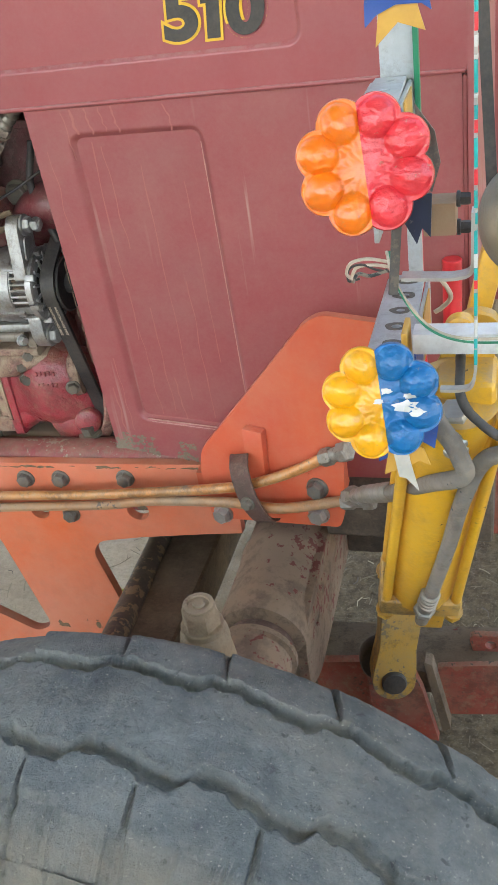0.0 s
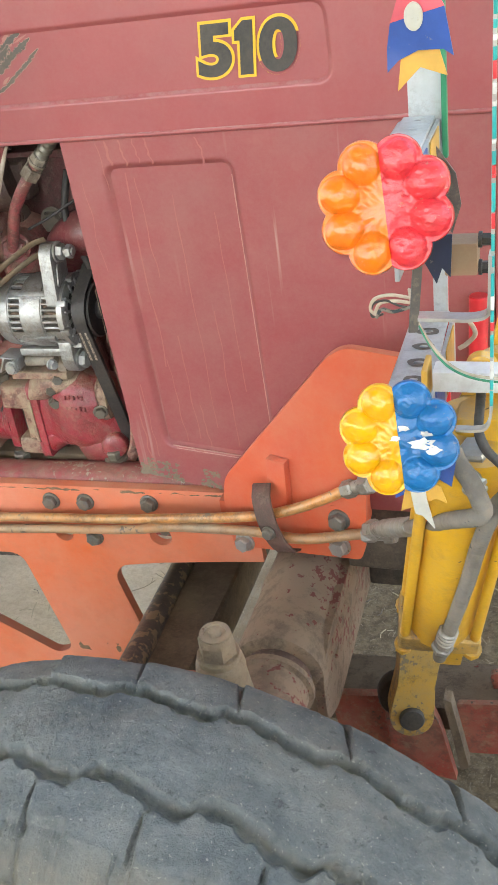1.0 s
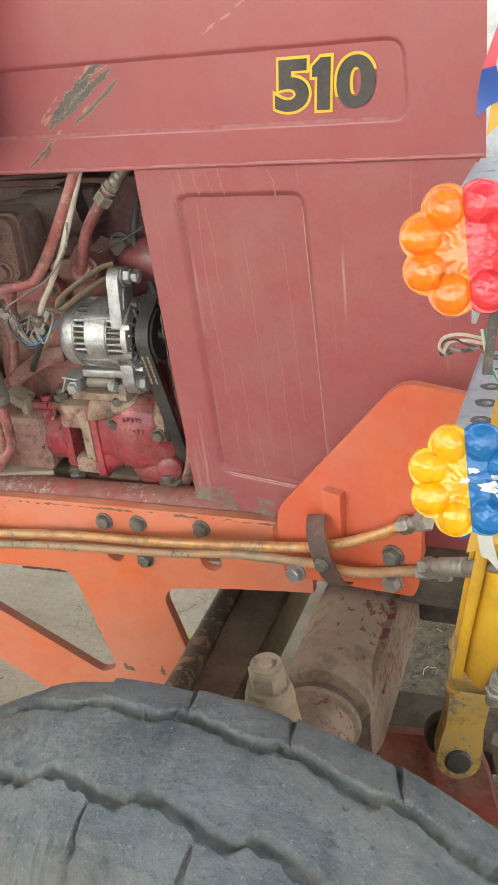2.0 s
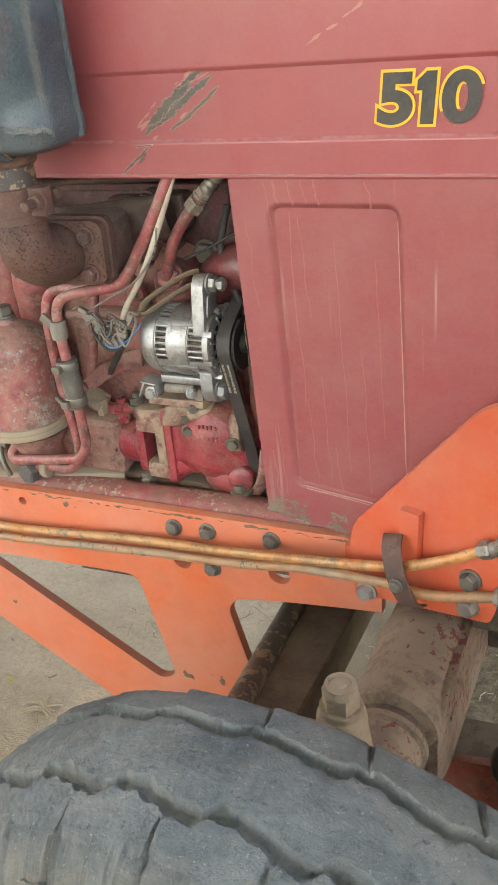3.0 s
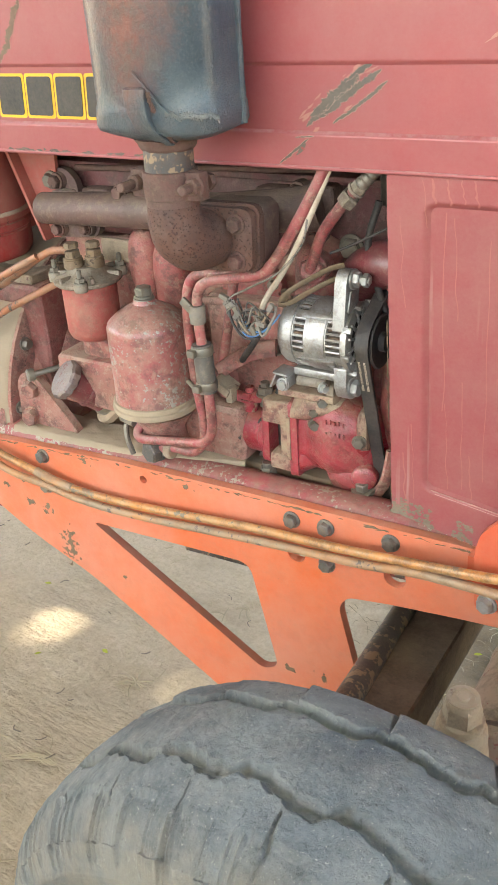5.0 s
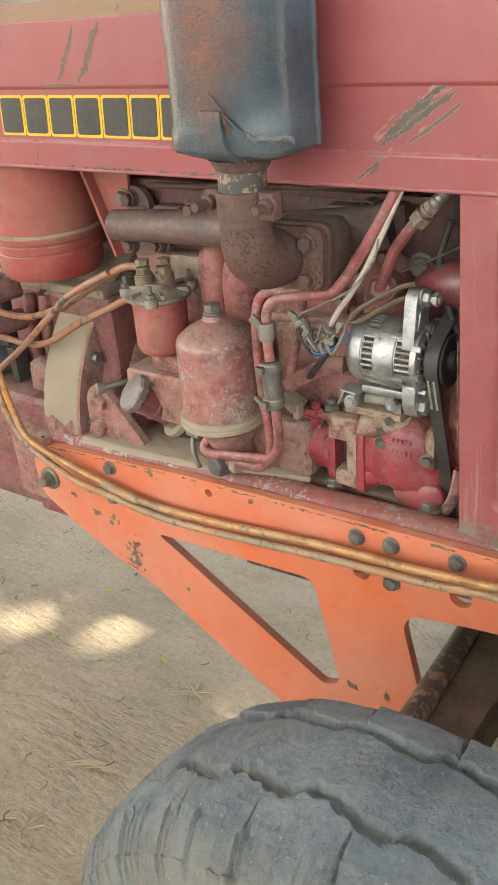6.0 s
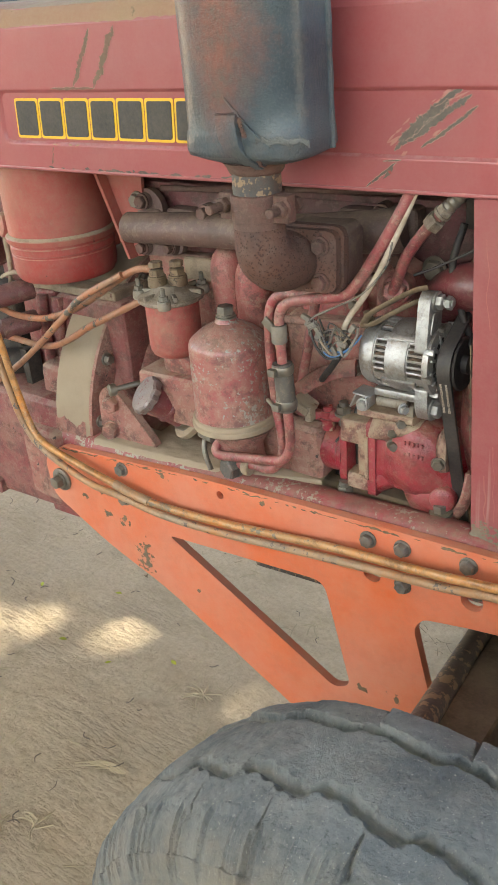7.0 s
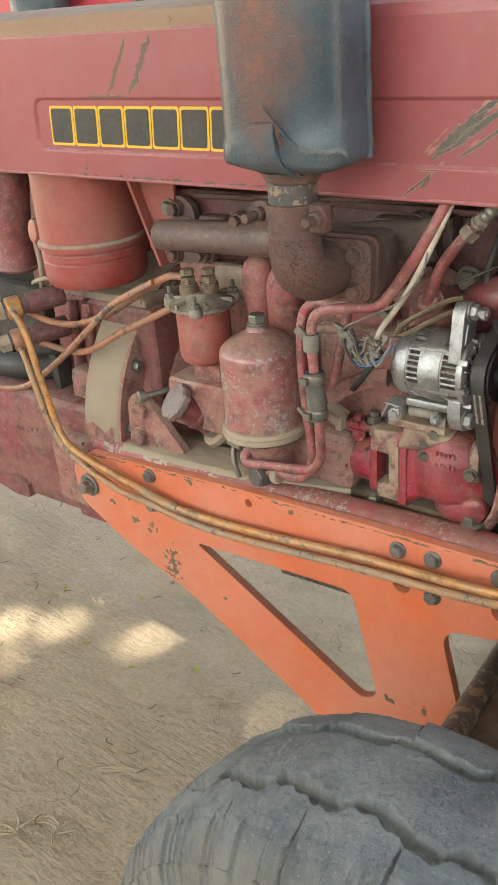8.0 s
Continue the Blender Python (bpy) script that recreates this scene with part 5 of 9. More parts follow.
def build_block():
    blk = empty("engine", (0, 0, 0), tractor)
    blk["label"] = "red four-cylinder diesel engine coated with dust"
    b = bumpy_box((-0.32, 0.33, 0.90), (0.60, 0.36, 0.38), 0.012, 0.003, 18, 4)
    part("block", b, "engine_dusty", blk, smooth=60)
    b = bumpy_box((-0.345, 0.32, 1.145), (0.57, 0.34, 0.10), 0.01, 0.002, 18, 3)
    part("cylinder_head", b, "head_brown", blk)
    b = bumpy_box((-0.345, 0.33, 1.225), (0.56, 0.28, 0.07), 0.016)
    part("rocker_cover", b, "head_brown", blk)
    # ledge between head and cover
    b = bumpy_box((-0.345, 0.165, 1.197), (0.57, 0.05, 0.010), 0.003)
    part("head_gasket_ledge", b, "head_brown", blk)
    b = bumpy_box((-0.205, 0.128, 0.935), (0.25, 0.045, 0.21), 0.020, 0.003, 22, 5)
    part("side_cover", b, "engine_dusty", blk, "dust-filmed red crankcase side", smooth=60)
    b = B()
    tube(b, [(-0.325, 0.106, 1.030), (-0.25, 0.104, 1.036), (-0.17, 0.104, 1.040), (-0.09, 0.106, 1.044)], 0.006, 10, 6, wobble=0.2)
    part("casting_rib", b, "engine_dusty", blk, smooth=60)
    # bulges in the side wall
    for x, w, z0, z1, y in ((-0.435, 0.036, 0.98, 1.10, 0.125), (-0.385, 0.04, 0.94, 1.09, 0.12), (-0.15, 0.05, 0.98, 1.10, 0.125), (-0.02, 0.06, 0.86, 1.12, 0.12), (-0.30, 0.04, 0.80, 0.93, 0.125)):
        b = B()
        tube(b, [(x, y + 0.02, z0), (x, y, z0 + 0.02), (x, y, (z0 + z1) / 2), (x, y, z1 - 0.01), (x, y + 0.02, z1)], w / 2 + 0.008, 16, 5)
        rough_up(b, 0.0015, 40)
        part("casting_bulge", b, "engine", blk, smooth=70)
    # round covers
    for x, z, r in ((-0.262, 1.035, 0.050), (-0.12, 0.965, 0.04), (-0.445, 0.80, 0.05), (-0.305, 0.865, 0.03)):
        b = B()
        lathe(b, (x, 0.155, z), (0, -1, 0), [(r, 0), (r, 0.022), (r * 0.93, 0.027), (r * 0.3, 0.030)], 32)
        part("round_cover", b, "engine", blk, smooth=40)
    # lower crankcase shelf, dusty
    b = bumpy_box((-0.33, 0.125, 0.772), (0.56, 0.06, 0.035), 0.012, 0.002, 30, 3)
    part("crankcase_shelf", b, "dust_smooth", blk, smooth=60)
    b = bumpy_box((-0.29, 0.34, 0.70), (0.60, 0.30, 0.05), 0.02)
    part("oil_pan", b, "engine_dusty", blk)
    # bolts on the block
    for x, y, z, af in ((-0.204, 0.085, 0.981, 0.020), (-0.323, 0.117, 0.807, 0.022), (-0.345, 0.118, 0.790, 0.018), (-0.255, 0.12, 0.79, 0.018), (-0.102, 0.11, 1.122, 0.03), (-0.282, 0.085, 0.904, 0.019),
                        (-0.079, 0.085, 0.790, 0.024), (-0.40, 0.13, 0.80, 0.018), (-0.17, 0.12, 0.795, 0.018), (-0.475, 0.12, 0.86, 0.018), (-0.13, 0.125, 1.02, 0.018), (-0.235, 0.125, 0.965, 0.016)):
        bolt_part(blk, (x, y + 0.012, z), (0, -1, 0), af, 0.014)
    # smaller bolts, studs and brackets that crowd the side of the block
    rnd = random.Random(44)
    for x, z in ((-0.335, 1.115), (-0.27, 1.118), (-0.22, 1.06), (-0.305, 1.075), (-0.155, 0.995), (-0.325, 0.985), (-0.235, 0.885), (-0.215, 0.815), (-0.285, 0.825), (-0.10, 1.075), (-0.055, 1.065), (-0.045, 0.965), (-0.04, 0.93), (-0.43, 0.845), (-0.455, 0.905)):
        y = 0.128 + rnd.uniform(-0.012, 0.006)
        b = B()
        lathe(b, (x, y + 0.014, z), (0, -1, 0), [(0.013, 0), (0.0135, 0.002), (0.0125, 0.012), (0.010, 0.013)], 18)
        lug = part("bolt_boss", b, "engine", blk, smooth=40)
        bolt_part(lug, (x, y + 0.002, z), (0.1, -1, 0.1), rnd.uniform(0.014, 0.021), 0.012)
    for x, z, w, h, a in ((-0.305, 1.02, 0.05, 0.016, 0.4), (-0.20, 0.93, 0.06, 0.018, -0.3), (-0.065, 1.00, 0.035, 0.05, 0.1), (-0.34, 0.90, 0.03, 0.06, 0.1)):
        b = B()
        box(b, (x, 0.118, z), (w, 0.014, h), Matrix.Rotation(a, 3, "Y"), 0.004)
        rough_up(b, 0.001, 50)
        part("bracket", b, "engine", blk, smooth=40)
    for pts in ([(-0.33, 0.10, 0.80), (-0.30, 0.085, 0.83), (-0.24, 0.08, 0.86), (-0.21, 0.09, 0.90), (-0.20, 0.11, 0.95)], [(-0.05, 0.09, 1.19), (-0.06, 0.08, 1.14), (-0.045, 0.075, 1.09), (-0.03, 0.08, 1.04), (-0.02, 0.09, 0.97)]):
        b = B()
        tube(b, pts, 0.0045, 10, 6)
        part("small_hose", b, "rubber", blk, "black rubber hose", smooth=60)
    # thermostat pipe and water elbow behind the alternator
    b = B()
    tube(b, [(-0.10, 0.15, 1.03), (-0.085, 0.11, 1.085), (-0.045, 0.09, 1.115), (0.0, 0.09, 1.115), (0.05, 0.09, 1.11)], 0.029, 20, 6)
    part("water_elbow", b, "red_wet", blk, "red coolant elbow", smooth=60)
    b = bumpy_box((0.0, 0.085, 1.125), (0.03, 0.06, 0.075), 0.006)
    part("elbow_flange", b, "red_wet", blk)
    # dark radiator core and fan shroud behind the side panel
    b = bumpy_box((0.20, 0.30, 1.00), (0.10, 0.46, 0.40), 0.01)
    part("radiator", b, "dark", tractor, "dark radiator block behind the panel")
    b = bumpy_box((0.03, 0.22, 0.95), (0.02, 0.12, 0.36), 0.004)
    part("fan_blade", b, "rubber", tractor, "black fan blade")
    # added near-black block stands in for the shaded gap behind the hose
    b = bumpy_box((-0.03, 0.13, 1.205), (0.05, 0.06, 0.05), 0.006)
    part("rear_bracket", b, "dark", blk)
    # added far backing wall of the bay so that no daylight shows through
    b = bumpy_box((-0.60, 0.585, 1.0), (2.1, 0.01, 0.5), 0.002)
    part("far_backing_panel", b, "panel", tractor, "red backing panel added across the far side")
    return blk


engine = build_block()


def build_manifold():
    mf = empty("exhaust_manifold", (0, 0, 0), tractor)
    mf["label"] = "dull rust-brown exhaust manifold"
    b = B()
    tube(b, [(-0.600, 0.100, 1.140), (-0.50, 0.098, 1.146), (-0.36, 0.098, 1.152), (-0.27, 0.096, 1.158), (-0.16, 0.10, 1.170), (-0.135, 0.105, 1.174)], 0.024, 20, 6,
         radii=lambda t: 0.023 + 0.006 * t)
    rough_up(b, 0.0008, 60)
    part("log", b, "manifold", mf, smooth=60)
    for x, z in ((-0.575, 1.142), (-0.515, 1.145), (-0.40, 1.15), (-0.215, 1.165), (-0.15, 1.172)):
        b = bumpy_box((x, 0.132, z), (0.05, 0.03, 0.048), 0.008)
        part("port_flange", b, "manifold", mf)
    for x, y, z, af in ((-0.5790, 0.112, 1.1775, 0.022), (-0.590, 0.112, 1.1065, 0.020), (-0.5345, 0.112, 1.1110, 0.017), (-0.4430, 0.092, 1.1740, 0.021), (-0.345, 0.10, 1.186, 0.019), (-0.172, 0.112, 1.1890, 0.021), (-0.150, 0.115, 1.130, 0.019)):
        b = B()
        lathe(b, (x, y + 0.016, z), (0, -1, 0), [(0.0125, 0), (0.0125, 0.011), (0.0110, 0.015)], 18)
        part("lug", b, "manifold", mf, smooth=40)
        bolt_part(mf, (x, y + 0.002, z), (0, -1, 0), af, 0.013, "rust")
    # end plate with its rounded corners
    b = B()
    slab(b, rounded([(-0.612, 1.090), (-0.560, 1.094), (-0.520, 1.098), (-0.512, 1.122), (-0.548, 1.130), (-0.548, 1.178), (-0.568, 1.196), (-0.596, 1.194)], 0.012), [], xz(0.122), 0.012)
    part("end_plate", b, "manifold", mf, bevel=0.002)
    # rusty lifted heat-shield lip above the log
    b = B()
    tube(b, [(-0.55, 0.128, 1.196), (-0.45, 0.126, 1.200), (-0.35, 0.126, 1.205), (-0.14, 0.128, 1.213)], 0.0045, 8, 6, wobble=0.3)
    part("gasket_lip", b, "rust", mf, smooth=60)
    # outlet flange and elbow, pitted by rust
    for y, grow, mat, nm in ((-0.014, 0.0, "pitted", "outlet_flange"), (-0.0025, 0.003, "pitted", "outlet_gasket"), (0.0055, 0.0005, "manifold", "outlet_neck")):
        b = B()
        slab(b, rounded([(-0.255 - grow, 1.119 - grow), (-0.163 + grow, 1.122 - grow), (-0.159 + grow, 1.197 + grow), (-0.250 - grow, 1.196 + grow)], 0.016, 7), [], xz(y), 0.0105 if nm != "outlet_neck" else 0.040)
        bmesh.ops.subdivide_edges(b, edges=b.edges, cuts=1)
        rough_up(b, 0.0012, 120)
        part(nm, b, mat, mf, "layered rusty outlet flange" if y < 0 else "", bevel=0.0016)
    for x, z in ((-0.181, 1.179), (-0.183, 1.135)):
        bolt_part(mf, (x, -0.014, z), (0, -1, 0), 0.021, 0.012, "rust")
    b = B()
    tube(b, [(-0.2225, 0.0, 1.160), (-0.2225, -0.022, 1.1605), (-0.2230, -0.044, 1.164), (-0.2240, -0.062, 1.175), (-0.2245, -0.070, 1.194), (-0.2245, -0.070, 1.226)], 0.030, 32, 9,
         radii=lambda t: 0.0345 - 0.0060 * max(0.0, t - 0.45) / 0.55)
    rough_up(b, 0.0010, 70)
    part("elbow", b, "pitted", mf, "pitted rusty exhaust elbow", smooth=70)


build_manifold()


def build_muffler():
    mu = empty("muffler", (0, 0, 0), tractor)
    mu["label"] = "scorched blue-black oval exhaust muffler"
    cx, cy, ax_, by = -0.2175, -0.066, 0.081, 0.053
    seg = 64
    b = B()

    def ring(z, s, k=3.2, ox=0.0):
        out = []
        for i in range(seg):
            t = 2 * math.pi * i / seg
            c, s_ = math.cos(t), math.sin(t)
            x = ax_ * s * math.copysign(abs(c) ** (2 / k), c)
            y = by * s * math.copysign(abs(s_) ** (2 / k), s_)
            dent = 0.002 * noise.noise(Vector((x * 18, y * 18, z * 14)))
            out.append(b.verts.new((cx + ox + x * (1 + dent * 6), cy + y * (1 + dent * 6), z + 0.003 * noise.noise(Vector((x * 25, y * 25, 3))) * (z < 1.31))))
        return out

    rings = [ring(1.283, 0.36, 2.0), ring(1.286, 0.62, 2.6), ring(1.290, 0.78, 3.2), ring(1.2950, 0.950, 4.0), ring(1.3005, 0.984, 4.0), ring(1.3120, 0.994, 3.6), ring(1.3145, 1.000, 3.4), ring(1.3180, 0.996, 3.4), ring(1.3215, 0.985), ring(1.35, 0.985), ring(1.40, 0.985),
             ring(1.46, 0.985), ring(1.54, 0.985), ring(1.62, 0.985), ring(1.64, 0.9), ring(1.65, 0.5)]
    for r0, r1 in zip(rings, rings[1:]):
        for k in range(seg):
            b.faces.new((r0[k], r0[(k + 1) % seg], r1[(k + 1) % seg], r1[k]))
    b.faces.new(rings[0][::-1])
    b.faces.new(rings[-1])
    part("shell", b, "muffler", mu, smooth=50)
    # strap welded on the shell and bent in under it
    b = B()
    front = cy - by - 0.001
    pts = [(-0.2205, front, 1.339, 0.0142), (-0.2195, front - 0.001, 1.326, 0.0140), (-0.2165, front - 0.001, 1.312, 0.0125), (-0.2130, front + 0.002, 1.302, 0.0115), (-0.2085, front + 0.010, 1.292, 0.0105), (-0.2055, front + 0.018, 1.286, 0.0098), (-0.2035, front + 0.026, 1.280, 0.0090)]
    path = smooth_path([p[:3] for p in pts], 5)
    prev = None
    for i, q in enumerate(path):
        w = np.interp(i / (len(path) - 1), np.linspace(0, 1, len(pts)), [p[3] for p in pts]) + 0.0010 * noise.noise(Vector((i * 0.4, 0, 0)))
        ring4 = [b.verts.new(q + Vector(o)) for o in ((-w, -0.0028, 0), (w, -0.0042, 0.001), (w, 0.006, 0.004), (-w, 0.006, 0.003))]
        if prev:
            for k in range(4):
                b.faces.new((prev[k], prev[(k + 1) % 4], ring4[(k + 1) % 4], ring4[k]))
        else:
            b.faces.new(ring4)
        prev = ring4
    b.faces.new(prev[::-1])
    part("strap", b, "muffler", mu, "bent steel strap on the muffler", bevel=0.001)
    b = B()
    tube(b, [(-0.2215, front + 0.0004, 1.356), (-0.2080, front, 1.342), (-0.1930, front, 1.327), (-0.1800, front + 0.001, 1.3165)], 0.0013, 8, 8, wobble=0.3)
    part("crease", b, "muffler", mu, smooth=70)
    # crust of weld along the foot of the shell and beside the strap
    rnd = random.Random(61)
    for n, span, mat, lab in ((420, (lambda u: Vector((-0.186 + 0.064 * u, front + 0.0018 + 0.010 * max(0, u - 0.8), 1.3145 + rnd.gauss(0, 0.0016) + 0.0015 * math.sin(u * 17)))), "weld_grey", "lumpy pale weld crust"),
                              (150, (lambda u: Vector((-0.280 + 0.030 * u, front + 0.020 - 0.016 * u, 1.3125 + rnd.gauss(0, 0.0016)))), "weld_grey", ""),
                              (260, (lambda u: Vector((-0.2045 + 0.013 * u + rnd.gauss(0, 0.0014), front - 0.001 + 0.018 * u * u, 1.337 - 0.052 * u))), "rust", "dark lumpy weld beside the strap")):
        b = B()
        for k in range(n):
            p = span((k + rnd.random()) / n)
            bmesh.ops.create_icosphere(b, subdivisions=1, radius=rnd.uniform(0.0006, 0.0015), matrix=Matrix.Translation(p) @ Matrix.Diagonal((rnd.uniform(0.8, 1.5), 0.6, rnd.uniform(0.7, 1.1), 1)))
        part("weld_bead", b, mat, mu, lab, smooth=70)
    b = B()
    tube(b, [(-0.2245, -0.071, 1.215), (-0.2245, -0.071, 1.245), (-0.2235, -0.071, 1.290)], 0.0275, 28, 4)
    part("inlet_pipe", b, "muffler_pipe", mu, "blue-black inlet pipe with rusty rim", smooth=60)
    b = B()
    lathe(b, (-0.2235, -0.071, 1.272), (0, 0, 1), [(0.0276, 0), (0.0295, 0.002), (0.0312, 0.005), (0.0318, 0.008), (0.0340, 0.011), (0.0365, 0.014)], 48)
    rough_up(b, 0.0020, 90)
    part("weld_collar", b, "rust", mu, "lumpy welded rusty collar", smooth=60)
    b = B()
    tube(b, [(cx + ax_ * 0.984, cy + by * 0.30, z) for z in (1.297, 1.34, 1.42, 1.52, 1.62)], 0.0042, 8, 5, wobble=0.25, flat=(1.0, 0.45))
    part("seam", b, "muffler", mu, "folded lengthwise seam of the muffler", smooth=60)
    b = B()
    lathe(b, (-0.2245, -0.071, 1.221), (0, 0, 1), [(0.0290, -0.008), (0.0298, -0.006), (0.0298, 0), (0.0308, 0.001), (0.0308, 0.029), (0.0295, 0.030)], 32)
    for s in (-1, 1):
        box(b, (-0.2245 + s * 0.036, -0.074, 1.2355), (0.022, 0.016, 0.030), None, 0.0015)
    part("clamp", b, "rust", mu, "rusty pipe clamp")
    for s in (-1, 1):
        x = -0.2245 + s * 0.039
        b = B()
        hexbolt(b, (x, -0.079, 1.2365), (0, -1, 0), 0.0165, 0.011, 1.25, 0.2)
        cyl(b, (x, -0.09, 1.2365), (x, -0.106 - 0.006 * (s < 0), 1.2365), 0.0055, seg=14, bev=0.001)
        hexbolt(b, (x, -0.063, 1.2365), (0, 1, 0), 0.017, 0.012, 0, 0.2)
        part("clamp_bolt", b, "rust", mu, smooth=25)


build_muffler()


def build_fuel_filter():
    c = Vector((-0.497, 0.062, 0))
    f = empty("fuel_filter", (0, 0, 0), tractor)
    f["label"] = "red fuel filter with a dusty alloy lid"
    b = B()
    lathe(b, (c.x, c.y, 0.968), (0, 0, 1), [(0.030, 0), (0.036, 0.004), (0.0395, 0.012), (0.040, 0.020), (0.040, 0.085), (0.042, 0.087)], 40)
    part("bowl", b, "fuel_red", f, "smooth red filter bowl", smooth=40)
    b = B()
    lathe(b, (c.x, c.y, 1.052), (0, 0, 1), [(0.047, 0), (0.0495, 0.002), (0.0495, 0.0065), (0.0470, 0.0085), (0.034, 0.012), (0.026, 0.020), (0.022, 0.024)], 40)
    for a in (200, 300, 60):
        t = radians(a)
        lathe(b, (c.x + 0.050 * math.cos(t), c.y + 0.050 * math.sin(t), 1.0515), (0, 0, 1), [(0.0090, 0), (0.0100, 0.002), (0.0100, 0.0105), (0.0088, 0.0125)], 18)
    lid = part("lid", b, "lid_alloy", f, "dusty cast alloy lid with ribs", smooth=40)
    for k in range(6):
        t = radians(60 * k + 20)
        b = B()
        box(b, (c.x + 0.032 * math.cos(t), c.y + 0.032 * math.sin(t), 1.0635), (0.034, 0.006, 0.008), Matrix.Rotation(t, 3, "Z"), 0.002)
        part("lid_rib", b, "lid_alloy", lid)
    for a in (200, 300, 60):
        t = radians(a)
        b = B()
        x, y = c.x + 0.050 * math.cos(t), c.y + 0.050 * math.sin(t)
        hexbolt(b, (x, y, 1.0635), (0, 0, 1), 0.0125, 0.008, 1.25, 0.3)
        cyl(b, (x, y, 1.070), (x, y, 1.083), 0.0034, seg=10, bev=0.0008)
        part("stud", b, "bolt", f, smooth=25)
    for dx, dy in ((-0.012, -0.012), (0.014, 0.004)):
        b = B()
        x, y = c.x + dx, c.y + dy
        lathe(b, (x, y, 1.074), (0, 0, 1), [(0.014, 0), (0.014, 0.012), (0.012, 0.014)], 20)
        hexbolt(b, (x, y, 1.086), (0, 0, 1), 0.021, 0.013, 1.1, 0.5)
        hexbolt(b, (x, y, 1.100), (0, 0, 1), 0.018, 0.010, 0, 0.1)
        part("banjo_bolt", b, "brass_nut", f, smooth=25)
    b = bumpy_box((c.x + 0.03, 0.125, 1.08), (0.10, 0.012, 0.035), 0.006)
    part("bracket", b, "dusty", f)
    bolt_part(f, (c.x + 0.048, 0.118, 1.083), (0, -1, 0), 0.018, 0.010)
    # square foot casting under the bowl
    b = B()
    box(b, (c.x, 0.085, 0.955), (0.056, 0.06, 0.045), None, 0.01)
    part("neck", b, "engine_dusty", f)
    b = bumpy_box((c.x - 0.012, 0.088, 0.895), (0.118, 0.10, 0.080), 0.010, 0.002, 30, 2)
    part("foot_casting", b, "engine_dusty", f)


build_fuel_filter()


def build_oil_filter():
    x, y = -0.376, 0.037
    f = empty("oil_filter", (0, 0, 0), tractor)
    f["label"] = "chipped red centrifugal oil filter housing"
    b = B()
    lathe(b, (x, y, 0.902), (0, 0, 1), [(0.0578, 0), (0.0578, 0.004), (0.0568, 0.008), (0.0568, 0.106), (0.0562, 0.1110), (0.0545, 0.1155), (0.0510, 0.1190), (0.042, 0.1265), (0.031, 0.1335), (0.021, 0.1385), (0.0165, 0.1405), (0.0145, 0.1460), (0.0125, 0.1465)], 64)
    part("housing", b, "red_filter", f, smooth=45)
    b = B()
    lathe(b, (x, y, 0.889), (0, 0, 1), [(0.054, -0.002), (0.0615, 0.000), (0.0630, 0.003), (0.0630, 0.008), (0.0605, 0.0095), (0.0600, 0.0115), (0.0612, 0.0125), (0.0606, 0.0155), (0.0585, 0.0165)], 64)
    part("base_ring", b, "dust_smooth", f, "dust-covered base ring", smooth=40)
    b = B()
    lathe(b, (x, y, 1.047), (0, 0, 1), [(0.0145, 0), (0.0145, 0.003), (0.0125, 0.004)], 24)
    hexbolt(b, (x, y, 1.050), (0, 0, 1), 0.021, 0.015, 1.1, 0.25)
    part("top_nut", b, "bolt", f, smooth=25)
    b = B()
    lathe(b, (x, y + 0.01, 0.82), (0, 0, 1), [(0.034, 0), (0.032, 0.03), (0.044, 0.05), (0.05, 0.058)], 28)
    rough_up(b, 0.001, 40)
    part("pedestal", b, "engine_dusty", f, smooth=50)
    b = bumpy_box((x + 0.02, 0.112, 0.845), (0.21, 0.09, 0.085), 0.016, 0.002, 30, 3)
    part("pedestal_block", b, "engine_dusty", f)


build_oil_filter()


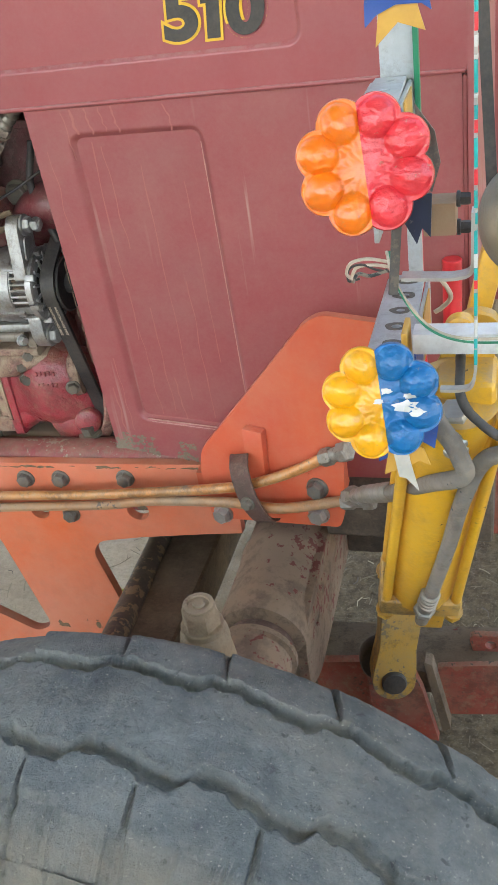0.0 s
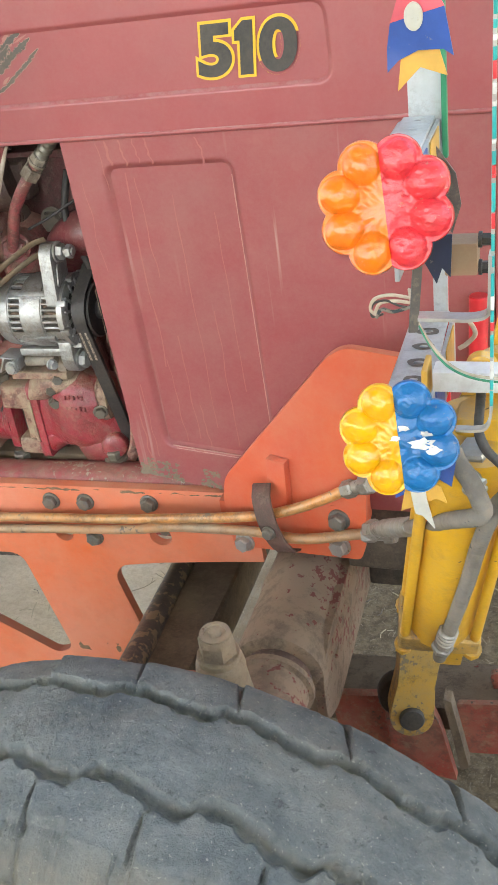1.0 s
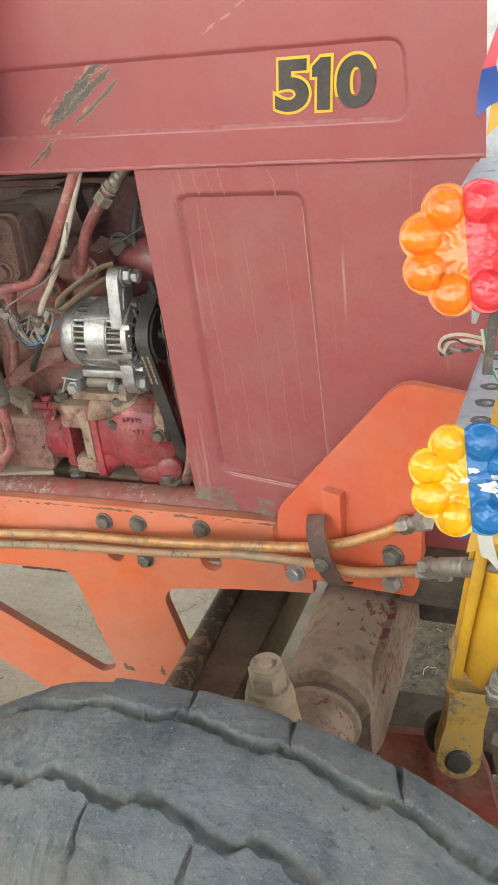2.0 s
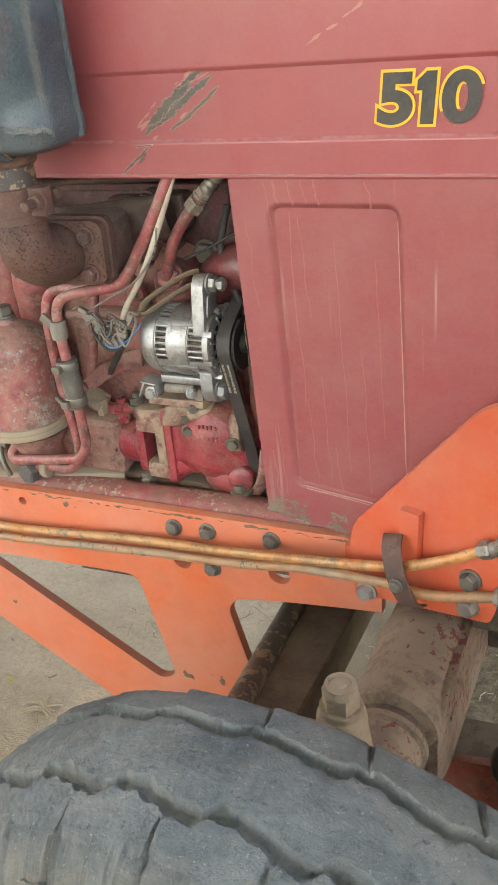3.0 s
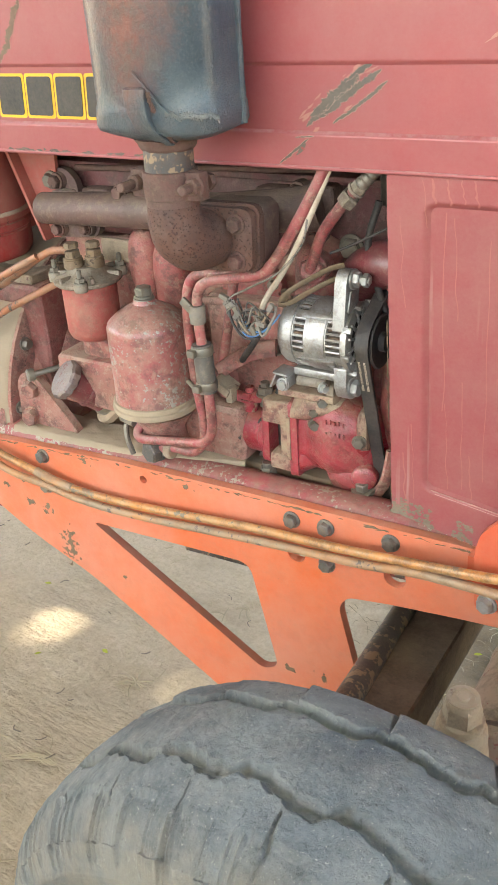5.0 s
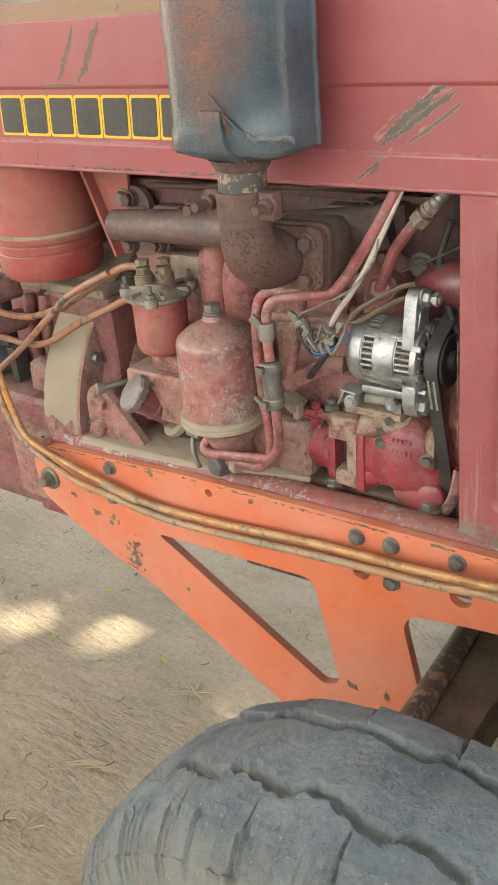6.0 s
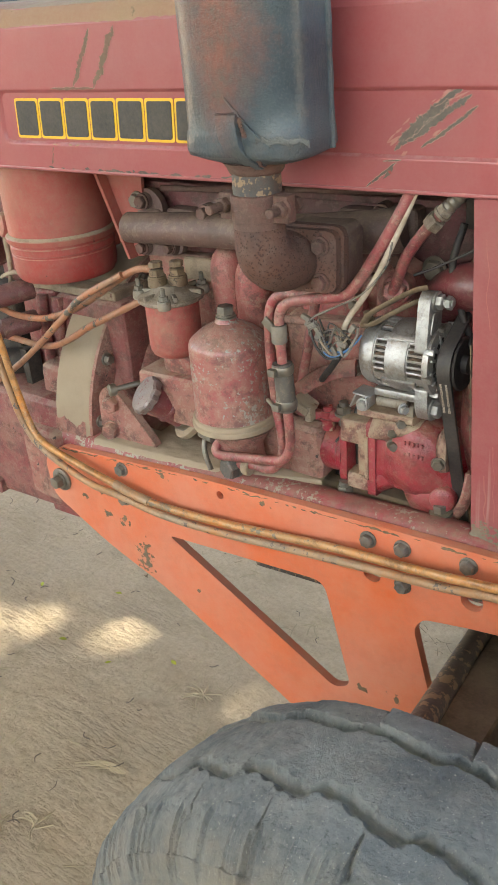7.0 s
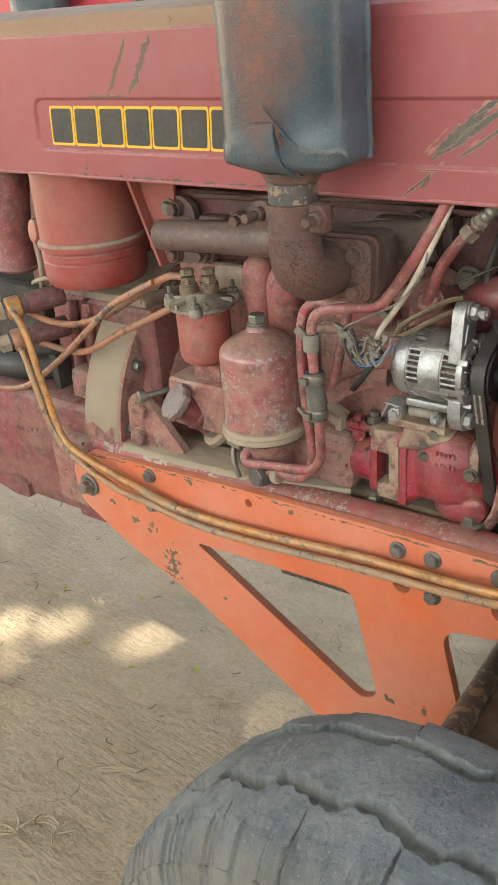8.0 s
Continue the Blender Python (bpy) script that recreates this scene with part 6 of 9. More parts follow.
def build_filler():
    f = empty("oil_filler", (0, 0, 0), tractor)
    f["label"] = "oil filler neck with scuffed cap"
    top, foot = Vector((-0.537, 0.018, 0.908)), Vector((-0.500, 0.078, 0.848))
    d = (top - foot).normalized()
    b = B()
    lathe(b, top - d * 0.012, d, [(0.029, 0), (0.0305, 0.003), (0.0305, 0.011), (0.028, 0.0145), (0.012, 0.016)], 48)
    for v in b.verts:
        off = v.co - top
        off -= d * off.dot(d)
        if off.length > 0.028:
            a, u, w = basis(d)
            ang = math.atan2(off.dot(w), off.dot(u))
            v.co += off.normalized() * 0.0014 * math.sin(ang * 12)
    part("cap", b, "chrome", f, "scuffed metal cap with fluted rim", smooth=30)
    b = B()
    cyl(b, foot, top - d * 0.016, 0.023, seg=32)
    lathe(b, top - d * 0.050, d, [(0.0245, 0), (0.0255, 0.002), (0.0255, 0.006), (0.0245, 0.008)], 32)
    part("neck", b, "red_wet", f, "dark crimson filler neck", smooth=40)
    b = B()
    lathe(b, foot + d * 0.002, d, [(0.0240, 0), (0.0248, 0.002), (0.0248, 0.006), (0.0238, 0.008), (0.0248, 0.010), (0.0248, 0.016), (0.0238, 0.018)], 32)
    part("neck_sleeve", b, "bolt", f, "grey sleeve on the filler neck")
    b = B()
    lathe(b, foot - d * 0.004, d, [(0.034, 0), (0.035, 0.003), (0.035, 0.010), (0.032, 0.012)], 32)
    part("flange", b, "dusty", f)
    b = B()
    cyl(b, (-0.575, 0.06, 0.905), (-0.600, 0.02, 0.903), 0.0045, seg=10)
    lathe(b, (-0.600, 0.02, 0.903), (-0.5, -0.8, 0), [(0.009, 0), (0.010, 0.003), (0.010, 0.010), (0.008, 0.012)], 18)
    part("dipstick", b, "bolt", f)


build_filler()


def build_alternator():
    al = empty("alternator", (0, 0, 0), tractor)
    al["label"] = "bright cast aluminium alternator"
    y0, z0 = 0.062, 1.029
    ax = (1, 0, 0)
    o = lambda x: (x, y0, z0)
    R = 0.0435

    def out(a):
        # a: degrees above the side that faces away from the engine
        return Vector((0, -math.cos(radians(a)), math.sin(radians(a))))

    def slotted_band(name, x0, x1, s0, s1, first):
        """A ring of casing with groups of long vents cut through its wall."""
        cuts, step = [], 72.0
        for k in range(5):
            a = first + step * k
            cuts.append((a - 36, a - 29.5, False))
            for q in range(6):
                c = a - 29.5 + q * 9.9
                cuts += [(c, c + 6.2, True), (c + 6.2, c + 9.9, False)]
            cuts.append((a + 29.9, a + 36, False))
        xs = (x0, s0, s1, x1)
        b = B()
        c0 = Vector(o(0))

        def pt(x, a, r):
            return b.verts.new(Vector((x, c0.y, c0.z)) + out(a) * r)

        n = len(cuts)
        for i, (a0, a1, is_open) in enumerate(cuts):
            for j in range(3):
                xa, xb = xs[j], xs[j + 1]
                if is_open and j == 1:
                    b.faces.new((pt(xa, a0, R), pt(xb, a0, R), pt(xb, a0, R - 0.0045), pt(xa, a0, R - 0.0045)))
                    b.faces.new((pt(xa, a1, R), pt(xb, a1, R), pt(xb, a1, R - 0.0045), pt(xa, a1, R - 0.0045)))
                    b.faces.new((pt(xa, a0, R), pt(xa, a1, R), pt(xa, a1, R - 0.0045), pt(xa, a0, R - 0.0045)))
                    b.faces.new((pt(xb, a0, R), pt(xb, a1, R), pt(xb, a1, R - 0.0045), pt(xb, a0, R - 0.0045)))
                else:
                    proud = 0.0007 if (j == 1 and not is_open and a1 - a0 < 4) else 0.0
                    am = (a0 + a1) / 2
                    b.faces.new((pt(xa, a0, R), pt(xb, a0, R), pt(xb, am, R + proud), pt(xa, am, R + proud)))
                    b.faces.new((pt(xa, am, R + proud), pt(xb, am, R + proud), pt(xb, a1, R), pt(xa, a1, R)))
        bmesh.ops.remove_doubles(b, verts=b.verts, dist=0.00002)
        return part(name, b, "alu", al, "cast casing ring with open vents", smooth=30)

    b = B()
    lathe(b, o(-0.150), ax, [(0.037, 0), (0.0385, 0.004), (0.0385, 0.080), (0.030, 0.090)], 40)
    part("core", b, "dark", al, "dark windings behind the vents")
    for k in range(26):
        t = 360 / 26 * k
        for x in (-0.1285, -0.079):
            b = B()
            tube(b, [Vector(o(x - 0.009)) + out(t) * 0.0385, Vector(o(x)) + out(t + 3) * 0.0400, Vector(o(x + 0.009)) + out(t) * 0.0385], 0.0018, 6, 3)
            part("winding", b, "copper_wire", al, smooth=60)
    b = B()
    lathe(b, o(-0.1605), ax, [(0.022, 0), (0.034, 0.0008), (0.0400, 0.004), (0.0425, 0.008), (0.0432, 0.013), (0.0432, 0.0205), (0.0448, 0.0215), (0.0448, 0.0245), (R, 0.0255)], 56)
    part("rear_cover", b, "alu", al, "smooth bright rear cover", smooth=40)
    slotted_band("rear_casing", -0.1352, -0.1165, -0.1338, -0.1190, 14)
    b = B()
    lathe(b, o(-0.1167), ax, [(R, 0), (R + 0.0016, 0.0008), (R + 0.0022, 0.003), (R + 0.0022, 0.0235), (R + 0.0014, 0.0262), (R, 0.027)], 56)
    part("stator_ring", b, "alu", al, smooth=40)
    slotted_band("front_casing", -0.0900, -0.0655, -0.0885, -0.0690, 14)
    b = B()
    lathe(b, o(-0.0657), ax, [(R, 0), (R + 0.0016, 0.0006), (R + 0.0016, 0.0050), (R - 0.001, 0.0064), (0.034, 0.0075), (0.033, 0.006)], 56, cap=False)
    lathe(b, o(-0.0600), ax, [(0.024, -0.006), (0.024, 0.0035), (0.015, 0.006), (0.012, 0.006)], 32)
    part("front_cover", b, "alu", al, smooth=40)
    for k in range(15):
        rot = Matrix.Rotation(2 * math.pi * k / 15, 3, "X")
        b = B()
        box(b, Vector(o(-0.0605)) + rot @ Vector((0, 0, 0.0300)), (0.0080, 0.0034, 0.0215), rot, 0.0010, 1)
        part("front_fin", b, "alu", al)
    for k in range(8):
        rot = Matrix.Rotation(2 * math.pi * (k + 0.3) / 8, 3, "X")
        b = B()
        box(b, Vector(o(-0.0605)) + rot @ Vector((0, 0, R + 0.0012)), (0.0120, 0.0075, 0.0060), rot, 0.0018, 2)
        part("edge_lug", b, "alu", al)
    # raised rib with the joint of the two halves
    for a in (47, -28):
        b = B()
        box(b, Vector(o(-0.101)) + out(a) * (R + 0.0018), (0.046, 0.0075, 0.0045), Matrix((Vector((1, 0, 0)), Vector((1, 0, 0)).cross(out(a)), out(a))).transposed(), 0.0015)
        part("clamp_rib", b, "alu", al)
    # upper ear with its adjusting bolt
    b = B()
    slab(b, rounded([(0.022, 1.048), (0.060, 1.062), (0.066, 1.098), (0.058, 1.118), (0.042, 1.121), (0.032, 1.110)], [0.004, 0.004, 0.008, 0.012, 0.012, 0.006]), [circle(0.049, 1.1075, 0.0048, 14)], lambda a, c, d: (-0.0800 + d, a, c), 0.0155)
    ear = part("upper_ear", b, "alu", al, bevel=0.0018)
    b = B()
    slab(b, rounded([(0.030, 1.070), (0.052, 1.074), (0.055, 1.093), (0.038, 1.096)], 0.005), [], lambda a, c, d: (-0.0640 + d, a, c), 0.0022)
    part("ear_rib", b, "alu", ear, bevel=0.0006)
    b = B()
    hexbolt(b, (-0.0645, 0.049, 1.1075), (1, 0, 0), 0.0165, 0.010, 1.3, 0.1)
    cyl(b, (-0.056, 0.049, 1.1075), (-0.042, 0.049, 1.1075), 0.0050, seg=14, bev=0.001)
    hexbolt(b, (-0.0520, 0.049, 1.1075), (1, 0, 0), 0.0150, 0.008, 0, 0.4)
    part("adjusting_bolt", b, "steel", al, smooth=25)
    for dz, dy in ((0.0, 0.0), (-0.015, -0.004)):
        b = B()
        tube(b, [(-0.074, 0.046, 1.124 + dz), (-0.088, 0.038, 1.121 + dz), (-0.112, 0.028 + dy, 1.108 + dz), (-0.134, 0.022 + dy, 1.094 + dz), (-0.146, 0.024, 1.082 + dz * 0.5), (-0.151, 0.028, 1.070)], 0.0024, 8, 6, flat=(0.8, 2.2))
        part("adjusting_strap", b, "rust_chip", al, "rusty dust-coated adjusting strap", smooth=60)
    b = B()
    cyl(b, (-0.150, 0.040, 1.070), (-0.150, 0.034, 1.088), 0.0050, seg=12, bev=0.001)
    hexbolt(b, (-0.150, 0.037, 1.076), (0, -0.2, 1), 0.012, 0.006, 1.2, 0.2)
    part("terminal", b, "brass_nut", al, smooth=25)
    # lower foot, pivot bolt and rear bracket
    b = B()
    slab(b, rounded([(0.030, 1.000), (0.070, 0.995), (0.066, 0.966), (0.052, 0.952), (0.036, 0.956), (0.028, 0.974)], [0.004, 0.004, 0.008, 0.010, 0.010, 0.006]), [], lambda a, c, d: (-0.0830 + d, a, c), 0.0170)
    box(b, (-0.112, 0.046, 0.983), (0.062, 0.024, 0.011), None, 0.003)
    part("lower_foot", b, "alu", al, bevel=0.0015)
    b = B()
    hexbolt(b, (-0.0660, 0.046, 0.9690), (1, -0.15, 0), 0.0185, 0.011, 1.3, 0.2)
    part("pivot_bolt", b, "steel", al, smooth=25)
    b = B()
    box(b, (-0.158, 0.042, 0.9765), (0.026, 0.028, 0.0028), Matrix.Rotation(0.10, 3, "Y"), 0.001)
    box(b, (-0.1710, 0.042, 0.9665), (0.0028, 0.028, 0.022), Matrix.Rotation(0.45, 3, "Y"), 0.001)
    box(b, (-0.1475, 0.032, 0.9690), (0.0028, 0.022, 0.016), None, 0.001)
    part("rear_bracket", b, "steel", al)
    bolt_part(al, (-0.1540, 0.026, 0.9660), (0.1, -1, 0), 0.016, 0.010, "steel")
    bolt_part(al, (-0.1000, 0.030, 0.9690), (0.9, -0.5, 0), 0.013, 0.010, "steel")
    b = B()
    cyl(b, (-0.140, 0.040, 0.9680), (-0.098, 0.040, 0.9700), 0.0065, seg=14)
    part("pivot_sleeve", b, "lid_alloy", al, smooth=50)
    # pulley and belt
    b = B()
    px = -0.056
    lathe(b, (px, y0, z0), ax, [(0.030, 0), (0.034, 0.002), (0.030, 0.006), (0.0285, 0.012), (0.030, 0.018), (0.034, 0.022), (0.032, 0.024), (0.022, 0.020), (0.012, 0.022), (0.012, 0.030), (0.006, 0.031)], 40)
    part("pulley", b, "rubber", al, "black belt pulley", smooth=35)
    # belt round the pulley, the crank pulley below and the fan pulley behind
    b = B()
    p, q, w = Vector((0, y0, z0)), Vector((0, 0.198, 0.70)), Vector((0, 0.26, 1.115))
    r0, r1 = 0.0335, 0.075
    cloud = [(c.y + r * math.cos(2 * math.pi * k / 40), c.z + r * math.sin(2 * math.pi * k / 40)) for c, r in ((p, r0), (q, r1), (w, 0.055)) for k in range(40)]
    cloud.sort()

    def half_hull(points):
        out = []
        for pt in points:
            while len(out) > 1 and (out[-1][0] - out[-2][0]) * (pt[1] - out[-2][1]) - (out[-1][1] - out[-2][1]) * (pt[0] - out[-2][0]) <= 0:
                out.pop()
            out.append(pt)
        return out[:-1]

    hull = half_hull(cloud) + half_hull(cloud[::-1])
    rings = []
    for i, (sy, sz) in enumerate(hull):
        t = Vector(hull[(i + 1) % len(hull)]) - Vector(hull[i - 1])
        out = Vector((0, t.y, -t.x)).normalized()
        rings.append([b.verts.new(Vector((px + 0.012 + e, sy, sz)) + out * h) for e, h in ((-0.0085, 0.003), (0.0085, 0.003), (0.007, -0.004), (-0.007, -0.004))])
    for i in range(len(rings)):
        a, c = rings[i], rings[(i + 1) % len(rings)]
        for k in range(4):
            b.faces.new((a[k], a[(k + 1) % 4], c[(k + 1) % 4], c[k]))
    d = (q - p).normalized()
    nrm = Vector((0, -d.z, d.y))
    if nrm.y > 0:
        nrm = -nrm
    slant = (r1 - r0) / (q - p).length
    nrm = nrm * math.sqrt(1 - slant * slant) - d * slant
    part("belt", b, "rubber", al, "black rubber fan belt with pale print")
    # print along the belt
    for row in (0.0, 0.0048):
        me = text_mesh("MAINTENANCE FREE", 0.0046, 0.00012, 0.0001)
        run = (q + nrm * r1) - (p + nrm * r0)
        rd = run.normalized()
        out = Vector((0, -rd.z, rd.y))
        if out.dot(nrm) < 0:
            out = -out
        org = p + nrm * r0 + out * 0.0034
        for v in me.vertices:
            s_, w_, h_ = v.co.x, v.co.y, v.co.z
            c_ = org + rd * (0.006 + s_) + out * (h_ + 0.0002)
            v.co = Vector((px + 0.0062 + row * 1.5 + w_ * 0.9, c_.y, c_.z))
        me.materials.append(M["white_wire"])
        ob = new("belt_print", me)
        ob.parent = al


build_alternator()


def build_pump():
    pu = empty("hydraulic_pump", (-0.0162, 0.028, -0.0172), tractor)
    pu["label"] = "oily red hydraulic pump with chipped paint"

    def ragged(b, amount, scale=60):
        for v in b.verts:
            v.co += noise.noise_vector(v.co * scale) * amount + noise.noise_vector(v.co * scale * 2.7) * amount * 0.4

    def loft(name, sections, mat, power=3.0, rough=0.0015, seg=48, smooth=45, label=""):
        """Casting made of rounded cross-sections along the shaft: (x, y, z, half depth, half height)."""
        b = B()
        rings = []
        for x, y, z, ry, rz in sections:
            ring = []
            for k in range(seg):
                t = 2 * math.pi * k / seg
                c, s = math.cos(t), math.sin(t)
                ring.append(b.verts.new((x, y + ry * math.copysign(abs(c) ** (2 / power), c), z + rz * math.copysign(abs(s) ** (2 / power), s))))
            rings.append(ring)
        for r0, r1 in zip(rings, rings[1:]):
            for k in range(seg):
                b.faces.new((r0[k], r0[(k + 1) % seg], r1[(k + 1) % seg], r1[k]))
        b.faces.new(rings[0][::-1])
        b.faces.new(rings[-1])
        ragged(b, rough, 45)
        return part(name, b, mat, pu, label, smooth=smooth)

    def plate(name, outline, x0, x1, mat, radii=0.006, rough=0.0006, label=""):
        """A cast plate square to the shaft; outline in (y, z)."""
        b = B()
        slab(b, rounded(outline, radii), [], lambda a, c, d: (x0 + d, a, c), x1 - x0)
        ragged(b, rough, 70)
        return part(name, b, mat, pu, label, smooth=30, bevel=0.0016)

    # domed end cap with a bevelled rim
    b = B()
    lathe(b, (-0.263, 0.078, 0.866), (1, 0, 0), [(0.010, 0), (0.021, 0.003), (0.029, 0.009), (0.0335, 0.017), (0.0355, 0.027), (0.0358, 0.050), (0.0375, 0.052), (0.0378, 0.060)], 48)
    part("end_cap", b, "red_shiny", pu, "glossy red domed end cap", smooth=30)
    plate("cap_flange", [(0.040, 0.832), (0.118, 0.826), (0.120, 0.905), (0.044, 0.914)], -0.2050, -0.1930, "red_shiny", 0.010)
    # gear body: near-black for the hollow's shade between two plates, bridged above and below
    plate("shaded_gear_body", [(0.066, 0.842), (0.115, 0.842), (0.115, 0.905), (0.066, 0.905)], -0.1930, -0.158, "dark", 0.004)
    plate("upper_bridge", [(0.036, 0.898), (0.112, 0.894), (0.112, 0.930), (0.040, 0.932)], -0.1985, -0.156, "pump_tan", 0.007, 0.0016)
    plate("lower_bridge", [(0.040, 0.826), (0.112, 0.824), (0.112, 0.851), (0.042, 0.849)], -0.1925, -0.156, "pump_tan", 0.006, 0.0014)
    plate("middle_post", [(0.044, 0.846), (0.100, 0.846), (0.100, 0.902), (0.046, 0.902)], -0.1765, -0.160, "pump_tan", 0.005, 0.0012)
    plate("body_flange", [(0.034, 0.824), (0.118, 0.818), (0.120, 0.926), (0.070, 0.942), (0.036, 0.934)], -0.1575, -0.1440, "red_shiny", 0.009, 0.0012, "red flange with chipped pale edges")
    plate("flange_edge", [(0.0325, 0.850), (0.040, 0.846), (0.042, 0.918), (0.0335, 0.914)], -0.1590, -0.1545, "pump_tan", 0.002, 0.0012)
    # main housing: waisted behind the flange, swelling, then tapering towards the drive
    loft("housing", [(-0.146, 0.078, 0.880, 0.040, 0.050), (-0.138, 0.076, 0.884, 0.036, 0.052), (-0.126, 0.072, 0.890, 0.036, 0.056), (-0.112, 0.068, 0.894, 0.040, 0.058), (-0.096, 0.066, 0.893, 0.042, 0.058), (-0.080, 0.066, 0.890, 0.042, 0.056),
                     (-0.064, 0.069, 0.888, 0.038, 0.052), (-0.048, 0.074, 0.886, 0.034, 0.046), (-0.034, 0.080, 0.884, 0.028, 0.040), (-0.020, 0.084, 0.884, 0.024, 0.034)], "red_shiny", 2.8, 0.0032, 56, 50)
    loft("arch", [(-0.146, 0.064, 0.846, 0.026, 0.024), (-0.134, 0.064, 0.850, 0.024, 0.020), (-0.122, 0.066, 0.854, 0.022, 0.016), (-0.110, 0.068, 0.852, 0.022, 0.016), (-0.096, 0.070, 0.846, 0.026, 0.018)], "red_shiny", 2.4, 0.0024)
    loft("lower_neck", [(-0.106, 0.072, 0.838, 0.026, 0.016), (-0.094, 0.068, 0.836, 0.030, 0.024), (-0.078, 0.066, 0.836, 0.032, 0.028), (-0.060, 0.066, 0.838, 0.032, 0.028), (-0.044, 0.070, 0.840, 0.028, 0.022), (-0.034, 0.074, 0.842, 0.022, 0.016)], "red_shiny", 2.6, 0.0035)
    # dusty shoulder that climbs from the flange to the alternator saddle
    loft("shoulder", [(-0.150, 0.056, 0.926, 0.026, 0.016), (-0.138, 0.050, 0.930, 0.024, 0.018), (-0.124, 0.048, 0.934, 0.024, 0.018), (-0.110, 0.052, 0.938, 0.026, 0.016), (-0.096, 0.058, 0.938, 0.028, 0.014), (-0.080, 0.066, 0.936, 0.026, 0.012)], "pump_tan", 2.3, 0.0030)
    plate("saddle", [(0.030, 0.9485), (0.084, 0.9465), (0.084, 0.9580), (0.030, 0.9590)], -0.166, -0.084, "pump_tan", 0.003, 0.0014)
    plate("saddle_web", [(0.034, 0.932), (0.050, 0.930), (0.058, 0.950), (0.036, 0.952)], -0.136, -0.125, "pump_tan", 0.004, 0.0012)
    for x in (-0.158, -0.092):
        plate("saddle_ear", [(0.034, 0.954), (0.060, 0.954), (0.058, 0.976), (0.046, 0.982), (0.036, 0.974)], x - 0.006, x + 0.006, "lid_alloy", 0.006, 0.0005)
    loft("end_lug", [(-0.052, 0.046, 0.916, 0.016, 0.026), (-0.046, 0.044, 0.918, 0.020, 0.032), (-0.038, 0.046, 0.916, 0.018, 0.028)], "pump_tan", 2.6, 0.0024)
    bolt_part(pu, (-0.046, 0.026, 0.906), (0.3, -0.9, 0), 0.017, 0.010)
    b = B()
    lathe(b, (-0.047, 0.046, 0.846), (0.25, -0.95, 0.1), [(0.017, -0.012), (0.018, 0.0), (0.0175, 0.010), (0.015, 0.013), (0.006, 0.014)], 28)
    part("boss", b, "red_shiny", pu, smooth=45)
    for x, y, z in ((-0.1195, 0.030, 0.934), (-0.1185, 0.031, 0.914), (-0.108, 0.034, 0.948)):
        b = B()
        lathe(b, (x, y + 0.010, z), (0.5, -0.85, 0), [(0.0100, 0), (0.0102, 0.006), (0.0088, 0.009)], 16)
        part("bolt_boss", b, "pump_tan", pu, smooth=40)
        bolt_part(pu, (x + 0.003, y + 0.004, z), (0.5, -0.85, 0), 0.0155, 0.014, "bolt")
    b = B()
    hexbolt(b, (-0.047, 0.040, 0.826), (0, -0.3, 1), 0.019, 0.017, 1.5, 0.2)
    part("drain_plug", b, "bolt", pu, smooth=25)
    # fittings on top of the cap
    for x, z, mat, af in ((-0.232, 0.900, "red_shiny", 0.021), (-0.206, 0.912, "bolt", 0.019)):
        b = B()
        cyl(b, (x, 0.060, z), (x, 0.060, z + 0.024), af * 0.46, seg=16)
        hexbolt(b, (x, 0.060, z + 0.016), (0, 0, 1), af, 0.013, 1.2, 0.2)
        cyl(b, (x, 0.060, z + 0.028), (x, 0.060, z + 0.036), af * 0.34, seg=12, bev=0.001)
        part("top_fitting", b, mat, pu, smooth=25)
    b = B()
    tube(b, [(-0.276, 0.060, 0.926), (-0.258, 0.058, 0.920), (-0.236, 0.058, 0.920), (-0.206, 0.060, 0.924)], 0.0085, 14, 5)
    part("feed_pipe", b, "red_shiny", pu, smooth=60)
    b = B()
    cyl(b, (-0.200, 0.046, 0.800), (-0.199, 0.044, 0.832), 0.0085, seg=14, bev=0.001)
    hexbolt(b, (-0.199, 0.045, 0.812), (0, 0, 1), 0.021, 0.012, 0, 0.4)
    part("drain_union", b, "bolt", pu, smooth=25)
    # raised casting marks too worn to read
    for k in range(5):
        for dz, h in ((0.925, 0.0075), (0.908, 0.0085)):
            b = B()
            box(b, (-0.093 + k * 0.0062, 0.0250, dz + 0.001 * (k % 2)), (0.0028, 0.003, h * 0.75), Matrix.Rotation(0.1, 3, "Y"), 0.0006, 1)
            part("casting_mark", b, "red_shiny", pu)
    b = B()
    tube(b, [(-0.010, 0.050, 0.890), (-0.016, 0.046, 0.850), (-0.032, 0.050, 0.820), (-0.05, 0.060, 0.800)], 0.009, 10, 6, flat=(1, 0.6))
    part("stay", b, "engine_dusty", pu)


build_pump()


